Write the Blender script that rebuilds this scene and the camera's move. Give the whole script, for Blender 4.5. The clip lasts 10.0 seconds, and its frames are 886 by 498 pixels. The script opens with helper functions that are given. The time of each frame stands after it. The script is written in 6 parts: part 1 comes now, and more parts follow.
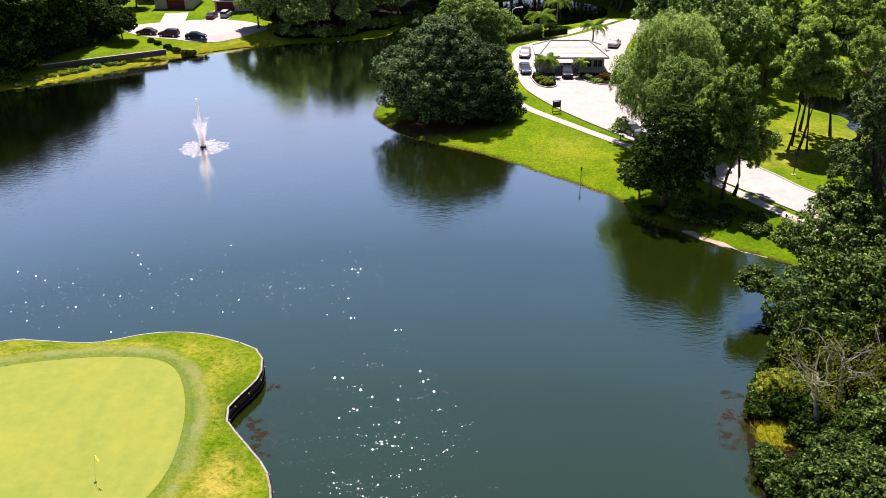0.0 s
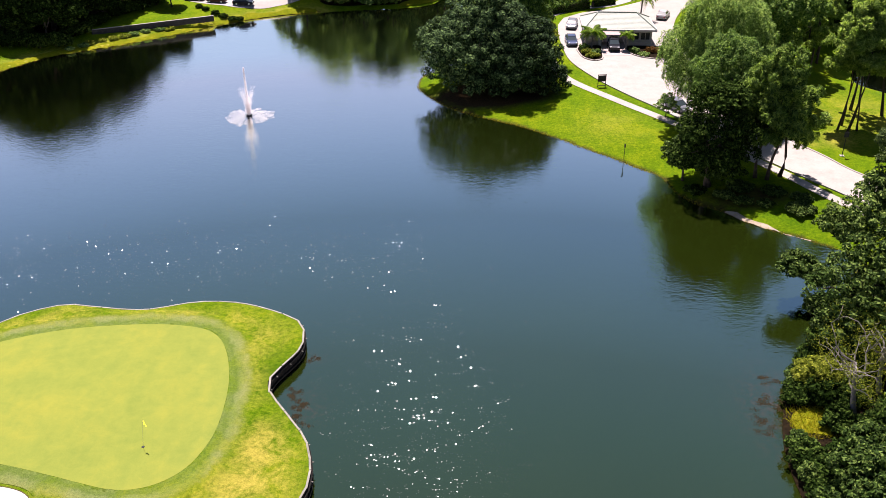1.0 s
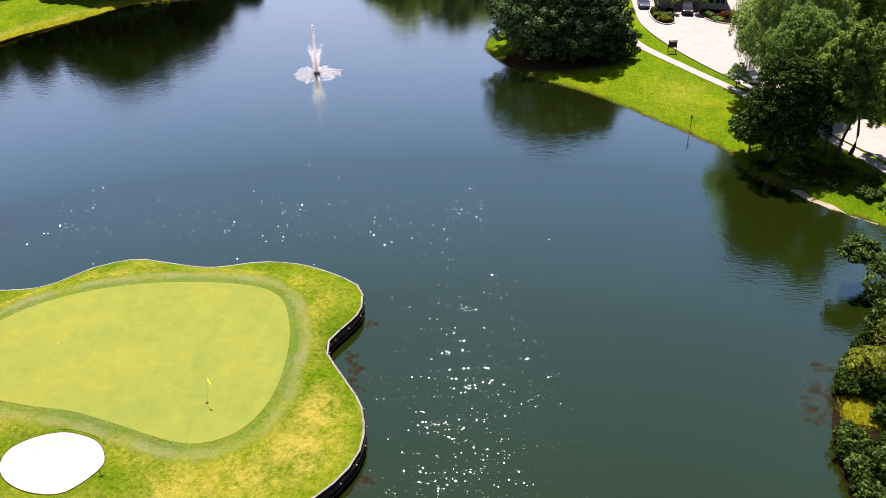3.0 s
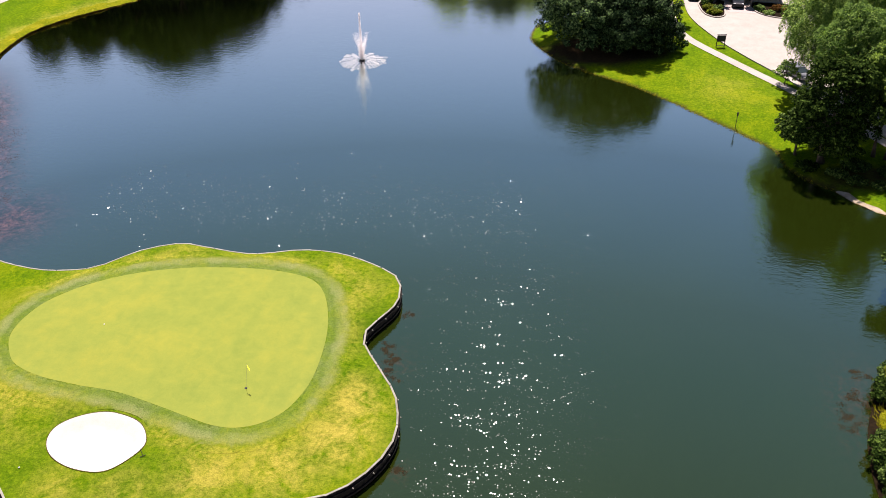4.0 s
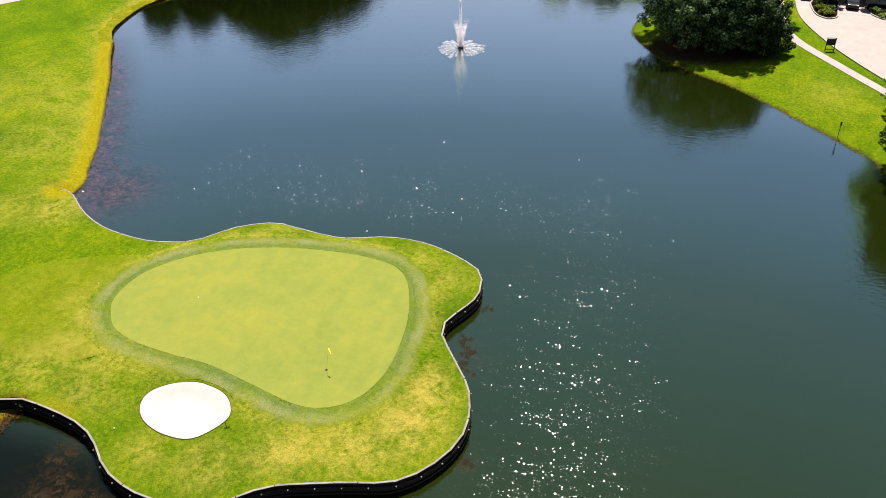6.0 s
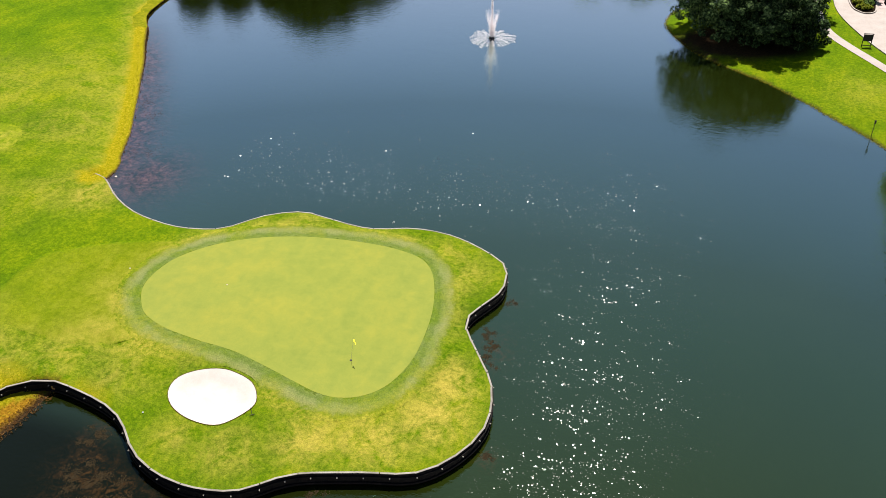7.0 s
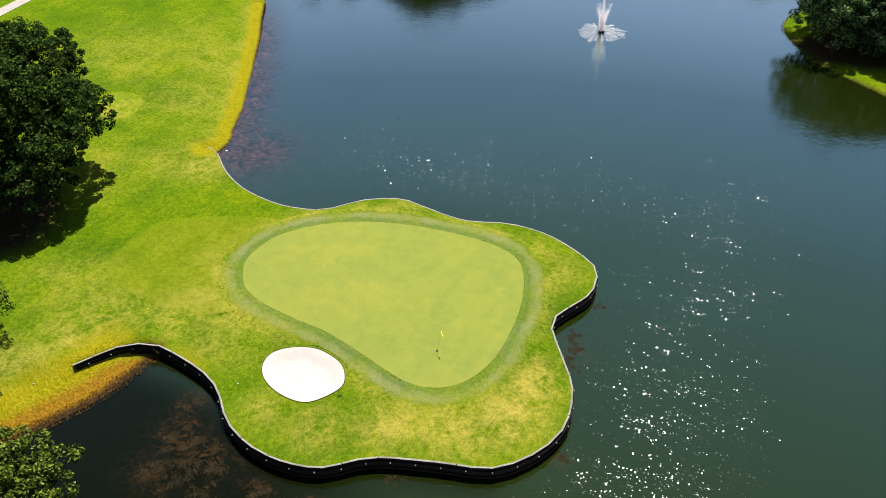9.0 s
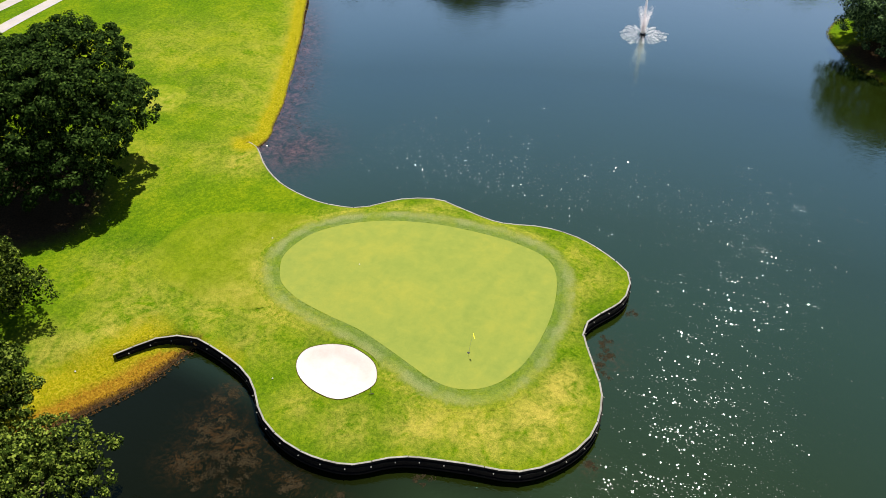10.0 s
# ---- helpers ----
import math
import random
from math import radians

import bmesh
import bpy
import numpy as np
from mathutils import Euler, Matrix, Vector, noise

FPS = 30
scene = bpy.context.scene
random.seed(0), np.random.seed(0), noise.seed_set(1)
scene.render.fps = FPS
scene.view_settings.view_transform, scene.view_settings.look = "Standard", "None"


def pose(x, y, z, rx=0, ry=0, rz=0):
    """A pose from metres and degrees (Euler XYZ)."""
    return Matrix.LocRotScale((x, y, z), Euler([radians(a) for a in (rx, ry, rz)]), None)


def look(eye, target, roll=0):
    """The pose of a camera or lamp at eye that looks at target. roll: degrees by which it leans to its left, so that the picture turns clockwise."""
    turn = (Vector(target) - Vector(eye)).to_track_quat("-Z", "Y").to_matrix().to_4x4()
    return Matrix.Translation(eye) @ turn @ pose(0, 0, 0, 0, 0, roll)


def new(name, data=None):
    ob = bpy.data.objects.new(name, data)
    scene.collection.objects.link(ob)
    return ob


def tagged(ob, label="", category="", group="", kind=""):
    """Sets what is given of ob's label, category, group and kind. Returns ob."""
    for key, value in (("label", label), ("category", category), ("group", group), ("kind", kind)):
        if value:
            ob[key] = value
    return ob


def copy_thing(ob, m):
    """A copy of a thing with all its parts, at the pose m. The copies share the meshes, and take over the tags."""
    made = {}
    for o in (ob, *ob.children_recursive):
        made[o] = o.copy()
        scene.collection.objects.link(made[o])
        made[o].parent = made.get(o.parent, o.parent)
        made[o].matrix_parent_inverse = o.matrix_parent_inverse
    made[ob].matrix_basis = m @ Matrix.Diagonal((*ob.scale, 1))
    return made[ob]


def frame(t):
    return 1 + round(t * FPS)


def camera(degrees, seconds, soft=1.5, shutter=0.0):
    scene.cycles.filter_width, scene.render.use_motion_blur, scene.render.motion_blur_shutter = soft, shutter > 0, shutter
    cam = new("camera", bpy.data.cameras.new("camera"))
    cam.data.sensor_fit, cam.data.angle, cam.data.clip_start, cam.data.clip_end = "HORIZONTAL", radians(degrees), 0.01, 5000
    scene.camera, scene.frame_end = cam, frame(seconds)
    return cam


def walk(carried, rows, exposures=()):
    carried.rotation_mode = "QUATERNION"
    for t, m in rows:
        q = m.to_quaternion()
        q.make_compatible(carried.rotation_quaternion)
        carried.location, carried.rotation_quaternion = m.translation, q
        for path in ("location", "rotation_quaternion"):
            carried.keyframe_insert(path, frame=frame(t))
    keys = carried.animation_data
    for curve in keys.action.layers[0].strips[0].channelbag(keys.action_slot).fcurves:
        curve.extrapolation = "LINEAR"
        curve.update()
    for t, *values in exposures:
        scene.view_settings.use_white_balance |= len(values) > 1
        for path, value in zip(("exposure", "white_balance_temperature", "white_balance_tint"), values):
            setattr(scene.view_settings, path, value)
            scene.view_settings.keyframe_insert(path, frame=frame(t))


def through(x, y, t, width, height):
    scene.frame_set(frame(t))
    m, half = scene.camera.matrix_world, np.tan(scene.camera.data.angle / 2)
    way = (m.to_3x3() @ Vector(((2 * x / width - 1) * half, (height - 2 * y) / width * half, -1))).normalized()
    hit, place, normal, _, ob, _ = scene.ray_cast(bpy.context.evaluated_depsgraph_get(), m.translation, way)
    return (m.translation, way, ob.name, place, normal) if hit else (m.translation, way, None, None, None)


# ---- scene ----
from mathutils.geometry import delaunay_2d_cdt

# ---------------------------------------------------------------- camera
cam = camera(52.86, 10.0, soft=0.5)
PATH = [
    (0, pose(23.479, -46.699, 42.500, 63.326, 0, -0.000)),
    (0.5, pose(23.480, -46.801, 43.153, 62.217, 0, 1.317)),
    (1, pose(23.500, -46.876, 43.822, 61.054, 0, 2.950)),
    (1.5, pose(23.554, -46.909, 44.465, 59.985, 0, 4.488)),
    (2, pose(23.610, -46.911, 45.076, 59.083, 0, 5.602)),
    (3.5, pose(23.873, -46.831, 46.765, 57.075, 0, 8.861)),
    (4, pose(23.976, -46.829, 47.331, 56.552, 0, 10.650)),
    (4.5, pose(24.096, -46.861, 47.910, 56.166, 0, 12.660)),
    (5, pose(24.210, -46.893, 48.485, 55.824, 0, 14.683)),
    (5.5, pose(24.314, -46.928, 49.016, 55.451, 0, 16.284)),
    (7, pose(24.521, -46.801, 50.436, 53.970, 0, 19.656)),
    (7.5, pose(24.495, -46.780, 50.939, 53.497, 0, 21.175)),
    (8, pose(24.427, -46.816, 51.499, 53.055, 0, 23.237)),
    (8.5, pose(24.404, -46.834, 52.100, 52.709, 0, 25.185)),
    (9, pose(24.416, -46.874, 52.723, 52.357, 0, 26.981)),
    (9.5, pose(24.402, -46.914, 53.336, 52.049, 0, 28.588)),
    (10, pose(24.359, -46.922, 53.927, 51.794, 0, 29.732)),
]
walk(cam, PATH, exposures=[(0, 1.57, 6620, 28), (5, 1.42, 6850, 22), (10, 1.27, 6550, 13)])

# ---------------------------------------------------------------- light
SUN_AZ, SUN_EL = radians(-11.5), radians(67)
SUN_DIR = Vector((math.sin(SUN_AZ) * math.cos(SUN_EL), math.cos(SUN_AZ) * math.cos(SUN_EL), math.sin(SUN_EL)))

world = bpy.data.worlds.new("summer_sky")
scene.world = world
world.use_nodes = True
sky = world.node_tree.nodes.new("ShaderNodeTexSky")
sky.sky_type = "NISHITA"
sky.sun_disc = False
sky.sun_elevation, sky.sun_rotation = SUN_EL, SUN_AZ
sky.air_density, sky.dust_density, sky.ozone_density = 1.0, 0.6, 2.2
background = world.node_tree.nodes["Background"]
background.inputs["Strength"].default_value = 0.05
world.node_tree.links.new(sky.outputs["Color"], background.inputs["Color"])

sun_data = bpy.data.lights.new("sun", "SUN")
sun_data.energy, sun_data.angle, sun_data.color = 5.0, radians(0.53), (1.0, 0.955, 0.88)
sun = new("sun", sun_data)
sun.matrix_world = look(SUN_DIR * 200, (0, 0, 0))


# ---------------------------------------------------------------- materials
def material(name, rough=0.8, metal=0.0, spec=0.5):
    m = bpy.data.materials.new(name)
    m.use_nodes = True
    b = m.node_tree.nodes["Principled BSDF"]
    b.inputs["Roughness"].default_value = rough
    b.inputs["Metallic"].default_value = metal
    b.inputs["Specular IOR Level"].default_value = spec
    return m, m.node_tree, b


def noise_tex(nt, scale, detail=4.0, rough=0.55, distortion=0.0, coord=None, stretch=None):
    n = nt.nodes.new("ShaderNodeTexNoise")
    n.inputs["Scale"].default_value = scale
    n.inputs["Detail"].default_value = detail
    n.inputs["Roughness"].default_value = rough
    n.inputs["Distortion"].default_value = distortion
    if coord is None:
        coord = nt.nodes.new("ShaderNodeNewGeometry").outputs["Position"]
    if stretch:
        mp = nt.nodes.new("ShaderNodeMapping")
        mp.inputs["Scale"].default_value = stretch
        nt.links.new(coord, mp.inputs["Vector"])
        coord = mp.outputs["Vector"]
    nt.links.new(coord, n.inputs["Vector"])
    return n.outputs["Fac"]


def ramp(nt, fac, stops):
    r = nt.nodes.new("ShaderNodeValToRGB")
    e = r.color_ramp.elements
    while len(e) < len(stops):
        e.new(0.5)
    for k, (p, c) in enumerate(stops):
        e[k].position = p
        e[k].color = (*c, 1) if len(c) == 3 else c
    nt.links.new(fac, r.inputs["Fac"])
    return r.outputs["Color"]


def mixed(nt, fac, a, b, mode="MIX"):
    n = nt.nodes.new("ShaderNodeMix")
    n.data_type, n.blend_type = "RGBA", mode
    for s, v in ((n.inputs[0], fac), (n.inputs[6], a), (n.inputs[7], b)):
        if isinstance(v, (int, float)):
            s.default_value = v
        elif isinstance(v, tuple):
            s.default_value = (*v, 1)
        else:
            nt.links.new(v, s)
    return n.outputs[2]


def maths(nt, op, a, b=0.0):
    n = nt.nodes.new("ShaderNodeMath")
    n.operation = op
    for s, v in zip(n.inputs, (a, b)):
        if isinstance(v, (int, float)):
            s.default_value = v
        else:
            nt.links.new(v, s)
    return n.outputs[0]


def bump(nt, b, height, strength=0.4, distance=0.05):
    n = nt.nodes.new("ShaderNodeBump")
    n.inputs["Strength"].default_value = strength
    n.inputs["Distance"].default_value = distance
    nt.links.new(height, n.inputs["Height"])
    nt.links.new(n.outputs["Normal"], b.inputs["Normal"])


def attribute(nt, name):
    a = nt.nodes.new("ShaderNodeAttribute")
    a.attribute_name = name
    return a.outputs["Fac"]


def turf(nt, low, mid, high, dry, patch=0.14, tuft=3.0, dry_attr=True, fleck=0.5):
    """The colour of mown turf and its relief: broad patches, mower streaks, tufts and fine blades, with straw where it has dried."""
    pos = nt.nodes.new("ShaderNodeNewGeometry").outputs["Position"]
    broad = noise_tex(nt, patch * 0.33, 3, 0.55, 0.5, pos)
    big = noise_tex(nt, patch, 5, 0.62, 0.5, pos)
    streak = noise_tex(nt, patch * 2.2, 3, 0.6, 0.3, pos, (1.9, 0.55, 1.0))
    small = noise_tex(nt, tuft, 4, 0.7, 0.3, pos)
    fine = noise_tex(nt, 9.0, 4, 0.8, 0.2, pos)
    f = maths(nt, "ADD", maths(nt, "MULTIPLY", big, 0.34), maths(nt, "MULTIPLY", small, 0.30))
    f = maths(nt, "ADD", f, maths(nt, "ADD", maths(nt, "MULTIPLY", broad, 0.18), maths(nt, "MULTIPLY", streak, 0.18)))
    col = ramp(nt, f, [(0.375, low), (0.5, mid), (0.625, high)])
    if dry_attr:
        worn = maths(nt, "ADD", maths(nt, "MULTIPLY", noise_tex(nt, 0.42, 6, 0.68, 0.8, pos), 0.72), maths(nt, "MULTIPLY", small, 0.28))
        d = maths(nt, "MULTIPLY", attribute(nt, "dry"), ramp(nt, worn, [(0.38, (0, 0, 0)), (0.58, (1, 1, 1))]))
        col = mixed(nt, d, col, dry)
    tone = maths(nt, "ADD", maths(nt, "MULTIPLY", fine, 0.6), maths(nt, "MULTIPLY", small, 0.4))
    col = mixed(nt, fleck, col, ramp(nt, tone, [(0.34, (0.52, 0.56, 0.50)), (0.5, (1.0, 1.0, 1.0)), (0.66, (1.42, 1.38, 1.4))]), "MULTIPLY")
    return col, maths(nt, "ADD", maths(nt, "MULTIPLY", small, 0.6), fine)


def grass(name, low, mid, high, dry, patch=0.14, tuft=3.0, relief=0.5, dry_attr=True, fleck=0.5):
    m, nt, b = material(name, 0.95, spec=0.03)
    col, relief_height = turf(nt, low, mid, high, dry, patch, tuft, dry_attr, fleck)
    nt.links.new(col, b.inputs["Base Color"])
    bump(nt, b, relief_height, relief, 0.12)
    return m


ROUGH = ((0.030, 0.078, 0.0009), (0.066, 0.119, 0.0011), (0.128, 0.160, 0.0024), (0.285, 0.238, 0.040))


def rough_grass():
    """The rough: its straw, the yellow uncut grass of the lake bank and the brown litter of the inlet's edge are worn
    into it. Mud and painted tree shade darken it.
    """
    m, nt, b = material("rough_grass", 0.95, spec=0.03)
    col, h = turf(nt, *ROUGH, 0.15, 3.0, True, 0.68)
    ragged = maths(nt, "MULTIPLY", maths(nt, "SUBTRACT", noise_tex(nt, 1.3, 5, 0.75, 0.6), 0.5), 1.5)
    blade = noise_tex(nt, 5.0, 4, 0.75)
    # the last entry is waterline mud plus painted shade below the trees
    for key, stops in (("reedy", [(0.3, (0.095, 0.108, 0.0014)), (0.5, (0.175, 0.160, 0.0020)), (0.7, (0.310, 0.255, 0.020))]), ("rusty", [(0.3, (0.075, 0.040, 0.003)), (0.5, (0.170, 0.092, 0.006)), (0.7, (0.27, 0.170, 0.014))]), ("mud_and_shade", [(0.3, (0.012, 0.008, 0.004)), (0.7, (0.055, 0.034, 0.015))])):
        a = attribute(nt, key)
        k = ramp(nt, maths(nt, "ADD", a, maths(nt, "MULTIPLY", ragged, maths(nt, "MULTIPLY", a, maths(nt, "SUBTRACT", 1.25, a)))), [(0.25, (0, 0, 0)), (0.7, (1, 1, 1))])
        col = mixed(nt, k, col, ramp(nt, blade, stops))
    nt.links.new(col, b.inputs["Base Color"])
    bump(nt, b, h, 1.0, 0.14)
    return m


def collar_grass():
    """The mown rings round the putting green: an edge with the cut's shadow painted in, a grey-green band, a paler dry
    one, then the rough again.
    """
    m, nt, b = material("collar_turf", 0.95, spec=0.03)
    rough, h = turf(nt, *ROUGH, 0.15, 3.0, True, 0.68)
    wander = maths(nt, "MULTIPLY", maths(nt, "SUBTRACT", noise_tex(nt, 0.8, 5, 0.7, 0.5), 0.5), 0.52)
    ragged = maths(nt, "MULTIPLY", maths(nt, "SUBTRACT", noise_tex(nt, 4.0, 3, 0.7), 0.5), 0.12)
    d = maths(nt, "ADD", attribute(nt, "ring"), maths(nt, "ADD", wander, ragged))
    # the first stop is the thin shadow of the cut, put in as colour
    mown = ramp(nt, d, [(0.0, (0.060, 0.088, 0.012)), (0.04, (0.100, 0.134, 0.032)), (0.17, (0.078, 0.114, 0.024)), (0.27, (0.118, 0.147, 0.044)), (0.42, (0.142, 0.160, 0.050)), (0.54, (0.116, 0.140, 0.027)), (0.64, (0.070, 0.104, 0.006))])
    tone = ramp(nt, noise_tex(nt, 7.0, 4, 0.8), [(0.34, (0.68, 0.72, 0.68)), (0.66, (1.3, 1.26, 1.3))])
    mown = mixed(nt, 0.7, mown, tone, "MULTIPLY")
    mown = mixed(nt, ramp(nt, noise_tex(nt, 0.35, 4, 0.6, 0.6), [(0.40, (0, 0, 0)), (0.66, (0.7, 0.7, 0.7))]), mown, rough)
    outside = maths(nt, "MAXIMUM", ramp(nt, d, [(0.52, (0, 0, 0)), (0.72, (1, 1, 1))]), ramp(nt, attribute(nt, "ring"), [(0.60, (0, 0, 0)), (0.77, (1, 1, 1))]))
    col = mixed(nt, outside, mown, rough)
    nt.links.new(col, b.inputs["Base Color"])
    bump(nt, b, h, 0.9, 0.14)
    return m


def apron_grass():
    """Mown shorter than the rough, paler towards the putting green."""
    m, nt, b = material("apron_turf", 0.95, spec=0.03)
    rough, h = turf(nt, *ROUGH, 0.15, 3.0, True, 0.68)
    mown, _ = turf(nt, (0.066, 0.100, 0.0016), (0.098, 0.124, 0.0040), (0.142, 0.152, 0.0110), (0.28, 0.235, 0.045), 0.25, 1.8, True, 0.4)
    col = mixed(nt, attribute(nt, "mown"), rough, mown)
    nt.links.new(col, b.inputs["Base Color"])
    bump(nt, b, h, 0.8, 0.14)
    return m


def speckled(name, colors, scale, rough=0.85, relief=0.3, depth=0.02, spec=0.4, stain=None):
    m, nt, b = material(name, rough, spec=spec)
    f = maths(nt, "ADD", maths(nt, "MULTIPLY", noise_tex(nt, scale, 5, 0.65), 0.6), maths(nt, "MULTIPLY", noise_tex(nt, scale * 9, 3, 0.7), 0.4))
    n = len(colors)
    col = ramp(nt, f, [(0.32 + 0.36 * k / max(1, n - 1), c) for k, c in enumerate(colors)])
    if stain:
        col = mixed(nt, ramp(nt, noise_tex(nt, scale * 0.22, 5, 0.7, 0.8), [(0.5, (0, 0, 0)), (0.7, (0.7, 0.7, 0.7))]), col, stain)
    nt.links.new(col, b.inputs["Base Color"])
    bump(nt, b, f, relief, depth)
    return m


def leafy(name, dark, mid, light, through=0.15, gloss=0.75, spec=0.06):
    m, nt, b = material(name, gloss, spec=spec)
    g = nt.nodes.new("ShaderNodeNewGeometry")
    o = nt.nodes.new("ShaderNodeObjectInfo")
    f = maths(nt, "ADD", maths(nt, "MULTIPLY", g.outputs["Random Per Island"], 0.75), maths(nt, "MULTIPLY", o.outputs["Random"], 0.25))
    col = ramp(nt, f, [(0.1, dark), (0.55, mid), (0.95, light)])
    nt.links.new(col, b.inputs["Base Color"])
    t = nt.nodes.new("ShaderNodeBsdfTranslucent")
    nt.links.new(mixed(nt, 1.0, col, (1.45, 1.65, 0.75), "MULTIPLY"), t.inputs["Color"])
    x = nt.nodes.new("ShaderNodeMixShader")
    x.inputs[0].default_value = through
    nt.links.new(b.outputs[0], x.inputs[1])
    nt.links.new(t.outputs[0], x.inputs[2])
    nt.links.new(x.outputs[0], nt.nodes["Material Output"].inputs["Surface"])
    return m


def paint(name, color, rough=0.4, metal=0.0, coat=0.0):
    m, nt, b = material(name, rough, metal, 0.12)
    v = ramp(nt, noise_tex(nt, 3.0, 4, 0.6), [(0.3, tuple(c * 0.88 for c in color)), (0.7, tuple(min(1, c * 1.08) for c in color))])
    nt.links.new(v, b.inputs["Base Color"])
    b.inputs["Coat Weight"].default_value = coat * 0.1
    return m


def glass(name, color=(0.02, 0.03, 0.035)):
    m, _, b = material(name, 0.12, spec=0.2)
    b.inputs["Base Color"].default_value = (*color, 1)
    return m


def water_material(name, rough, shine_share=0.0):
    m, nt, b = material(name, rough, spec=0.5)
    b.inputs["IOR"].default_value = 1.40
    lw = nt.nodes.new("ShaderNodeLayerWeight")
    lw.inputs["Blend"].default_value = 0.5
    gloss = ramp(nt, lw.outputs["Facing"], [(0.2, (0.035, 0.035, 0.035)), (0.42, (0.135, 0.135, 0.135)), (0.55, (0.32, 0.32, 0.32)), (0.72, (1.0, 1.0, 1.0))])
    # gloss falls and the base colour darkens with this mask
    gloss_left = maths(nt, "SUBTRACT", 1.0, maths(nt, "MULTIPLY", attribute(nt, "dark_water"), 0.8))
    nt.links.new(maths(nt, "MULTIPLY", maths(nt, "MULTIPLY", gloss, 20.0), gloss_left), b.inputs["Specular IOR Level"])
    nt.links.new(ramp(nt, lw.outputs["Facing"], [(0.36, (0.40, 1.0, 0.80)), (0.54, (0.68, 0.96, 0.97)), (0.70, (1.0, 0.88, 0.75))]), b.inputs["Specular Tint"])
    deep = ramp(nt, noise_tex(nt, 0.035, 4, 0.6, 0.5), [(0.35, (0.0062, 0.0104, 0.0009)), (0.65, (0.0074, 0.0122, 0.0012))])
    deep = mixed(nt, attribute(nt, "dark_water"), deep, (0.0019, 0.0024, 0.0007))
    # weed that lies drowned just below the surface
    torn = ramp(nt, noise_tex(nt, 0.75, 7, 0.72, 1.2), [(0.38, (0, 0, 0)), (0.60, (1, 1, 1))])
    shreds = ramp(nt, noise_tex(nt, 1.1, 8, 0.78, 1.6), [(0.46, (0, 0, 0)), (0.62, (1, 1, 1))])
    deep = mixed(nt, maths(nt, "MULTIPLY", attribute(nt, "mats"), shreds), deep, ramp(nt, noise_tex(nt, 3.0, 5, 0.75), [(0.35, (0.007, 0.0042, 0.0014)), (0.65, (0.052, 0.025, 0.0070))]))
    deep = mixed(nt, maths(nt, "MULTIPLY", attribute(nt, "violet"), torn), deep, ramp(nt, noise_tex(nt, 1.6, 6, 0.78, 0.6), [(0.36, (0.008, 0.0048, 0.0060)), (0.62, (0.082, 0.042, 0.036))]))
    nt.links.new(deep, b.inputs["Base Color"])
    if shine_share:
        # thin facets: mostly clear, with the weak mirror of a water surface
        clear = nt.nodes.new("ShaderNodeBsdfTransparent")
        shine = nt.nodes.new("ShaderNodeBsdfGlossy")
        shine.inputs["Roughness"].default_value = rough
        x = nt.nodes.new("ShaderNodeMixShader")
        x.inputs[0].default_value = shine_share
        nt.links.new(clear.outputs[0], x.inputs[1])
        nt.links.new(shine.outputs[0], x.inputs[2])
        nt.links.new(x.outputs[0], nt.nodes["Material Output"].inputs["Surface"])
        return m
    pos = nt.nodes.new("ShaderNodeNewGeometry").outputs["Position"]
    ripples = noise_tex(nt, 1.35, 3, 0.5, 0.5, pos, (1.0, 1.6, 1.0))
    swell = noise_tex(nt, 0.33, 2, 0.5, 0.3, pos, (1.0, 1.4, 1.0))
    gust = ramp(nt, noise_tex(nt, 0.03, 3, 0.55, 0.6, pos), [(0.35, (0.4, 0.4, 0.4)), (0.65, (1, 1, 1))])
    fine = noise_tex(nt, 3.6, 2, 0.5, 0.4, pos, (1.0, 1.5, 1.0))
    h = maths(nt, "ADD", maths(nt, "MULTIPLY", ripples, 0.40), maths(nt, "MULTIPLY", swell, 0.35))
    h = maths(nt, "ADD", h, maths(nt, "MULTIPLY", fine, 0.20))
    # the woods keep the wind off the water below them
    h = maths(nt, "MULTIPLY", h, maths(nt, "MULTIPLY", gust, maths(nt, "SUBTRACT", 1.0, maths(nt, "MULTIPLY", attribute(nt, "lee"), 0.6))))
    bump(nt, b, h, 1.0, 0.068)
    return m


M = {}
M["rough"] = rough_grass()
M["bank_far"] = grass("uncut_bank_grass", (0.055, 0.080, 0.002), (0.100, 0.112, 0.003), (0.160, 0.148, 0.008), (0.2, 0.16, 0.03), patch=0.4, tuft=2.5, relief=0.4, dry_attr=False, fleck=0.5)
M["green"] = grass("putting_turf", (0.108, 0.140, 0.0260), (0.128, 0.152, 0.0272), (0.152, 0.162, 0.0268), (0.1760, 0.1804, 0.0394), patch=0.2, tuft=0.9, relief=0.1, dry_attr=False, fleck=0.12)
M["collar"] = collar_grass()
M["apron"] = apron_grass()
M["tee"] = grass("tee_turf", (0.044, 0.086, 0.0012), (0.074, 0.116, 0.0018), (0.128, 0.152, 0.0046), (0.25, 0.21, 0.040), patch=0.25, tuft=1.8, relief=0.3, fleck=0.5)
M["water"] = water_material("lake_water", 0.05)
M["wavelet"] = water_material("wavelet_water", 0.10, 0.011)
M["ripple"] = water_material("ripple_water", 0.10, 0.004)
M["beach"] = speckled("damp_shore_sand", [(0.14, 0.11, 0.075), (0.22, 0.18, 0.13), (0.30, 0.26, 0.20)], 1.2, 0.95, 0.4, 0.05, 0.2)
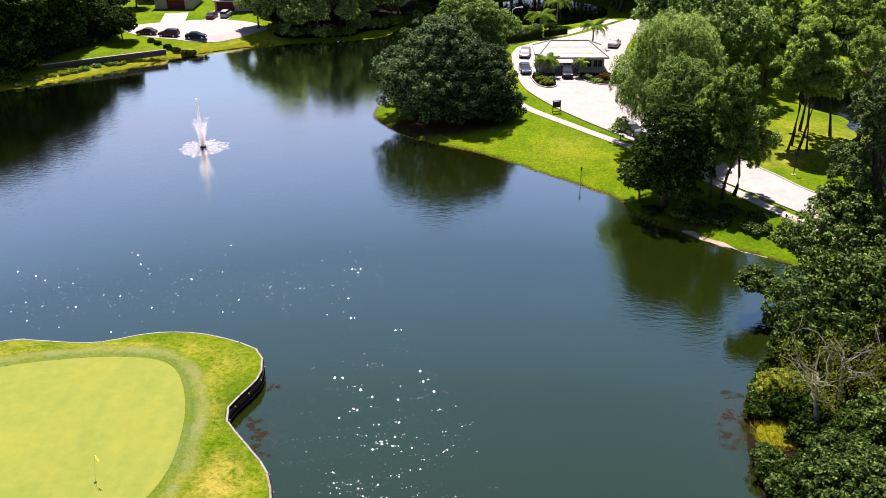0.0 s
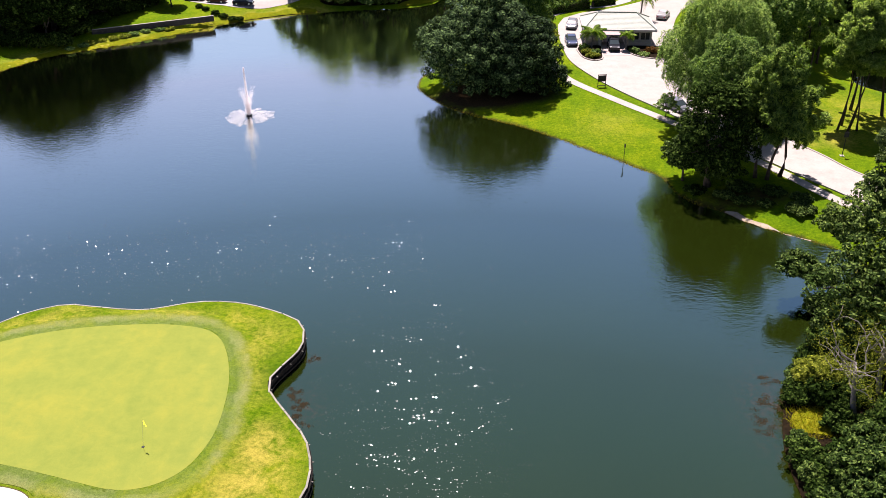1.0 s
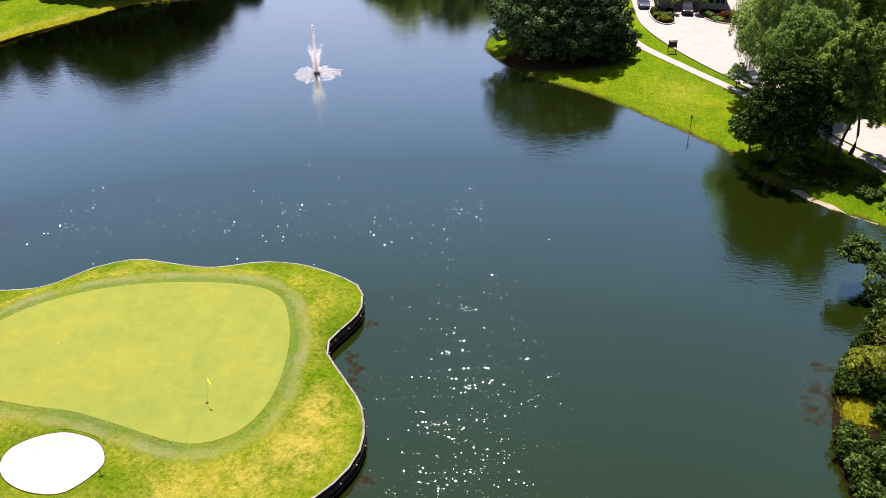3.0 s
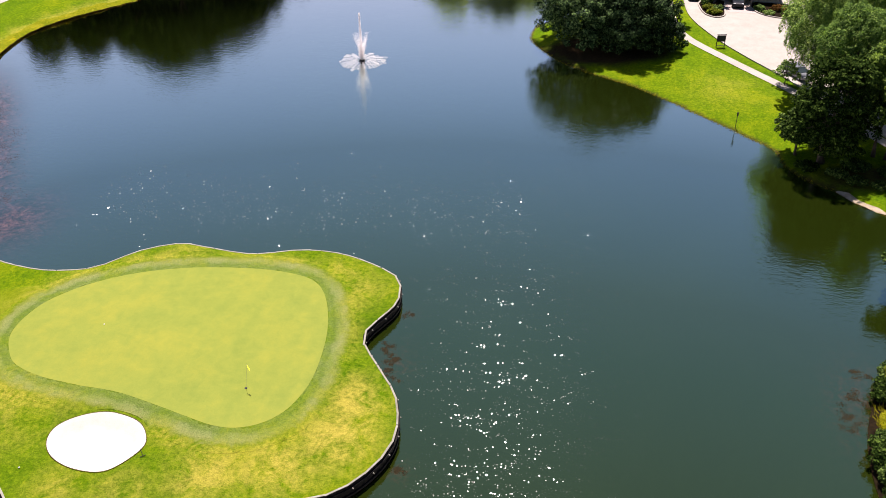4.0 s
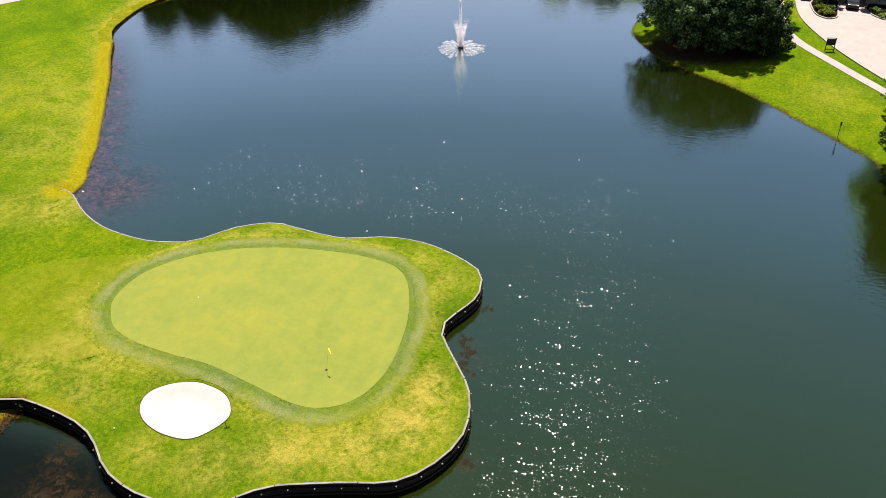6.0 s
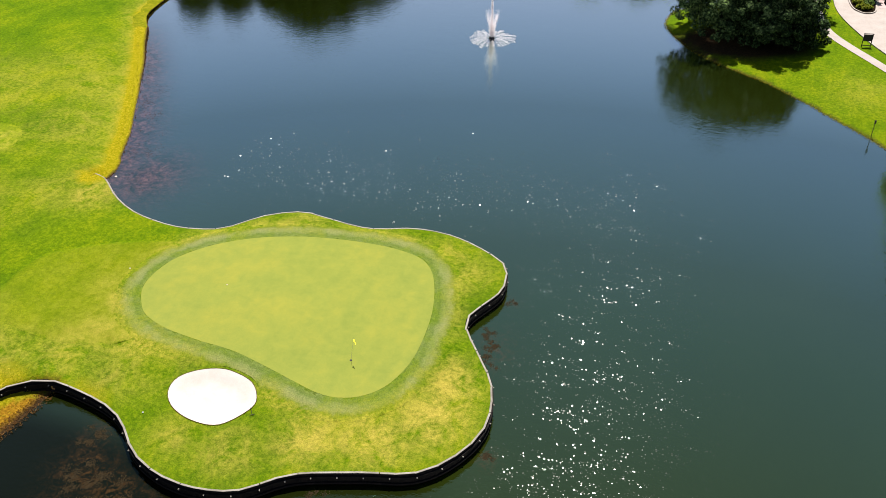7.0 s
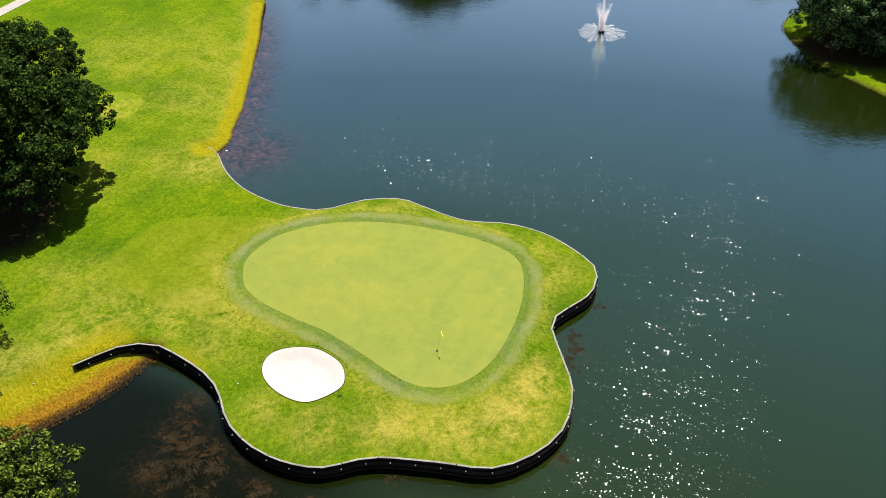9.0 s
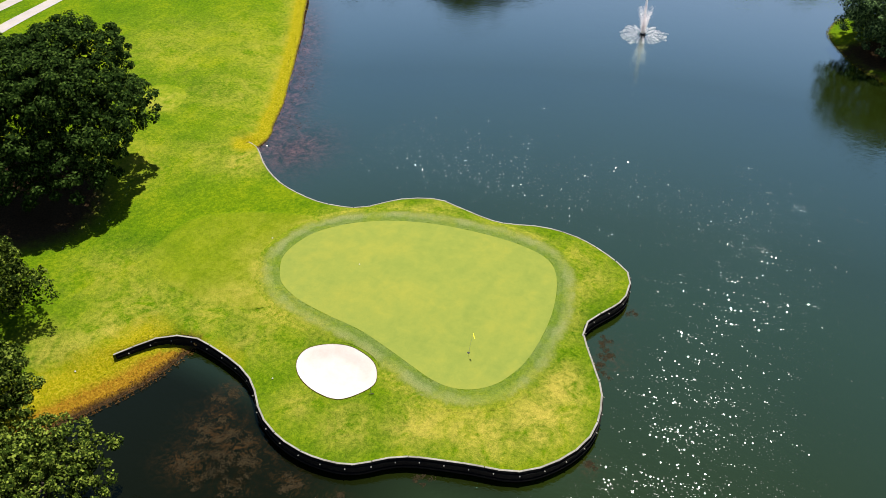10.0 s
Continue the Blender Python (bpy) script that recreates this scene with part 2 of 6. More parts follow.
M["sand"] = speckled("bunker_sand", [(0.30, 0.268, 0.238), (0.325, 0.296, 0.268), (0.345, 0.318, 0.294)], 1.2, 0.95, 0.4, 0.05, 0.2)
M["concrete"] = speckled("pale_concrete", [(0.190, 0.174, 0.156), (0.232, 0.214, 0.194), (0.262, 0.243, 0.222)], 0.6, 0.9, 0.2, 0.01, 0.3, (0.214, 0.193, 0.170))
M["pink_paving"] = speckled("pink_paving", [(0.2340, 0.1800, 0.1710), (0.2714, 0.2160, 0.2070), (0.2902, 0.2430, 0.2340)], 0.8, 0.9, 0.2, 0.01, 0.3)
M["timber_dark"] = speckled("creosoted_timber", [(0.0035, 0.0031, 0.0035), (0.0070, 0.0060, 0.0056), (0.0123, 0.0105, 0.0091)], 2.0, 0.85, 0.6, 0.03, 0.1)
M["cap"] = speckled("weathered_cap_board", [(0.105, 0.100, 0.082), (0.165, 0.158, 0.134), (0.215, 0.208, 0.184)], 1.1, 0.85, 0.4, 0.01, 0.3, (0.075, 0.070, 0.052))
M["steel"] = paint("galvanised_steel", (0.55, 0.56, 0.57), 0.45, 0.6)
M["bark"] = speckled("brown_bark", [(0.0210, 0.0156, 0.0120), (0.0450, 0.0348, 0.0270), (0.0780, 0.0630, 0.0510)], 2.5, 0.95, 0.8, 0.06, 0.2)
M["bark_grey"] = speckled("grey_bark", [(0.0720, 0.0660, 0.0600), (0.1320, 0.1200, 0.1080), (0.2040, 0.1920, 0.1740)], 2.5, 0.95, 0.7, 0.05, 0.2)
# near black: the shade of backlit trees and woods is in the colour
M["leaf_oak"] = leafy("shaded_oak_leaves", (0.0026, 0.0068, 0.0010), (0.0105, 0.0235, 0.0036), (0.0580, 0.0950, 0.0170), 0.02, spec=0.008)
M["leaf_oak_cool"] = leafy("blue_green_oak_leaves", (0.0036, 0.0095, 0.0028), (0.0175, 0.0370, 0.0125), (0.0950, 0.1530, 0.0500), 0.04, spec=0.03)
# lighter copy of the oak leaves, with sunlight put into the colour
M["leaf_oak_bright"] = leafy("sunlit_oak_leaves", (0.0170, 0.0400, 0.0110), (0.0980, 0.1650, 0.0440), (0.2700, 0.3600, 0.1100), 0.36)
M["leaf_pine"] = leafy("pine_needles", (0.022, 0.050, 0.010), (0.128, 0.200, 0.036), (0.320, 0.410, 0.095), 0.42)
M["leaf_cypress"] = leafy("cypress_needles", (0.005, 0.012, 0.004), (0.027, 0.048, 0.013), (0.120, 0.165, 0.048), 0.25)
M["leaf_weep"] = leafy("weeping_leaves", (0.010, 0.030, 0.005), (0.076, 0.142, 0.027), (0.270, 0.370, 0.090), 0.36, 0.7)
M["leaf_big"] = leafy("broad_leaves", (0.0042, 0.0115, 0.0018), (0.0270, 0.0540, 0.0090), (0.1400, 0.1950, 0.0440), 0.10, 0.6, 0.03)
M["leaf_inlet"] = leafy("inlet_leaves", (0.0030, 0.0075, 0.0008), (0.0200, 0.0360, 0.0034), (0.1500, 0.1900, 0.0260), 0.05, spec=0.02)
M["leaf_yellow"] = leafy("yellow_green_leaves", (0.0380, 0.0540, 0.0040), (0.1120, 0.1340, 0.0110), (0.2350, 0.2500, 0.0290), 0.3)
M["leaf_palm"] = leafy("palm_fronds", (0.0550, 0.1100, 0.0106), (0.1100, 0.1870, 0.0221), (0.2200, 0.2750, 0.0528), 0.2, 0.6)
M["reed"] = leafy("reed_blades", (0.120, 0.116, 0.003), (0.205, 0.178, 0.006), (0.310, 0.262, 0.030), 0.35, 0.8)
M["reed_brown"] = leafy("dead_reed", (0.0440, 0.0186, 0.0050), (0.0968, 0.0454, 0.0116), (0.1584, 0.0825, 0.0231), 0.2, 0.8)
M["weed"] = leafy("drowned_weed", (0.009, 0.007, 0.003), (0.017, 0.012, 0.005), (0.029, 0.020, 0.008), 0.1, 0.8)
M["weed_purple"] = leafy("purple_brown_weed", (0.022, 0.017, 0.020), (0.034, 0.026, 0.031), (0.050, 0.039, 0.045), 0.1, 0.8)
M["roof_tile"] = speckled("pale_green_roof_tile", [(0.180, 0.205, 0.172), (0.225, 0.250, 0.214), (0.255, 0.275, 0.240)], 1.4, 0.7, 0.3, 0.02)
M["roof_peach"] = speckled("peach_roof_tile", [(0.1872, 0.1080, 0.0810), (0.2434, 0.1485, 0.1170), (0.2902, 0.1935, 0.1530)], 1.4, 0.8, 0.3, 0.02)
M["roof_brown"] = speckled("brown_roof_shingle", [(0.10, 0.08, 0.075), (0.16, 0.13, 0.12), (0.22, 0.19, 0.17)], 1.4, 0.9, 0.3, 0.02)
M["stucco"] = speckled("cream_stucco", [(0.2902, 0.2700, 0.2475), (0.3370, 0.3150, 0.2925), (0.3650, 0.3420, 0.3240)], 1.5, 0.9, 0.2, 0.01)
M["stucco_tan"] = speckled("tan_stucco", [(0.36, 0.29, 0.24), (0.44, 0.36, 0.30), (0.50, 0.42, 0.36)], 1.5, 0.9, 0.2, 0.01)
M["maroon"] = paint("maroon_door_paint", (0.10, 0.022, 0.026), 0.5)
M["white"] = paint("white_paint", (0.3650, 0.3465, 0.3375), 0.5)
M["black"] = paint("black_paint", (0.012, 0.012, 0.014), 0.45)
M["charcoal"] = paint("charcoal_board", (0.022, 0.022, 0.024), 0.6)
M["flag"] = paint("yellow_flag_cloth", (0.62, 0.56, 0.05), 0.8)
M["stone"] = speckled("grey_block", [(0.013, 0.0125, 0.012), (0.022, 0.021, 0.020), (0.034, 0.032, 0.030)], 1.6, 0.9, 0.5, 0.03)
# near black to stand for shade under the trees; also fills the planting beds
M["mulch"] = speckled("brown_mulch_and_shade", [(0.0030, 0.0021, 0.0012), (0.0080, 0.0056, 0.0028), (0.0180, 0.0120, 0.0056)], 2.2, 0.95, 0.7, 0.05, 0.03)
M["earth"] = speckled("cut_turf_earth", [(0.020, 0.015, 0.007), (0.050, 0.040, 0.016), (0.095, 0.082, 0.034)], 2.6, 0.95, 0.6, 0.03, 0.05)
M["window"] = glass("window_glass")
M["car_dark"] = paint("dark_blue_car_paint", (0.045, 0.058, 0.105), 0.22, 0.3, 4.0)
M["car_black"] = paint("black_car_paint", (0.012, 0.013, 0.018), 0.25, 0.1, 1.0)
M["car_silver"] = paint("silver_car_paint", (0.16, 0.17, 0.185), 0.3, 0.5, 1.0)
M["car_white"] = paint("white_car_paint", (0.30, 0.29, 0.30), 0.3, 0.0, 1.0)
M["car_maroon"] = paint("dark_red_car_paint", (0.06, 0.025, 0.028), 0.28, 0.2, 1.0)
M["rubber"] = paint("tyre_rubber", (0.018, 0.018, 0.018), 0.9)
M["lamp_red"] = paint("red_lamp_lens", (0.4, 0.02, 0.02), 0.2)
M["lamp_clear"] = paint("clear_lamp_lens", (0.7, 0.72, 0.75), 0.15)


def spray_material():
    m, nt, b = material("white_spray", 0.35, spec=0.5)
    b.inputs["Base Color"].default_value = (0.80, 0.75, 0.76, 1)
    t = nt.nodes.new("ShaderNodeBsdfTranslucent")
    t.inputs["Color"].default_value = (0.85, 0.80, 0.81, 1)
    x = nt.nodes.new("ShaderNodeMixShader")
    x.inputs[0].default_value = 0.5
    nt.links.new(b.outputs[0], x.inputs[1])
    nt.links.new(t.outputs[0], x.inputs[2])
    nt.links.new(x.outputs[0], nt.nodes["Material Output"].inputs["Surface"])
    return m


M["spray"] = spray_material()


# ---------------------------------------------------------------- helpers for shapes
def part(name, bm, mat, parent=None, label="", smooth=False):
    me = bpy.data.meshes.new(name)
    bm.to_mesh(me)
    bm.free()
    me.materials.append(mat)
    if smooth:
        me.shade_smooth()
    ob = new(name, me)
    ob.parent = parent
    if label:
        tagged(ob, label)
    return ob


def array_mesh(name, verts, faces, mat, parent=None, smooth=False):
    """A mesh from numpy arrays: verts (n, 3), faces (m, k)."""
    me = bpy.data.meshes.new(name)
    n, k = faces.shape
    me.vertices.add(len(verts))
    me.vertices.foreach_set("co", np.ascontiguousarray(verts, dtype=np.float32).ravel())
    me.loops.add(n * k)
    me.loops.foreach_set("vertex_index", np.ascontiguousarray(faces, dtype=np.int32).ravel())
    me.polygons.add(n)
    me.polygons.foreach_set("loop_start", np.arange(0, n * k, k, dtype=np.int32))
    me.update(calc_edges=True)
    me.materials.append(mat)
    if smooth:
        me.shade_smooth()
    ob = new(name, me)
    ob.parent = parent
    return ob


def base(name, x, y, z, turn=0.0):
    e = new(name)
    e.empty_display_size = 0.3
    e.matrix_basis = pose(x, y, z, 0, 0, turn)
    return e


def add_box(bm, x0, y0, z0, x1, y1, z1, bevel=0.0, m=None):
    r = bmesh.ops.create_cube(bm, size=1.0)
    mm = Matrix.LocRotScale(((x0 + x1) / 2, (y0 + y1) / 2, (z0 + z1) / 2), None, (x1 - x0, y1 - y0, z1 - z0))
    bmesh.ops.transform(bm, matrix=mm, verts=r["verts"])
    vs = r["verts"]
    if bevel:
        es = list({e for v in vs for e in v.link_edges})
        rr = bmesh.ops.bevel(bm, geom=es, offset=bevel, segments=2, affect="EDGES", profile=0.5)
        vs = list({v for f in rr["faces"] for v in f.verts} | {v for v in vs if v.is_valid})
    if m is not None:
        bmesh.ops.transform(bm, matrix=m, verts=vs)
    return vs


def box(x0, y0, z0, x1, y1, z1, bevel=0.0):
    bm = bmesh.new()
    add_box(bm, x0, y0, z0, x1, y1, z1, bevel)
    return bm


def add_tube(bm, pts, radii, sides=8, cap=True):
    """A tapered tube through the points."""
    rings = []
    n = len(pts)
    for i in range(n):
        a, b = Vector(pts[max(0, i - 1)]), Vector(pts[min(n - 1, i + 1)])
        q = (b - a).to_track_quat("Z", "Y")
        rings.append([bm.verts.new(Vector(pts[i]) + q @ Vector((radii[i] * math.cos(2 * math.pi * k / sides), radii[i] * math.sin(2 * math.pi * k / sides), 0))) for k in range(sides)])
    for r0, r1 in zip(rings, rings[1:]):
        for k in range(sides):
            bm.faces.new((r0[k], r0[(k + 1) % sides], r1[(k + 1) % sides], r1[k]))
    if cap:
        bm.faces.new(rings[0][::-1])
        bm.faces.new(rings[-1])


def tube(pts, radii, sides=8):
    bm = bmesh.new()
    add_tube(bm, pts, radii, sides)
    return bm


def curve(points, step=0.5, closed=False):
    """Points evenly along a smooth line through the given ones."""
    p = np.array(points, float)
    n = len(p)
    out = []
    for i in range(n if closed else n - 1):
        if closed:
            a, b, c, d = p[(i - 1) % n], p[i], p[(i + 1) % n], p[(i + 2) % n]
        else:
            a, b, c, d = p[max(0, i - 1)], p[i], p[i + 1], p[min(n - 1, i + 2)]
        k = max(1, int(np.linalg.norm(c - b) / step))
        for s in np.arange(k) / k:
            out.append(0.5 * (2 * b + (c - a) * s + (2 * a - 5 * b + 4 * c - d) * s * s + (3 * b - a - 3 * c + d) * s ** 3))
    if not closed:
        out.append(p[-1])
    return np.array(out)


def inside(p, loop):
    """Which of the points p (n, 2) lie in the closed loop."""
    x, y = p[:, 0], p[:, 1]
    r = np.zeros(len(p), bool)
    a, b = loop, np.roll(loop, -1, 0)
    for (x0, y0), (x1, y1) in zip(a, b):
        if y0 != y1:
            r ^= ((y0 > y) != (y1 > y)) & (x < (x1 - x0) * (y - y0) / (y1 - y0) + x0)
    return r


def distance(p, line):
    """How far the points p are from the points of a finely stepped line."""
    best = np.full(len(p), 1e9)
    for k in range(0, len(line), 64):
        q = line[k:k + 64]
        best = np.minimum(best, ((p[:, None, :] - q[None]) ** 2).sum(2).min(1))
    return np.sqrt(best)


def step01(a, b, v):
    t = np.clip((v - a) / (b - a), 0, 1)
    return t * t * (3 - 2 * t)


# ---------------------------------------------------------------- plan of the ground
WALL = curve([(-25.6, -14.5), (-24.0, -11.5), (-22.6, -10.3), (-20.8, -9.7), (-16.3, -10.3), (-13.6, -11.4), (-11.2, -13.4), (-9.3, -14.4), (-7.0, -14.95),
              (-4.5, -14.9), (-2.0, -14.1), (0.8, -11.7), (5.0, -10.0), (8.9, -8.6), (11.2, -5.8), (12.1, -2.5), (11.3, 1.2), (9.6, 3.8), (7.4, 6.9), (7.1, 8.8),
              (8.5, 12.3), (8.6, 14.2), (7.95, 16.3), (6.0, 17.75), (2.1, 19.2), (-1.8, 19.2), (-6.3, 17.7), (-11.0, 18.0), (-13.6, 18.1), (-16.7, 16.3),
              (-19.2, 13.3), (-21.3, 12.2), (-24.5, 11.7), (-29.0, 12.4), (-32.7, 14.2), (-36.0, 16.8), (-37.7, 17.3)], 0.5)
REED_SHORE = curve([(-37.7, 17.3), (-37.2, 19.0), (-37.8, 21.6), (-38.9, 23.4), (-40.9, 27.8), (-43.5, 32.3), (-45.9, 36.5), (-48.2, 40.3), (-51.2, 45.4), (-54.3, 50.1),
                    (-57.5, 55.3), (-60.1, 58.9), (-61.3, 63.6), (-61.7, 70.0), (-59.6, 76.3), (-56.0, 83.0), (-52.5, 89.2), (-49.3, 95.0), (-46.0, 97.5),
                    (-42.5, 100.3), (-36.5, 105.5), (-31.5, 110.5), (-27.1, 115.5), (-21.9, 120.0), (-15.5, 124.0), (-9.6, 126.5)], 0.7)
FAR_SHORE = curve([(-9.6, 126.5), (0.6, 129.3), (5.5, 130.2), (11.8, 133.5), (15.0, 141.0), (21.0, 152.0), (34.0, 166.0), (48.0, 172.0), (58.5, 165.5), (60.5, 158.5),
                   (57.8, 150.8), (49.4, 144.2), (44.8, 144.6), (37.4, 142.5), (33.0, 137.0), (30.0, 125.0), (27.0, 111.0), (22.0, 98.0), (16.0, 90.4)], 1.0)
LAWN_SHORE = curve([(16.0, 90.4), (14.0, 88.8), (13.2, 86.5), (13.2, 81.7), (15.8, 76.6), (18.3, 73.6), (21.6, 70.8), (24.7, 69.0), (28.5, 66.6), (32.9, 62.7),
                    (36.2, 59.4), (38.9, 56.8), (41.8, 53.7), (44.3, 51.2), (45.2, 47.5), (47.2, 44.0), (49.8, 42.1), (51.3, 40.1), (53.8, 38.0), (56.4, 36.5),
                    (57.9, 35.1), (59.6, 33.9), (60.2, 31.0), (57.5, 26.5), (53.0, 20.0), (49.3, 13.0), (46.8, 8.0), (45.5, 2.0), (46.0, -8.0), (48.0, -25.0), (44.0, -48.0)], 0.7)
NEAR_SHORE = curve([(44.0, -48.0), (30.0, -68.0), (6.0, -74.0), (-14.0, -62.0), (-24.0, -46.0), (-26.5, -34.0), (-25.6, -27.0), (-24.5, -22.0), (-23.3, -19.2), (-22.0, -16.0), (-21.4, -12.6), (-21.2, -9.9)], 0.6)
K0 = int(np.argmin(((WALL - np.array((-20.8, -9.7))) ** 2).sum(1)))
NATURAL = np.concatenate([REED_SHORE, FAR_SHORE, LAWN_SHORE, NEAR_SHORE])
LAKE = np.concatenate([WALL[K0:-1], REED_SHORE[:-1], FAR_SHORE[:-1], LAWN_SHORE[:-1], NEAR_SHORE])
POND = curve([(84.2, 81.5), (82.6, 77.6), (84.0, 74.4), (88.0, 74.0), (92.0, 82.0), (96.0, 92.0), (95.0, 101.0), (88.0, 102.5), (83.0, 97.0), (80.0, 88.0)], 1.0, True)
SHORES = np.concatenate([NATURAL, POND])
GREEN = curve([(-20.2, 0.7), (-21.4, 3.0), (-21.1, 6.6), (-19.1, 9.7), (-16.1, 12.1), (-13.0, 13.6), (-9.7, 14.6), (-5.0, 15.3), (-1.4, 15.2), (1.0, 14.3), (2.7, 11.9),
               (4.1, 7.5), (4.6, 2.5), (4.1, -0.7), (3.0, -2.7), (1.2, -3.9), (-1.1, -4.1), (-5.2, -3.1), (-9.3, -2.2), (-13.0, -2.0), (-16.2, -1.6), (-18.7, -0.7)], 0.5, True)
BUNKER = curve([(-11.9, -7.7), (-12.0, -6.2), (-10.8, -4.9), (-8.9, -4.2), (-6.6, -4.6), (-5.3, -5.8), (-5.0, -7.2), (-6.4, -9.4), (-8.6, -9.7), (-10.7, -9.0)], 0.35, True)
APRON = curve([(-32.2, -4.2), (-33.4, -0.8), (-33.2, 3.0), (-30.8, 5.6), (-26.8, 8.0), (-22.2, 9.4), (-18.0, 8.0), (-18.0, -3.0), (-23.2, -5.7), (-28.6, -5.6)], 0.6, True)
TERRACE_A, TERRACE_B = np.array((-46.0, 104.8)), np.array((-26.9, 115.9))


def land(p):
    """The height of the ground at points p (n, 2)."""
    p = np.asarray(p, float)
    d = distance(p, SHORES)
    near_wall = inside(p, np.array([(-25.6, -14.5), (-24.0, -11.3), (-22.6, -10.1), (-20.8, -9.5), (-19, -13), (-22, -24), (-30, -26), (-30, -18)]))
    z = -0.04 + 0.30 * step01(0.0, 0.9, d) + 0.90 * step01(0.3, 7.0, d + 0.35 * np.sin(p[:, 0] * 0.9) * np.sin(p[:, 1] * 0.8))
    dw = distance(p, WALL)
    # behind the timber wall the turf stands level with its cap
    turf = (dw < 9) & (p[:, 1] < 20) & (p[:, 0] < 13) & ~near_wall
    z = np.where(turf, np.maximum(z, 1.19 - 0.35 * step01(3, 9, dw) * (d < 6)), z)
    z = np.where(near_wall, -0.04 + 0.2 * step01(0, 0.8, d) + 0.45 * step01(0.3, 5.0, d), z)
    z = z + 0.32 * np.exp(-((p[:, 0] + 8) ** 2 / 160 + (p[:, 1] - 5) ** 2 / 70))
    end = (p[:, 0] < -30) & (p[:, 1] > 17.3) & (p[:, 1] < 40)
    z = np.where(end, np.minimum(z, 0.02 + 0.42 * d), z)
    fair = step01(-34, -60, p[:, 0]) * step01(90, 70, p[:, 1])
    z = z + fair * (0.5 + 0.5 * np.sin(p[:, 0] * 0.11) * np.cos(p[:, 1] * 0.09))
    inn = inside(p, BUNKER)
    if inn.any():
        z[inn] -= 0.42 * step01(0.0, 1.5, distance(p[inn], BUNKER))
    u = (TERRACE_B - TERRACE_A) / np.linalg.norm(TERRACE_B - TERRACE_A)
    s = (p - TERRACE_A) @ np.array((-u[1], u[0]))
    along = (p - TERRACE_A) @ u
    width = np.where((along > -0.5) & (along < 21.4), 0.35, 7.0)
    z = z + 0.7 * step01(0.0, 1.0, s / width) * (p[:, 0] < 8) * (p[:, 1] > 92) * step01(8, -6, p[:, 0])
    return z


def height(x, y):
    return float(land(np.array([(x, y)]))[0])


def dryness(p):
    v = np.zeros(len(p))
    for x, y, r, k in ((8.6, 0.4, 2.6, 1.0), (8.2, -3.6, 3.0, 1.0), (4.8, -7.0, 2.8, 0.9), (0.5, -8.4, 3.0, 0.8), (-4.5, -11.3, 2.4, 0.65), (-9.0, -11.4, 2.2, 0.5), (-17.0, -7.6, 2.8, 0.5), (-22.5, -7.0, 3.2, 0.6), (-28.0, -9.4, 3.6, 0.7), (-34.0, -7.0, 4.0, 0.4), (-12.0, 16.2, 3.0, 0.5), (3.0, 16.6, 2.4, 0.5), (-17.5, -3.8, 2.4, 0.8), (-13.5, -3.6, 1.8, 0.6), (-21.5, -3.0, 2.2, 0.5), (-35.5, 14.0, 3.0, 0.7), (5.5, 14.0, 2.4, 0.5),
                       (-24.0, 2.0, 2.0, 0.3), (-52.4, 19.4, 2.6, 0.7), (69.0, 61.5, 2.6, 1.0), (64.0, 60.5, 2.0, 0.5), (-14.0, -7.0, 3.0, 0.3), (-27.0, -12.8, 4.0, 0.8), (-30.0, -17.0, 3.5, 0.6), (-46.0, 26.0, 7.0, 0.38), (-61.0, 30.0, 8.0, 0.34), (-45.0, 8.0, 6.0, 0.3), (-50.0, 36.0, 6.0, 0.42), (-57, 40, 6, 0.25), (40.5, 66.0, 5.0, 0.25), (-40.0, 13.0, 4.0, 0.35), (76.0, 70.0, 8.0, 0.5)):
        v = np.maximum(v, k * np.exp(-((p[:, 0] - x) ** 2 + (p[:, 1] - y) ** 2) / (r * r)))
    ring = distance(p, GREEN)
    v = np.maximum(v, (0.38 + 0.3 * np.sin(p[:, 0] * 0.5) * np.cos(p[:, 1] * 0.6)) * np.exp(-((ring - 1.9) / 1.1) ** 2))
    shore = distance(p, REED_SHORE)
    v = np.maximum(v, 0.75 * np.exp(-(shore / 2.6) ** 2))
    return np.clip(v, 0, 1)


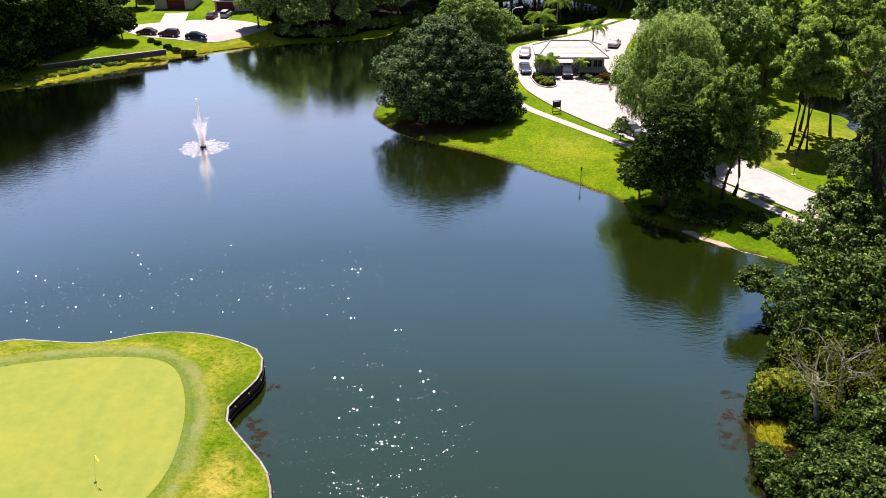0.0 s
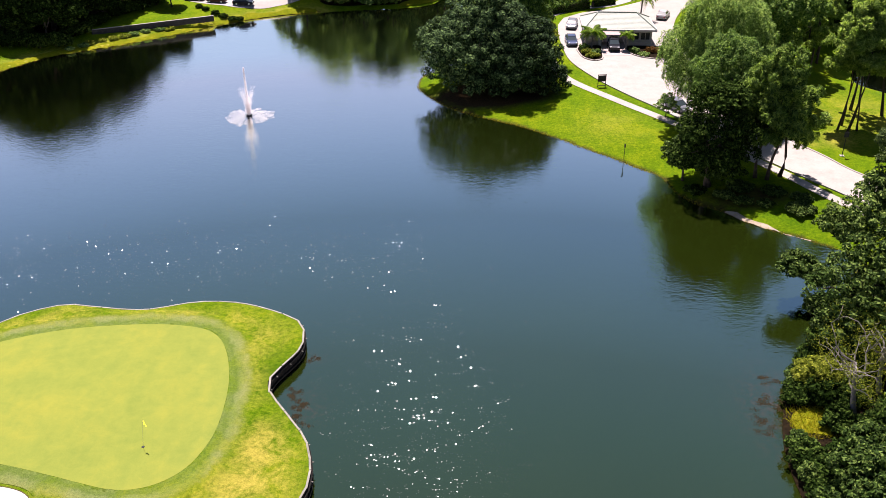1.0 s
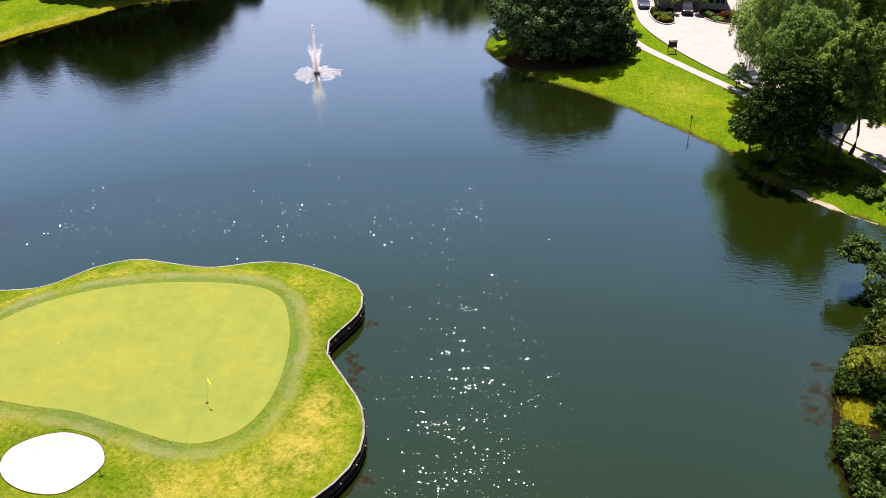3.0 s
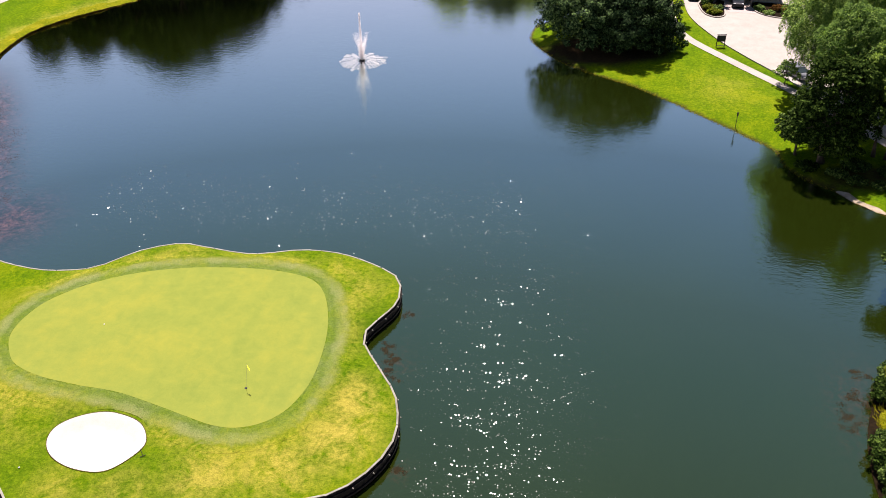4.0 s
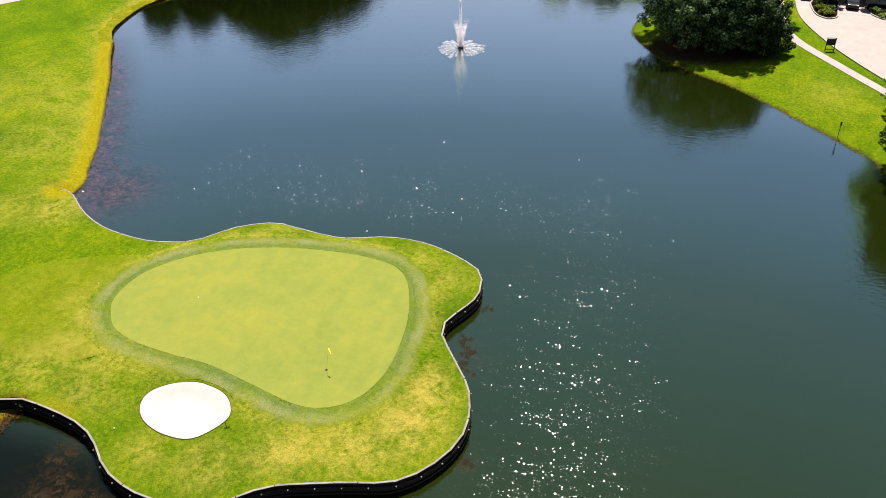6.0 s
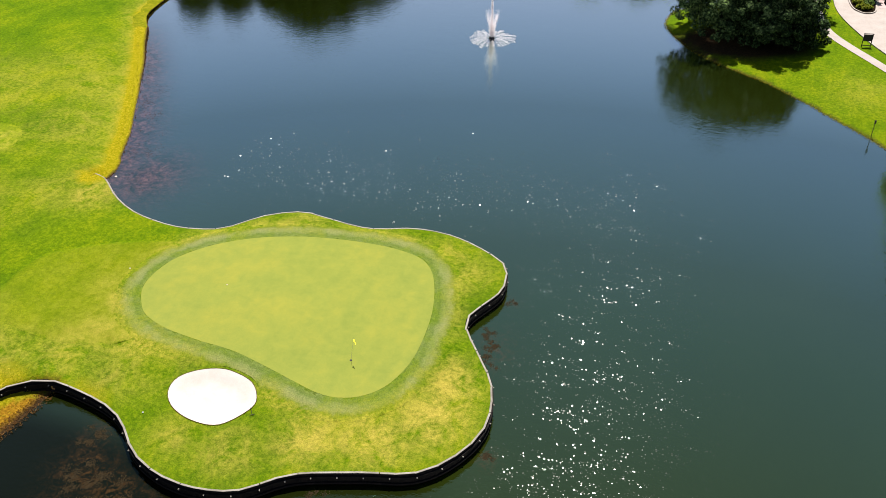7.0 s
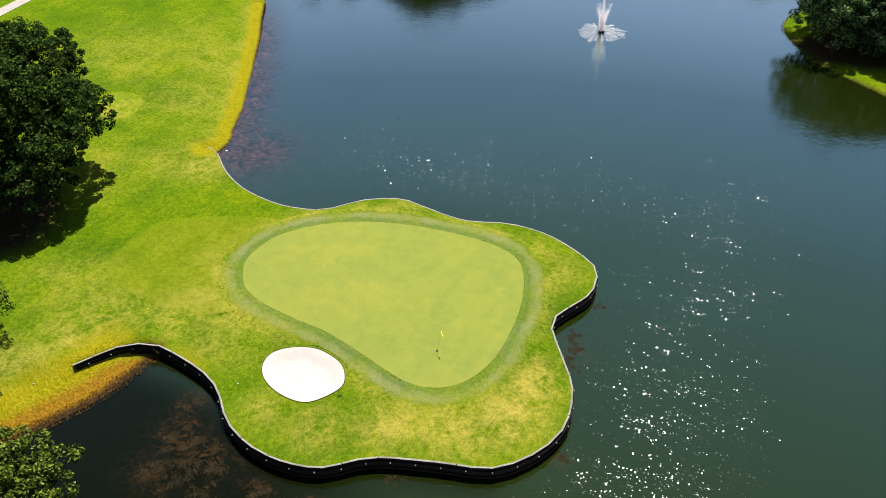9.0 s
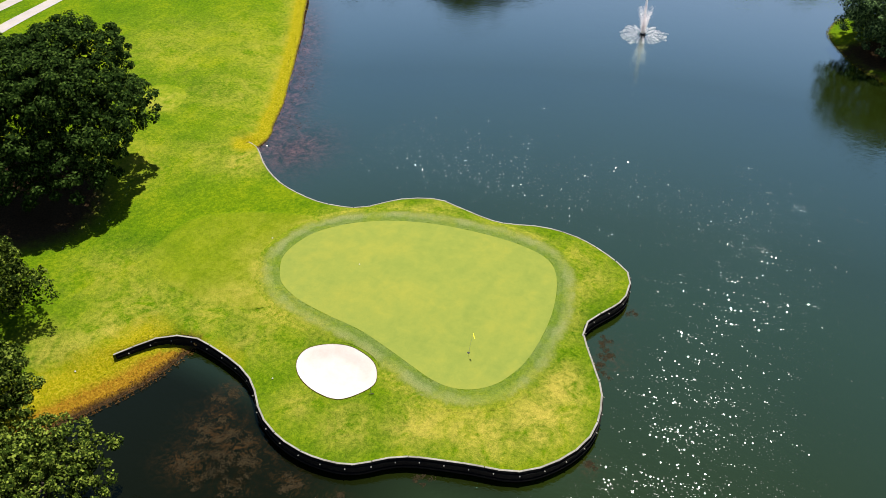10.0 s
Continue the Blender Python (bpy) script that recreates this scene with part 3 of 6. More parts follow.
def wear_and_shade(p):
    """How far the bank's yellow grass, its rust-brown litter, its mud and the painted shade of trees reach at points p.
    """
    reed = distance(p, REED_SHORE)
    reedy = 0.95 * np.exp(-(reed / 1.45) ** 3) * step01(92, 70, p[:, 1]) + 0.36 * np.exp(-(reed / 4.2) ** 2) * step01(75, 55, p[:, 1])
    near = distance(p, NEAR_SHORE[len(NEAR_SHORE) // 3:])
    low = step01(-6, -12, p[:, 1]) * (p[:, 0] < -15)
    rusty = low * (np.exp(-(near / 2.1) ** 3) + 0.35 * np.exp(-(near / 4.5) ** 2)) * np.where(inside(p, np.array([(-36, -30), (-24.5, -13.2), (-21.2, -10.6), (-18, -14), (-20, -34)])), 1.0, 0.45)
    reedy = np.maximum(reedy, low * 0.75 * np.exp(-((near - 3.5) / 3.0) ** 2))
    lawn = distance(p, LAWN_SHORE)
    mud_and_shade = np.maximum(low * np.exp(-(near / 0.75) ** 2), 0.7 * np.exp(-(np.minimum(reed, lawn) / 0.25) ** 2))
    # bare is shade under the oaks and bank trees, painted into the ground
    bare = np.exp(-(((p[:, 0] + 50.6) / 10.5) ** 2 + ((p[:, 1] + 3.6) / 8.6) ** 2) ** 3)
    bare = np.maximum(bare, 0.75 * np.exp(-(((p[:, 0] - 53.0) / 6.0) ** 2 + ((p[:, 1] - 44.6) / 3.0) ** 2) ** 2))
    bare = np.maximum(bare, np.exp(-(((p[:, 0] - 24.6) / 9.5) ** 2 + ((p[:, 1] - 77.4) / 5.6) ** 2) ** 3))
    mud_and_shade = np.maximum(mud_and_shade, 0.85 * bare)
    return {"reedy": np.clip(reedy, 0, 1), "rusty": np.clip(rusty, 0, 1), "mud_and_shade": np.clip(mud_and_shade, 0, 1)}


def point_values(ob, **values):
    for key, v in values.items():
        a = ob.data.attributes.new(key, "FLOAT", "POINT")
        a.data.foreach_set("value", np.asarray(v, np.float32))


def drape(name, loop, mat, lift=0.03, step=0.8, hole=None, attr=False, rim=None, cut=None):
    """A sheet that lies on the ground inside the loop (and outside the hole)."""
    lo, hi = loop.min(0), loop.max(0)
    gx, gy = np.meshgrid(np.arange(lo[0], hi[0], step), np.arange(lo[1], hi[1], step))
    g = np.stack([gx.ravel(), gy.ravel()], 1)
    keep = inside(g, loop) & (distance(g, loop) > step * 0.45)
    if hole is not None:
        keep &= ~inside(g, hole) & (distance(g, hole) > step * 0.45)
    g = g[keep]
    rings = [loop] if hole is None else [r for r in (loop, hole, cut) if r is not None]
    pts, edges = [], []
    for r in rings:
        n0 = len(pts)
        pts += [Vector(q) for q in r.tolist()]
        edges += [(n0 + i, n0 + (i + 1) % len(r)) for i in range(len(r))]
    pts += [Vector(q) for q in g.tolist()]
    v, _, f, *_ = delaunay_2d_cdt(pts, edges, [], 0, 1e-5)
    v = np.array([tuple(q) for q in v])
    f = np.array(f)
    c = v[f].mean(1)
    ok = inside(c, loop)
    if hole is not None:
        ok &= ~inside(c, hole)
    if cut is not None:
        ok &= ~inside(c, cut)
    f = f[ok]
    z = land(v) + lift
    if rim is not None:
        # the outer edge feathers down into the turf
        z -= (lift - rim) * step01(0.6, 0.0, distance(v, loop))
    if cut is not None:
        z -= (lift - 0.028) * step01(1.0, 0.2, distance(v, cut))
    ob = array_mesh(name, np.column_stack([v, z]), f, mat, smooth=True)
    if attr:
        east = step01(-33, -20, v[:, 0])
        point_values(ob, dry=dryness(v), ring=distance(v, GREEN) / 3.0, mown=step01(0.0, 0.5, distance(v, loop)) * (0.52 + 0.26 * east))
    return ob


def grown(loop, d):
    """The closed loop moved outward by d."""
    t = np.roll(loop, -1, 0) - np.roll(loop, 1, 0)
    t /= np.linalg.norm(t, axis=1)[:, None]
    nrm = np.stack([t[:, 1], -t[:, 0]], 1)
    area = 0.5 * np.sum(loop[:, 0] * np.roll(loop[:, 1], -1) - np.roll(loop[:, 0], -1) * loop[:, 1])
    return loop + nrm * d * (1 if area > 0 else -1)


def make_ground():
    near = np.stack([a.ravel() for a in np.meshgrid(np.arange(-68, 74, 1.15), np.arange(-30, 134, 1.15))], 1)
    near = near + np.random.default_rng(3).uniform(-0.2, 0.2, near.shape)
    mid = np.stack([a.ravel() for a in np.meshgrid(np.arange(-180, 220, 5.0), np.arange(-120, 260, 5.0))], 1)
    mid = mid[~((mid[:, 0] > -69) & (mid[:, 0] < 75) & (mid[:, 1] > -31) & (mid[:, 1] < 135))]
    far = np.stack([a.ravel() for a in np.meshgrid(np.linspace(-2400, 2400, 25), np.linspace(-2400, 2400, 25))], 1)
    far = far[(np.abs(far[:, 0]) > 260) | (np.abs(far[:, 1]) > 300)]
    extra = []
    u = (TERRACE_B - TERRACE_A) / np.linalg.norm(TERRACE_B - TERRACE_A)
    w = TERRACE_A + np.outer(np.arange(0, 21.7, 0.5), u)
    extra += [w, w + 0.36 * np.array((-u[1], u[0]))]
    t = np.gradient(WALL, axis=0)
    t /= np.linalg.norm(t, axis=1)[:, None]
    nrm = np.stack([-t[:, 1], t[:, 0]], 1)
    extra += [WALL[:K0] + nrm[:K0] * 0.06, WALL[:K0] - nrm[:K0] * 0.04]
    shore = np.concatenate([LAKE, POND])
    g = np.concatenate([near, mid, far])
    close = []
    for line, reach in ((REED_SHORE[:70], 3.5), (NEAR_SHORE[-70:], 3.5)):
        t2 = np.gradient(line, axis=0)
        t2 /= np.linalg.norm(t2, axis=1)[:, None]
        n2 = np.stack([-t2[:, 1], t2[:, 0]], 1)
        close += [line + n2 * q for q in np.arange(0.55, reach, 0.55)]
    g = np.concatenate([g] + close)
    g = g[(distance(g, shore) > 0.5) & (distance(g, BUNKER) > 0.4)]
    g = g[~inside(g, LAKE) & ~inside(g, POND) & (distance(g, WALL[:K0]) > 0.5)]
    edges = [(i, (i + 1) % len(LAKE)) for i in range(len(LAKE))] + [(len(LAKE) + i, len(LAKE) + (i + 1) % len(POND)) for i in range(len(POND))]
    n0 = len(LAKE) + len(POND)
    edges += [(n0 + i, n0 + (i + 1) % len(BUNKER)) for i in range(len(BUNKER))]
    pts = np.concatenate([shore, BUNKER, g] + extra)
    v, _, f, *_ = delaunay_2d_cdt([Vector(q) for q in pts.tolist()], edges, [], 0, 1e-5)
    v = np.array([tuple(q) for q in v])
    f = np.array(f)
    c = v[f].mean(1)
    f = f[~inside(c, LAKE) & ~inside(c, POND) & ~inside(c, BUNKER)]
    z = land(v)
    # the turf stands level behind the free end of the timber wall and drops in front of it
    i = np.argmin(((v[:, None, :] - WALL[None, :K0:2]) ** 2).sum(2), 1) * 2
    side = ((v - WALL[i]) * nrm[i]).sum(1)
    by_end = distance(v, WALL[1:K0]) < 0.25
    z = np.where(by_end & (side > 0.03), 1.16, np.where(by_end & (side < -0.03), np.minimum(z, 0.35 + 0.3 * step01(14, 2, i)), z))
    rim = distance(v, WALL[K0:-6]) < 0.05
    z = np.where(rim, 1.185, z)
    ob = array_mesh("ground", np.column_stack([v, z]), f, M["rough"], smooth=True)
    point_values(ob, dry=dryness(v), **wear_and_shade(v))
    tagged(ob, "mown green and straw-patched grass round the lake", "ground", kind="structure")


make_ground()


def axis_steps(lo, a, b, hi, fine, coarse):
    return np.concatenate([np.arange(lo, a, coarse), np.arange(a, b, fine), np.arange(b, hi + coarse, coarse)])


def make_water():
    gx, gy = axis_steps(-320, -64, 60, 320, 0.8, 16.0), axis_steps(-260, -40, 62, 380, 0.8, 16.0)
    x, y = np.meshgrid(gx, gy)
    p = np.stack([x.ravel(), y.ravel()], 1)
    i = (np.arange(len(gy) - 1)[:, None] * len(gx) + np.arange(len(gx) - 1)[None]).ravel()
    f = np.stack([i, i + 1, i + 1 + len(gx), i + len(gx)], 1)
    ob = array_mesh("water", np.column_stack([p, np.zeros(len(p))]), f, M["water"], smooth=True)
    mats = np.zeros(len(p))
    for cx, cy, rx, ry, k in ((-15.2, -12.6, 1.0, 1.6, 0.8), (-13.8, -15.6, 2.0, 1.8, 0.9), (-10.6, -16.4, 2.4, 1.3, 0.9), (-13.2, -19.4, 2.0, 1.5, 0.8), (-5.6, -17.0, 1.4, 0.8, 0.7), (-9.0, -19.6, 1.6, 1.0, 0.4), (-1.6, -16.6, 1.6, 0.6, 0.5),
                              (10.0, 6.4, 1.5, 2.2, 0.6), (12.8, -4.9, 0.9, 1.0, 0.6), (9.6, 13.0, 1.0, 0.8, 0.5), (46.5, 7.5, 2.5, 5.0, 0.8)):
        mats = np.maximum(mats, k * np.exp(-((p[:, 0] - cx) / rx) ** 2 - ((p[:, 1] - cy) / ry) ** 2))
    reed = distance(p, REED_SHORE)
    violet = np.exp(-(reed / 3.0) ** 2) * step01(66, 44, p[:, 1]) * step01(13, 17, p[:, 1])
    violet = np.maximum(violet, np.exp(-((p[:, 0] + 33.8) / 4.0) ** 2 - ((p[:, 1] - 20.0) / 5.0) ** 2))
    # darker, less glossy water in the inlet, along the bulkhead and over weed
    dark_water = step01(9, -7, p[:, 0]) * step01(-8, -14, p[:, 1])
    dark_water = np.maximum(dark_water, 0.6 * np.exp(-(distance(p, WALL[K0:K0 + 60]) / 2.5) ** 2))
    dark_water = np.maximum(dark_water, 0.65 * violet)
    lee = step01(52, 68, p[:, 1]) * np.exp(-(np.minimum(distance(p, REED_SHORE), distance(p, FAR_SHORE)) / 26.0) ** 2)
    point_values(ob, mats=mats, violet=violet, dark_water=dark_water, lee=lee)
    tagged(ob, "dark green lake water with small sunlit ripples", "lake", kind="structure")


make_water()

# golf green, its mown rings, the apron and the bunker
tagged(drape("putting_green", GREEN, M["green"], 0.078), "pale smooth mown putting green", "putting green", kind="structure")
tagged(drape("collar", grown(GREEN, 2.4), M["collar"], 0.072, 0.3, hole=GREEN, attr=True, rim=0.012, cut=grown(BUNKER, 0.3)), "darker mown collar round the putting green", "collar", kind="structure")
tagged(drape("apron", APRON, M["apron"], 0.080, 0.45, attr=True, rim=0.008, cut=grown(GREEN, 2.0)), "mown apron beside the putting green", "apron", kind="structure")
tagged(drape("bunker", BUNKER, M["sand"], 0.03, 0.4), "oval bunker of white raked sand", "sand bunker", kind="structure")
tagged(drape("bunker_lip", grown(BUNKER, 0.05), M["earth"], 0.05, 0.3, hole=BUNKER), "thin dark earth lip cut round the bunker", "bunker lip", kind="structure")

# ---------------------------------------------------------------- timber sea wall
def make_bulkhead():
    wall = tagged(base("bulkhead", 0, 0, 0), "dark timber bulkhead with pale cap boards round the green", "retaining wall")
    n = len(WALL)
    t = np.gradient(WALL, axis=0)
    t /= np.linalg.norm(t, axis=1)[:, None]
    out = np.stack([t[:, 1], -t[:, 0]], 1)
    # tongue-and-groove sheeting: every board a little proud of or behind its neighbour
    bm = bmesh.new()
    fine = np.concatenate([np.linspace(WALL[i], WALL[i + 1], 3)[:2] for i in range(n - 1)] + [WALL[-1:]])
    ft = np.gradient(fine, axis=0)
    ft /= np.linalg.norm(ft, axis=1)[:, None]
    fo = np.stack([ft[:, 1], -ft[:, 0]], 1)
    for i in range(len(fine) - 1):
        o = 0.03 * (i % 2)
        a, b = fine[i] + fo[i] * (0.06 + o), fine[i + 1] + fo[i + 1] * (0.06 + o)
        c, d = fine[i + 1] - fo[i + 1] * 0.10, fine[i] - fo[i] * 0.10
        lo = [bm.verts.new((*q, -0.7)) for q in (a, b, c, d)]
        hi = [bm.verts.new((*q, 1.15)) for q in (a, b, c, d)]
        for k in range(4):
            bm.faces.new((lo[k], lo[(k + 1) % 4], hi[(k + 1) % 4], hi[k]))
        bm.faces.new(hi)
    part("sheeting", bm, M["timber_dark"], wall, "black creosoted timber sheeting")
    # walers: two long rails on the water side
    for z in (0.82, 0.2):
        bm = bmesh.new()
        rows = []
        for i in range(n):
            p, o = WALL[i], out[i]
            rows.append([bm.verts.new((*(p + o * w), zz)) for w, zz in ((0.09, z - 0.09), (0.2, z - 0.09), (0.2, z + 0.09), (0.09, z + 0.09))])
        for a, b in zip(rows, rows[1:]):
            for k in range(4):
                bm.faces.new((a[k], a[(k + 1) % 4], b[(k + 1) % 4], b[k]))
        bm.faces.new(rows[0][::-1])
        bm.faces.new(rows[-1])
        part("waler", bm, M["timber_dark"], wall)
    # cap boards, each a length of its own
    rng = random.Random(5)
    i = 0
    while i < n - 1:
        j = min(n - 1, i + rng.choice((2, 3, 3)))
        a, b = Vector(WALL[i]), Vector(WALL[j])
        mid, d = (a + b) / 2, b - a
        bm = bmesh.new()
        L = d.length
        add_box(bm, -L / 2 - 0.02, -0.075, 0, L / 2 + 0.02, 0.075, 0.05, 0.012)
        # follow the bend of the wall
        k = (i + j) // 2
        off = Vector(WALL[k]) - mid
        ob = part("cap_board", bm, M["cap"], wall)
        ob.matrix_basis = pose(mid.x + off.x * 0.4 + out[k][0] * 0.04, mid.y + off.y * 0.4 + out[k][1] * 0.04, 1.15 + rng.uniform(0, 0.012), 0, 0, math.degrees(math.atan2(d.y, d.x)))
        i = j
    # tie-rod washers below the cap
    bm = bmesh.new()
    add_tube(bm, [(0, 0, 0), (0, 0, 0.05), (0, 0, 0.12)], [0.06, 0.06, 0.025], 8)
    first = part("tie_rod", bm, M["cap"], wall, "pale weathered tie-rod washer")
    s = np.concatenate([[0], np.cumsum(np.linalg.norm(np.diff(WALL, axis=0), axis=1))])
    for k, q in enumerate(np.arange(1.0, s[-1] - 0.5, 1.85)):
        x, y = np.interp(q, s, WALL[:, 0]), np.interp(q, s, WALL[:, 1])
        ox, oy = np.interp(q, s, out[:, 0]), np.interp(q, s, out[:, 1])
        ob = first if k == 0 else new("tie_rod", first.data)
        ob.parent = wall
        m = Vector((ox, oy, 0)).to_track_quat("Z", "Y").to_matrix().to_4x4()
        ob.matrix_basis = Matrix.Translation((x + ox * 0.2, y + oy * 0.2, 0.82 + rng.uniform(-0.04, 0.04))) @ m


make_bulkhead()


# ---------------------------------------------------------------- drives, kerbs and paths
def ribbon(points, width, step=0.6):
    c = curve(points, step)
    t = np.gradient(c, axis=0)
    t /= np.linalg.norm(t, axis=1)[:, None]
    nrm = np.stack([-t[:, 1], t[:, 0]], 1)
    return np.concatenate([c + nrm * width / 2, (c - nrm * width / 2)[::-1]])


def kerb(name, points, label, w=0.18, h=0.14):
    c = curve(points, 0.6)
    t = np.gradient(c, axis=0)
    t /= np.linalg.norm(t, axis=1)[:, None]
    nrm = np.stack([-t[:, 1], t[:, 0]], 1)
    z = land(c)
    bm = bmesh.new()
    rows = [[bm.verts.new((*(c[i] + nrm[i] * a), z[i] + b)) for a, b in ((-w / 2, -0.1), (-w / 2, h), (w / 2 - 0.04, h), (w / 2, h - 0.04), (w / 2, -0.1))] for i in range(len(c))]
    for a, b in zip(rows, rows[1:]):
        for k in range(4):
            bm.faces.new((a[k], a[k + 1], b[k + 1], b[k]))
    tagged(part(name, bm, M["concrete"]), label, "kerb", kind="structure")


LEFT_EDGE = [(37.4, 120.0), (36.1, 115.0), (35.8, 108.0), (36.0, 101.0), (36.8, 92.7), (39.9, 84.3), (43.5, 77.6), (47.9, 70.6), (52.6, 62.0), (57.5, 53.8), (62.6, 46.0), (69.5, 36.0), (80.0, 22.0), (92.0, 6.0)]
RIGHT_EDGE = [(98.0, 12.0), (86.0, 27.0), (75.5, 40.5), (67.6, 50.0), (64.6, 56.0), (61.5, 62.0), (58.5, 70.0), (57.0, 80.0), (56.0, 92.0), (56.0, 104.0), (56.5, 114.0), (60.0, 126.0), (66.0, 137.0), (76.0, 150.0)]
ROAD = np.concatenate([curve(LEFT_EDGE, 0.8), curve(RIGHT_EDGE, 0.8), curve([(71.0, 154.0), (60.5, 141.5), (52.0, 132.0), (46.0, 127.0), (41.0, 124.0)], 0.8)])
tagged(drape("road", ROAD, M["concrete"], 0.045, 1.2), "sunlit pale concrete entrance drive", "road", kind="structure")
tagged(drape("gate_paving", ribbon([(44.8, 118.0), (44.8, 96.5)], 4.4), M["pink_paving"], 0.06), "pinkish paving through the gatehouse lane", "paving", kind="structure")
kerb("kerb", LEFT_EDGE[1:], "low concrete kerb beside the drive")
kerb("kerb", RIGHT_EDGE[:-1], "low concrete kerb beside the drive")
SIDEWALK = ribbon([(33.5, 100.0), (33.8, 92.0), (35.6, 84.0), (41.8, 74.9), (48.6, 65.8), (54.0, 57.2), (58.2, 50.5), (62.0, 43.6), (68.0, 34.5), (77.0, 22.0)], 1.5)
tagged(drape("sidewalk", SIDEWALK, M["concrete"], 0.06, 0.7), "pale concrete footpath across the lawn", "footpath", kind="structure")
tagged(drape("sidewalk", ribbon([(35.0, 122.0), (40.0, 127.0), (46.5, 130.0), (52.0, 135.5), (60.0, 144.0)], 2.2), M["concrete"], 0.06, 0.8), "pale concrete footpath above the far pond", "footpath", kind="structure")
CULDESAC = curve([(-40.5, 133.0), (-38.4, 129.0), (-34.8, 126.0), (-29.7, 123.8), (-24.8, 123.4), (-20.7, 124.4), (-16.9, 127.0), (-13.2, 130.5), (-11.8, 133.0), (-17.0, 138.6), (-25.0, 140.4), (-31.0, 139.0), (-37.4, 136.4)], 0.9, True)
tagged(drape("cul_de_sac", CULDESAC, M["concrete"], 0.06, 1.2), "sunlit pale concrete turning circle", "road", kind="structure")
for pts, w in (([(-32.0, 137.0), (-33.6, 147.0)], 5.0), ([(-23.6, 138.5), (-23.8, 150.0)], 4.8)):
    tagged(drape("driveway", ribbon(pts, w), M["concrete"], 0.075, 1.0), "pale concrete house driveway", "driveway", kind="structure")
tagged(drape("cart_path", ribbon([(-80.0, 2.0), (-84.8, 18.0), (-87.0, 30.0), (-88.0, 42.0), (-86.0, 53.0), (-81.0, 63.0), (-77.0, 69.5), (-73.0, 80.0), (-72.0, 95.0)], 2.3), M["concrete"], 0.05, 1.0), "narrow pale concrete cart path", "path", kind="structure")
tagged(drape("cart_path", ribbon([(-88.0, 4.0), (-91.5, 18.0), (-93.0, 30.0), (-95.0, 44.0), (-99.0, 56.0)], 2.3), M["concrete"], 0.05, 1.0), "narrow pale concrete cart path", "path", kind="structure")
TEE = curve([(-50.2, 20.6), (-51.6, 22.4), (-54.2, 22.8), (-56.2, 21.0), (-56.2, 18.4), (-54.0, 16.5), (-51.2, 16.8), (-50.0, 18.4)], 0.6, True)
tagged(drape("mown_patch", TEE, M["tee"], 0.02, attr=True, rim=0.002), "pale close-mown round patch of turf", "turf patch", kind="structure")


# ---------------------------------------------------------------- plants
def unit(v):
    return v / np.maximum(np.linalg.norm(v, axis=-1, keepdims=True), 1e-9)


def leaf_quads(rng, centres, out, size, aspect, spread, droop=0.0):
    """Pointed leaves at the centres, facing roughly along out: verts (4n, 3) and faces (n, 4)."""
    n = len(centres)
    nrm = unit(out + rng.normal(0, spread, (n, 3)))
    t = rng.normal(0, 1, (n, 3)) if not droop else rng.normal(0, 1 - 0.6 * droop, (n, 3)) + np.array((0, 0, -1.6 * droop))
    t = unit(t - nrm * (t * nrm).sum(1, keepdims=True))
    b = np.cross(nrm, t)
    s = size * rng.uniform(0.65, 1.35, (n, 1))
    w = s * aspect
    fold = nrm * s * 0.18
    v = np.stack([centres - t * s, centres - b * w - fold, centres + t * s, centres + b * w - fold], 1).reshape(-1, 3)
    return v, np.arange(4 * n).reshape(n, 4)


def clump_centres(rng, lobes, count, flat=0.25, gap=0.0):
    """Places for leaf clumps on the outer skin of a heap of lobes (x, y, z, rx, ry, rz), no two nearer than gap."""
    lobes = np.array(lobes, float)
    area = lobes[:, 3] * lobes[:, 4] + lobes[:, 3] * lobes[:, 5]
    pick = rng.choice(len(lobes), count * 5, p=area / area.sum())
    u = unit(rng.normal(0, 1, (count * 5, 3)))
    u[:, 2] = np.where(u[:, 2] < -flat, -u[:, 2] * 0.6, u[:, 2])
    u = unit(u)
    p = lobes[pick, :3] + u * lobes[pick, 3:] * rng.uniform(0.72, 1.10, (count * 5, 1))
    ok = np.ones(len(p), bool)
    for k in range(len(lobes)):
        q = (((p - lobes[k, :3]) / lobes[k, 3:]) ** 2).sum(1)
        ok &= ~((q < 0.62) & (pick != k))
    p, u = p[ok], u[ok]
    free = np.ones(len(p), bool)
    kept = []
    for k in range(len(p)):
        if free[k]:
            kept.append(k)
            if len(kept) == count:
                break
            if gap:
                free &= ((p - p[k]) ** 2).sum(1) > gap * gap
    return p[kept], u[kept]


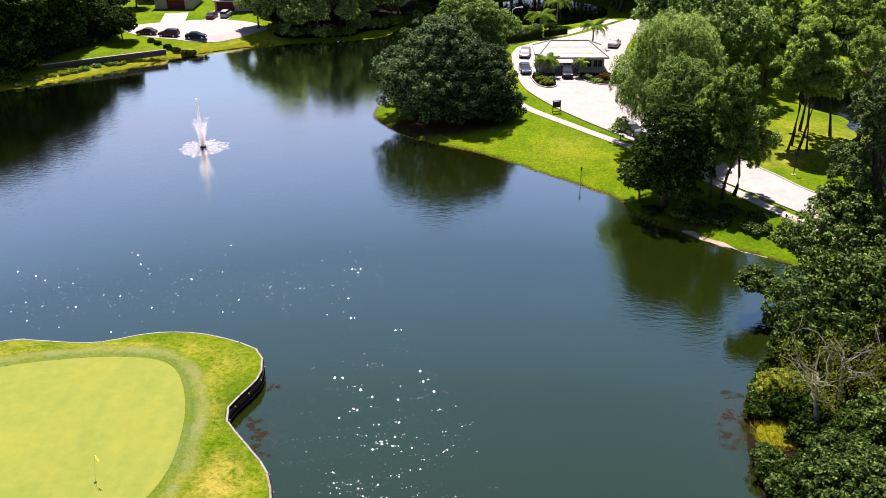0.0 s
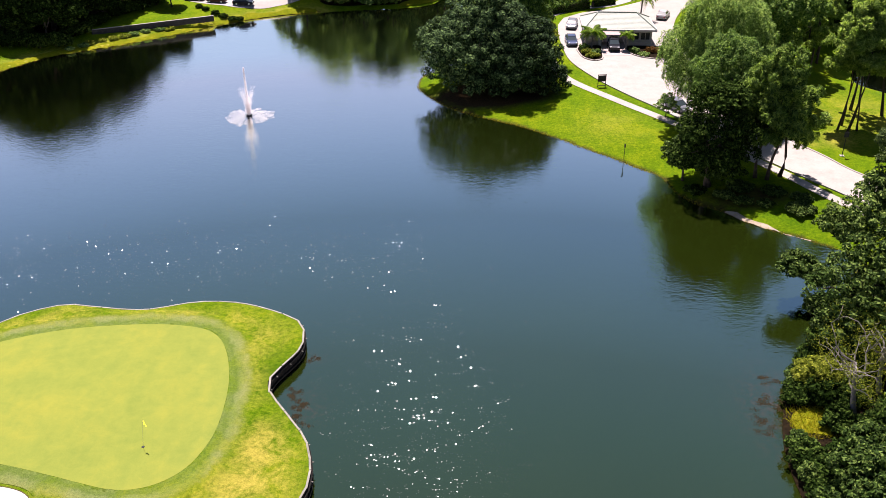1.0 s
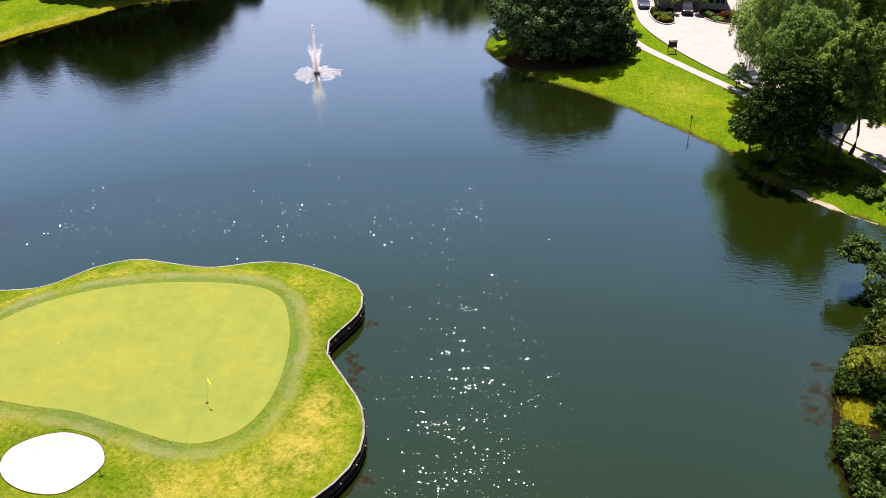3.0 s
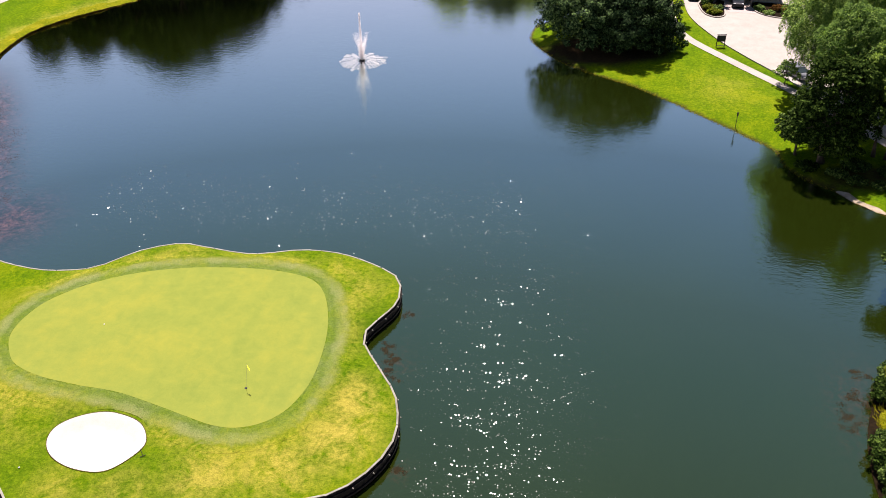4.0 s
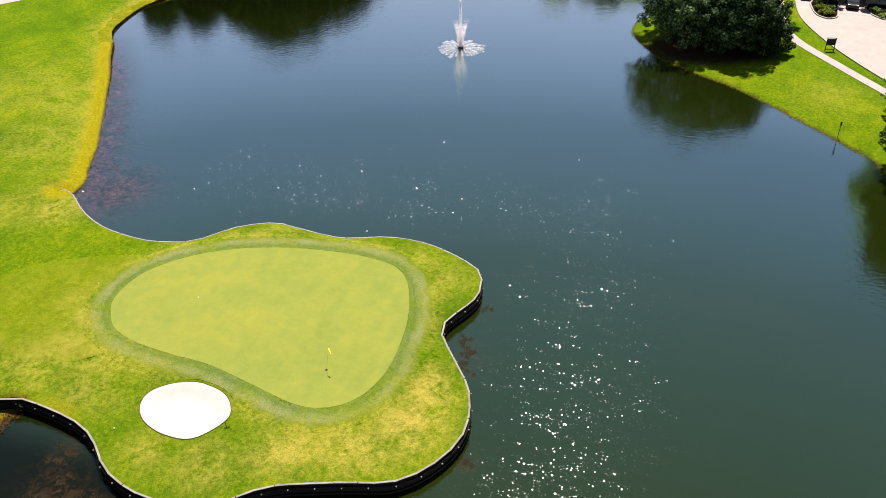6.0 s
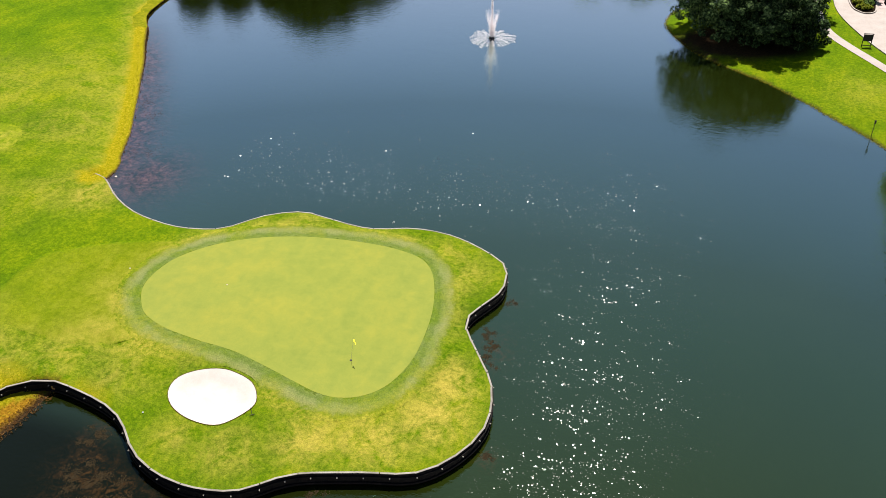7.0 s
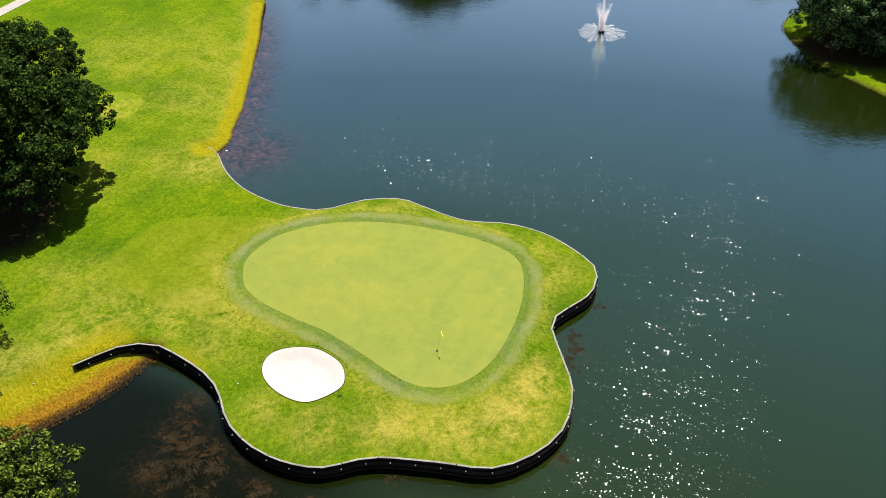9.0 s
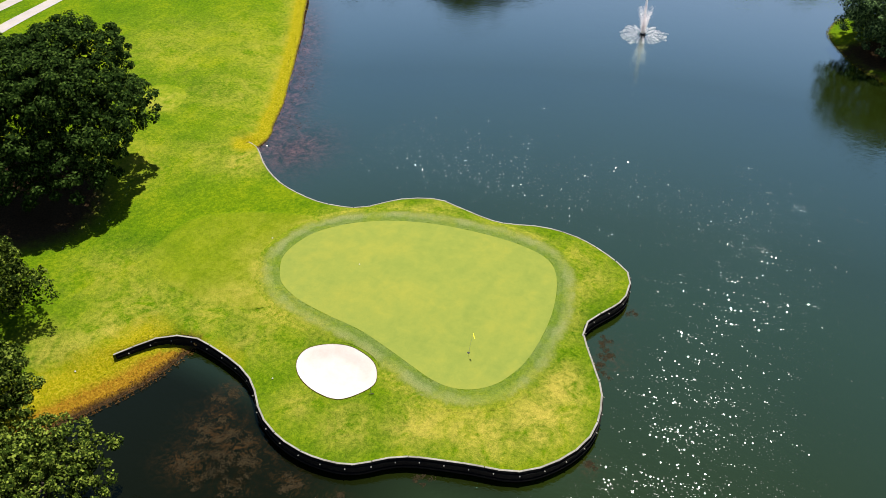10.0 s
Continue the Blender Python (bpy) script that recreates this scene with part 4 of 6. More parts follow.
def crown_mesh(rng, lobes, clumps, leaves, clump_r, leaf, aspect=0.55, spread=0.55, inner=0.18, flat=0.25, droop=0.0, gap=0.0):
    c, u = clump_centres(rng, lobes, clumps, flat, clump_r * gap)
    n = len(c)
    r = clump_r * rng.uniform(0.6, 1.2, n)
    d = unit(rng.normal(0, 1, (n, leaves, 3)) + u[:, None] * 0.7 + np.array((0, 0, 0.35)))
    p = c[:, None] + d * (r[:, None, None] * rng.uniform(0.55, 1.0, (n, leaves, 1))) * np.array((1 - 0.35 * droop, 1 - 0.35 * droop, 0.75 + 0.9 * droop))
    v, f = leaf_quads(rng, p.reshape(-1, 3), d.reshape(-1, 3) * 0.9 + np.array((0, 0, 0.45 + 0.5 * droop)), leaf, aspect, spread, droop)
    if inner:
        # darker leaves within, so that the crown is closed but for small gaps
        L = np.array(lobes, float)
        m = int(n * leaves * inner)
        k = rng.integers(0, len(L), m)
        q = L[k, :3] + unit(rng.normal(0, 1, (m, 3))) * L[k, 3:] * rng.uniform(0.3, 0.7, (m, 1))
        v2, f2 = leaf_quads(rng, q, rng.normal(0, 1, (m, 3)), leaf * 1.5, aspect, 1.0)
        v, f = np.concatenate([v, v2]), np.concatenate([f, f2 + len(v)])
    return v, f, c


def wobbly(rng, a, b, n, bend):
    a, b = np.array(a, float), np.array(b, float)
    t = np.linspace(0, 1, n)[:, None]
    p = a + (b - a) * t
    L = np.linalg.norm(b - a)
    p += np.sin(t * math.pi) * rng.normal(0, bend * L, 3) + np.sin(t * 2 * math.pi) * rng.normal(0, bend * L * 0.4, 3)
    return [tuple(q) for q in p]


def make_tree(x, y, lobes, label, leaf_mat="leaf_oak", bark="bark", clumps=260, leaves=70, clump_r=1.1, leaf=0.2, aspect=0.6, trunk_r=0.35, limbs=7, seed=1, lean=(0, 0), fork=0.35, spread=0.5, inner=0.3, flat=0.25, name="tree", category="tree", stems=1, group="", droop=0.0, gap=0.8):
    """A tree at (x, y): lobes are given from its foot, in metres."""
    rng = np.random.default_rng(seed)
    t = tagged(base(name, x, y, height(x, y) - 0.08), label, category, group)
    v, f, c = crown_mesh(rng, lobes, clumps, leaves, clump_r, leaf, aspect, spread, inner, flat, droop, gap)
    array_mesh("crown", v, f, M[leaf_mat], t)
    L = np.array(lobes, float)
    mean = (L[:, :3] * L[:, 3:4]).sum(0) / L[:, 3].sum()
    for s in range(stems):
        foot = np.array((rng.uniform(-0.8, 0.8), rng.uniform(-0.8, 0.8), 0)) * (s > 0)
        top = mean * np.array((1, 1, 1.0)) + np.array((*lean, 0)) + foot * 1.6
        pts = wobbly(rng, foot, top, 7, 0.03)
        rad = [trunk_r * (1.45 if k == 0 else 1.0 - 0.11 * k) for k in range(7)]
        part("trunk", tube(pts, rad, 9), M[bark], t, smooth=True)
    order = rng.permutation(len(c))[:limbs]
    for k in order:
        h = rng.uniform(fork, 0.95)
        start = mean * h * np.array((1, 1, 1))
        end = c[k] * 0.9 + mean * 0.1
        part("limb", tube(wobbly(rng, start, end, 5, 0.06), [trunk_r * q for q in (0.5, 0.4, 0.3, 0.2, 0.08)], 6), M[bark], t, smooth=True)
    return t


def heap(rng_seed, r, h, low, n=9, squash=0.75):
    """Lobes for a rounded, uneven crown of radius r between the heights low and h."""
    rng = random.Random(rng_seed)
    out = [(0, 0, (h + low) / 2, r * 0.72, r * 0.72, (h - low) / 2 * 0.95)]
    for k in range(n):
        a = 2 * math.pi * (k + rng.uniform(-0.3, 0.3)) / n
        q = r * rng.uniform(0.45, 0.66)
        s = r * rng.uniform(0.34, 0.5)
        z = low + (h - low) * rng.uniform(0.22, 0.66)
        out.append((q * math.cos(a), q * math.sin(a), z, s, s, s * squash))
    for k in range(max(3, n // 2)):
        a = rng.uniform(0, 2 * math.pi)
        q = r * rng.uniform(0.1, 0.4)
        s = r * rng.uniform(0.28, 0.42)
        out.append((q * math.cos(a), q * math.sin(a), h - s * rng.uniform(0.7, 1.1), s, s, s * 0.8))
    return out


def pine_lobes(seed, r, h, low, n=16):
    rng = random.Random(seed)
    out = []
    for k in range(n):
        z = low + (h - low) * (k + 0.5) / n
        a = k * 2.4 + rng.uniform(-0.5, 0.5)
        w = math.sin(math.pi * min(1, 0.22 + 0.8 * (k + 0.5) / n))
        q = r * rng.uniform(0.35, 0.8) * max(0.25, w) * (0 if k == n - 1 else 1)
        s = r * rng.uniform(0.22, 0.36)
        out.append((q * math.cos(a), q * math.sin(a), z + rng.uniform(-0.4, 0.4), s, s, s * 0.6))
    return out


def pine(x, y, r, h, low, seed, label, n=16, clumps=170, leaves=80, lean=(0, 0), trunk_r=0.19, mat="leaf_pine", limbs=10, leaf=0.26, **kw):
    return make_tree(x, y, pine_lobes(seed, r, h, low, n), label, mat, "bark", clumps, leaves, 0.56, leaf, 0.22, trunk_r, limbs, seed, lean, fork=0.75, spread=0.9, inner=0.03, flat=0.6, droop=0.35, gap=0.5, name="pine_tree", category="pine tree", **kw)

# oaks on the grassy point
make_tree(22.3, 82.0, heap(11, 8.6, 13.4, -1.6, 14), "broad dark green oak on the grassy point", "leaf_oak_cool", clumps=580, leaves=96, clump_r=1.08, leaf=0.172, gap=1.0, trunk_r=0.5, seed=11, spread=0.25, flat=0.5)
make_tree(27.8, 79.0, heap(12, 7.0, 10.6, -1.6, 13), "low dark green oak on the grassy point", "leaf_oak_cool", clumps=480, leaves=96, clump_r=1.02, leaf=0.172, gap=1.0, trunk_r=0.45, seed=12, spread=0.25, flat=0.5)
make_tree(27.6, 92.5, heap(13, 7.2, 15.2, 2.0, 9), "tall green oak behind the others on the point", "leaf_weep", spread=0.3, clumps=640, leaves=58, clump_r=0.86, leaf=0.172, trunk_r=0.5, seed=13)

# trees between the drive and the lake
make_tree(52.0, 54.6, heap(26, 4.4, 14.5, 5.0, 10), "tall bright green tree on the bank by the footpath", "leaf_weep", clumps=420, leaves=66, clump_r=0.75, leaf=0.17, aspect=0.3, trunk_r=0.3, seed=26, droop=0.5, inner=0.12)
make_tree(49.0, 47.6, heap(21, 4.7, 12.0, -1.2, 11), "dense dark broadleaf tree overhanging the bank", "leaf_oak", clumps=560, gap=1.0, leaves=61, clump_r=0.72, leaf=0.148, trunk_r=0.35, seed=21)
make_tree(46.6, 49.6, heap(22, 2.6, 5.6, 0.4, 6), "small leafy tree at the water's edge", "leaf_big", clumps=140, leaves=46, clump_r=0.58, leaf=0.156, trunk_r=0.15, seed=22, limbs=4)
make_tree(53.0, 64.5, heap(23, 7.6, 17.5, 2.2, 11, 0.95), "tall weeping green tree beside the drive", "leaf_weep", clumps=900, leaves=84, clump_r=0.79, leaf=0.18, aspect=0.22, trunk_r=0.5, seed=23, droop=0.9, inner=0.12)
make_tree(60.5, 77.0, heap(24, 7.5, 19.0, 3.0, 10), "tall green tree beside the drive", "leaf_weep", clumps=660, leaves=54, clump_r=0.86, leaf=0.187, trunk_r=0.45, seed=24, droop=0.6, inner=0.12)
make_tree(47.6, 68.2, heap(25, 1.5, 3.4, 0.5, 5), "young sparse tree beside the footpath", "leaf_oak_bright", clumps=44, leaves=34, clump_r=0.40, leaf=0.125, trunk_r=0.08, seed=25, limbs=5, inner=0)
pine(54.7, 49.1, 4.6, 13.5, 4.8, 31, "slender pine with bare lower trunk on the bank", clumps=170, leaves=80, lean=(1.0, 0.5))
pine(55.9, 48.6, 4.8, 14.5, 5.2, 32, "slender pine with bare lower trunk on the bank", clumps=170, leaves=80, lean=(1.6, 0.4))
pine(57.6, 49.6, 4.4, 11.5, 4.6, 33, "slender pine with spreading bare lower limbs", clumps=120, leaves=70, limbs=14)
for k, (x, y, h) in enumerate(((69.2, 64.8, 16.0), (70.2, 64.0, 17.0), (70.9, 65.4, 15.5), (71.6, 64.6, 14.5), (70.3, 66.5, 16.5))):
    pine(x, y, 3.8, h, 7.6, 40 + k, "thin leaning pine on the grass beyond the drive", n=11, clumps=120, leaves=70, trunk_r=0.12, limbs=7, lean=(1.6 - 0.6 * k, 0.8 - 0.3 * k))

for k, (x, y, h) in enumerate(((75.5, 60.5, 17.0), (79.0, 66.5, 18.5), (84.0, 61.0, 17.0), (87.0, 69.5, 19.0), (73.5, 72.5, 19.0), (91.0, 65.0, 18.0), (94.0, 76.0, 19.0), (99.0, 70.0, 18.0), (77.0, 70.5, 20.0), (83.0, 66.0, 20.0))):
    pine(x, y, 4.4, h, 8.5, 60 + k, "open-crowned pine on the grass beyond the drive", n=12, clumps=95, leaves=64, trunk_r=0.17, limbs=8, leaf=0.3, lean=(0.6 - 0.15 * k, 0.3))

# thicket on the near right bank
make_tree(61.4, 26.3, [(-3.4, -1.2, 7.0, 3.2, 3.0, 2.4), (-1.0, 1.2, 8.4, 3.0, 3.0, 2.4), (-4.6, 0.6, 5.6, 2.6, 2.6, 2.0), (0.5, -1.5, 7.0, 3.0, 3.0, 2.4), (1.8, 0.5, 4.5, 3.2, 3.2, 2.2)],
          "broad-leaved tree with pale glossy leaves on the bank", "leaf_big", clumps=340, leaves=64, clump_r=0.72, leaf=0.156, trunk_r=0.3, seed=51, gap=1.25)
make_tree(56.5, 15.0, [(-3.6, 0.4, 5.2, 3.0, 3.0, 2.6), (-1.5, 2.4, 6.4, 2.8, 2.8, 2.2), (-4.6, -1.6, 3.2, 2.2, 2.2, 1.8), (0.5, 0.0, 7.2, 3.2, 3.0, 2.4), (-2.0, -2.2, 4.8, 2.6, 2.6, 2.0), (2.5, 2.0, 6.0, 3.0, 3.0, 2.4)],
          "broad-leaved tree leaning out over the water", "leaf_big", clumps=400, leaves=64, clump_r=0.72, leaf=0.156, trunk_r=0.3, seed=52, gap=1.25)
make_tree(55.5, 24.6, [(-3.6, -0.4, 3.4, 1.5, 1.4, 1.2), (-2.6, 0.4, 2.6, 1.1, 1.1, 0.9), (-1.2, 0.2, 2.0, 1.2, 1.2, 0.9)], "low leafy bough over the water", "leaf_big", clumps=100, leaves=54, clump_r=0.50, leaf=0.148, trunk_r=0.12, seed=53, limbs=4, fork=0.4)
pine(63.0, 29.0, 5.2, 20.0, 6.0, 54, "tall shaggy cypress hung with grey moss", n=20, clumps=300, leaves=90, trunk_r=0.4, mat="leaf_cypress", limbs=16)
pine(69.5, 43.0, 5.0, 18.0, 5.0, 55, "tall pine beside the drive", n=16, clumps=120, leaves=80, trunk_r=0.3, mat="leaf_cypress")
make_tree(58.5, 10.5, heap(56, 3.6, 7.4, 1.0, 7), "yellow-green conifer in the bank thicket", "leaf_yellow", clumps=120, leaves=61, clump_r=0.62, leaf=0.156, aspect=0.28, trunk_r=0.25, seed=56, spread=0.9, gap=1.7)
make_tree(56.0, 3.5, heap(57, 3.6, 5.2, 0.6, 7), "green leafy shrub on the shaded bank", "leaf_big", clumps=180, leaves=58, clump_r=0.6, leaf=0.133, trunk_r=0.2, seed=57, gap=1.2)
make_tree(51.0, -1.5, heap(58, 4.0, 3.6, 0.3, 8), "green leafy shrub on the bank", "leaf_big", clumps=240, leaves=58, clump_r=0.58, leaf=0.140, trunk_r=0.15, seed=58)
make_tree(49.8, 10.4, heap(59, 1.9, 2.8, 0.2, 6), "yellowing shrub at the water's edge", "leaf_yellow", clumps=120, leaves=54, clump_r=0.43, leaf=0.133, trunk_r=0.1, seed=59, limbs=4)
make_tree(62.5, 18.0, heap(60, 5.0, 9.5, 1.0, 8), "dark broadleaf tree in the bank thicket", "leaf_oak", clumps=440, leaves=58, clump_r=0.72, leaf=0.156, trunk_r=0.3, seed=60)
make_tree(64.0, 6.0, heap(61, 4.6, 8.0, 0.8, 8), "dark broadleaf tree in the bank thicket", "leaf_oak", clumps=400, leaves=58, clump_r=0.72, leaf=0.156, trunk_r=0.3, seed=61)


def bare_tree(x, y, h, seed, label):
    """A half-dead tree: bare twisting boughs with a few tufts of moss."""
    rng = np.random.default_rng(seed)
    t = tagged(base("bare_tree", x, y, height(x, y) - 0.05), label, "tree")
    top = np.array((-0.6, 0.6, h * 0.62))
    part("trunk", tube(wobbly(rng, (0, 0, 0), top, 6, 0.05), [0.3, 0.22, 0.19, 0.16, 0.13, 0.09], 8), M["bark_grey"], t, smooth=True)
    tips = []
    for k in range(11):
        s = top * rng.uniform(0.45, 1.0)
        a = rng.uniform(0, 2 * math.pi)
        e = s + np.array((math.cos(a) * h * 0.32, math.sin(a) * h * 0.32, h * rng.uniform(0.1, 0.4)))
        bm = bmesh.new()
        pts = wobbly(rng, s, e, 5, 0.10)
        add_tube(bm, pts, [0.09, 0.07, 0.055, 0.035, 0.015], 5)
        for j in range(4):
            q = np.array(pts[2 + j % 3])
            f = q + rng.normal(0, 0.7, 3) + np.array((0, 0, 0.2))
            add_tube(bm, wobbly(rng, q, f, 4, 0.12), [0.04, 0.03, 0.02, 0.008], 4)
            tips.append(f)
        tips.append(e)
        part("limb", bm, M["bark_grey"], t, smooth=True)
    tips = np.array(tips)
    p = (tips[:, None] + rng.normal(0, 0.42, (len(tips), 46, 3)) - np.array((0, 0, 0.3))).reshape(-1, 3)
    v, f = leaf_quads(rng, p, rng.normal(0, 1, p.shape), 0.09, 0.3, 0.8)
    array_mesh("crown", v, f, M["leaf_yellow"], t)


for k, (x, y, r, h, mat) in enumerate(((49.6, 8.6, 1.4, 2.0, "leaf_oak"), (49.6, 1.0, 1.8, 2.4, "leaf_oak"), (49.4, -3.4, 2.0, 2.8, "leaf_big"), (50.0, -8.0, 2.4, 3.0, "leaf_oak"),
                                        (52.6, 3.4, 2.2, 3.4, "leaf_oak"), (53.4, -5.4, 2.6, 3.8, "leaf_oak"), (53.8, 12.4, 2.0, 3.4, "leaf_oak"), (52.4, 16.6, 1.5, 2.4, "leaf_oak"), (48.2, -1.6, 1.2, 1.6, "leaf_oak"), (48.6, -5.8, 1.4, 1.9, "leaf_oak"), (48.0, 9.0, 1.0, 1.3, "leaf_oak"), (48.9, 11.4, 0.9, 1.2, "leaf_big"), (46.9, 2.6, 1.0, 1.2, "leaf_oak"), (46.8, 0.4, 1.1, 1.3, "leaf_oak"), (46.9, -2.4, 1.1, 1.3, "leaf_big"), (47.2, -4.8, 1.2, 1.4, "leaf_oak"), (51.0, 14.2, 1.1, 1.4, "leaf_oak"), (50.0, 12.0, 1.1, 1.5, "leaf_oak"), (54.6, 21.4, 1.1, 1.4, "leaf_oak"))):
    make_tree(x, y, heap(310 + k, r, h, 0.1, 7), "dark leafy shrub at the edge of the bank thicket", mat, clumps=int(40 * r * r), leaves=52, clump_r=0.46, leaf=0.13, trunk_r=0.08, seed=330 + k, limbs=4, name="shrub", category="shrub")

FRINGE = [(49.9, 13.4), (49.1, 12.2), (48.6, 11.0), (48.1, 9.9), (47.6, 8.8), (46.6, 4.0), (46.3, 2.9), (46.2, 1.6), (46.2, 0.2), (46.3, -1.2), (46.4, -2.6), (46.5, -4.0), (46.6, -5.4), (46.8, -6.8), (47.0, -8.2), (51.0, 15.4), (52.2, 17.4), (53.4, 19.2)]
for k, (x, y) in enumerate(FRINGE):
    r = 0.75 + 0.25 * ((k * 5) % 4) / 3
    make_tree(x, y, heap(350 + k, r, 1.0 + 0.5 * ((k * 3) % 5) / 4, 0.05, 6), "low leafy bush leaning over the water's edge", ("leaf_oak", "leaf_oak", "leaf_big")[k % 3], clumps=34, leaves=44, clump_r=0.36, leaf=0.11, trunk_r=0.05, seed=370 + k, limbs=3, name="bush", category="shrub")

bare_tree(51.2, 6.4, 7.5, 71, "half-dead tree with bare grey twisting boughs")
bare_tree(54.0, 8.5, 7.0, 72, "half-dead tree with bare grey twisting boughs")

# trees on the golf side
make_tree(-51.0, 1.6, heap(81, 11.1, 14.3, 1.4, 15), "large round dark green oak on the fairway edge", "leaf_oak", clumps=1150, leaves=110, clump_r=0.98, leaf=0.165, trunk_r=0.6, seed=81, gap=0.98, spread=0.22, inner=0.2)
make_tree(-37.4, -17.4, heap(82, 5.2, 8.6, 0.8, 9), "dark leafy tree above the inlet", "leaf_inlet", clumps=330, leaves=90, clump_r=0.82, leaf=0.133, trunk_r=0.3, seed=82, gap=1.1)
make_tree(-28.8, -23.5, heap(83, 3.9, 6.6, 0.6, 8), "dark leafy tree above the inlet", "leaf_inlet", clumps=240, leaves=90, clump_r=0.74, leaf=0.133, trunk_r=0.25, seed=83, gap=1.15)
make_tree(-18.2, -27.6, heap(84, 4.8, 6.0, 0.2, 10), "leafy green tree hanging over the inlet", "leaf_inlet", clumps=280, leaves=90, clump_r=0.72, leaf=0.133, trunk_r=0.25, seed=84, gap=1.2)

# ---------------------------------------------------------------- woods behind
KINDS = []
# kinds 0 and 1 have shade in the leaf colour, 2 and 3 sunlight
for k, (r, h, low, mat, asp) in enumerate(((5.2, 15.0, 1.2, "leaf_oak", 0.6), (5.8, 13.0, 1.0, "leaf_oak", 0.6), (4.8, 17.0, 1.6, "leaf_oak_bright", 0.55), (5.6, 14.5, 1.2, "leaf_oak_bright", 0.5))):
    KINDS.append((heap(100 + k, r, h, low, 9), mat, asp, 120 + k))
FIRST = {}


def wood_tree(kind, x, y, scale, turn, label):
    """A tree of the woods: the first of a kind is built, the others are copies of it."""
    z = height(x, y) - 0.1
    if kind not in FIRST:
        if kind < 4:
            lobes, mat, asp, seed = KINDS[kind]
            t = make_tree(x, y, lobes, label, mat, clumps=280, leaves=21, clump_r=0.97, leaf=0.36, aspect=asp, trunk_r=0.32, limbs=3, seed=seed, inner=0.25, group="trees of the woods")
        else:
            t = pine(x, y, 3.6, 18.0, 6.0, 130 + kind, label, n=13, clumps=130, leaves=44, trunk_r=0.2, limbs=5, leaf=0.36, group="pines of the woods")
        FIRST[kind] = t
        t.scale = (scale, scale, scale)
        return t
    src = FIRST[kind]
    t = copy_thing(src, pose(x, y, z, 0, 0, turn))
    t.scale = (scale, scale, scale * (0.92 + 0.16 * ((turn * 7) % 1)))
    tagged(t, label)
    return t


def plant_woods():
    rng = random.Random(44)

    def row(spots, kinds, label, s0=0.9, s1=1.2):
        for x, y in spots:
            k = rng.choice(kinds)
            wood_tree(k, x + rng.uniform(-1, 1), y + rng.uniform(-1, 1), rng.uniform(s0, s1), rng.uniform(0, 360), label)
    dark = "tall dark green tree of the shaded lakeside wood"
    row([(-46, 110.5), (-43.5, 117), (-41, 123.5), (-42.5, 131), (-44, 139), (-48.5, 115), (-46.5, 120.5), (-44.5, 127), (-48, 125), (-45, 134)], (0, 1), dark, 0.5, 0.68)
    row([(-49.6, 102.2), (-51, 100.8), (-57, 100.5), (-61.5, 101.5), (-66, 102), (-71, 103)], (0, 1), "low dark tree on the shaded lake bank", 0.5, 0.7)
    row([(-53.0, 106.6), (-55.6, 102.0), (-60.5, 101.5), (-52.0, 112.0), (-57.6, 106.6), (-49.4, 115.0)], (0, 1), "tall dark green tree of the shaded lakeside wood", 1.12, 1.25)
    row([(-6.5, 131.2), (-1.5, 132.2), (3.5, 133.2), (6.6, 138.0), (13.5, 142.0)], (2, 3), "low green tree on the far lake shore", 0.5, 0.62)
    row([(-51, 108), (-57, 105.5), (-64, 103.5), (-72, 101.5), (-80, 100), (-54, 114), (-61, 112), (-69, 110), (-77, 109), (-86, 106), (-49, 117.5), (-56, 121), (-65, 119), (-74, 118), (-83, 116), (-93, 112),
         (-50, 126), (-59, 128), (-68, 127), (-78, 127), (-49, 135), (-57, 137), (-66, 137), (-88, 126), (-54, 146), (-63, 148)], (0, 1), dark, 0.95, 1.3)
    row([(-9, 135.5), (-3, 136.5), (3, 137.5), (8, 142), (14, 147), (-6, 143), (1, 145), (8, 150), (17, 156), (-11, 148), (-4, 152), (4, 157), (12, 162), (22, 166), (-14, 156), (30, 173), (-7, 162), (2, 168), (12, 174), (22, 180)],
        (2, 3), "green tree on the far lake shore", 0.8, 1.05)
    row([(30, 164.5), (34, 168.5), (38.5, 171.2), (43, 173.2), (47.5, 174.4), (52, 173.4), (56, 171), (60, 167.6), (62.8, 162), (63.2, 156.5)], (0, 1), "low dark green tree on the bank of the far pond", 0.55, 0.7)
    row([(33, 171), (41, 174.5), (49, 176), (57, 172), (63, 163), (64, 155), (38, 180), (46, 182), (54, 181), (62, 176), (67, 168), (71, 160), (34, 186), (50, 192), (64, 186), (74, 176), (84, 168), (82, 156), (30, 200), (35, 197), (40, 201), (45, 198), (50, 202), (55, 198), (60, 201), (65, 197), (70, 200), (75, 192)], (0, 1), "green tree beyond the far pond", 1.05, 1.35)
    row([(92, 108), (98, 106), (87, 110), (102, 112), (84, 106)], (0, 1), "low dark tree beyond the small pond", 0.5, 0.65)
    row([(73, 88), (75, 94), (77.5, 100), (70, 85), (79, 106)], (4,), "open-crowned pine beside the small pond", 0.8, 1.0)
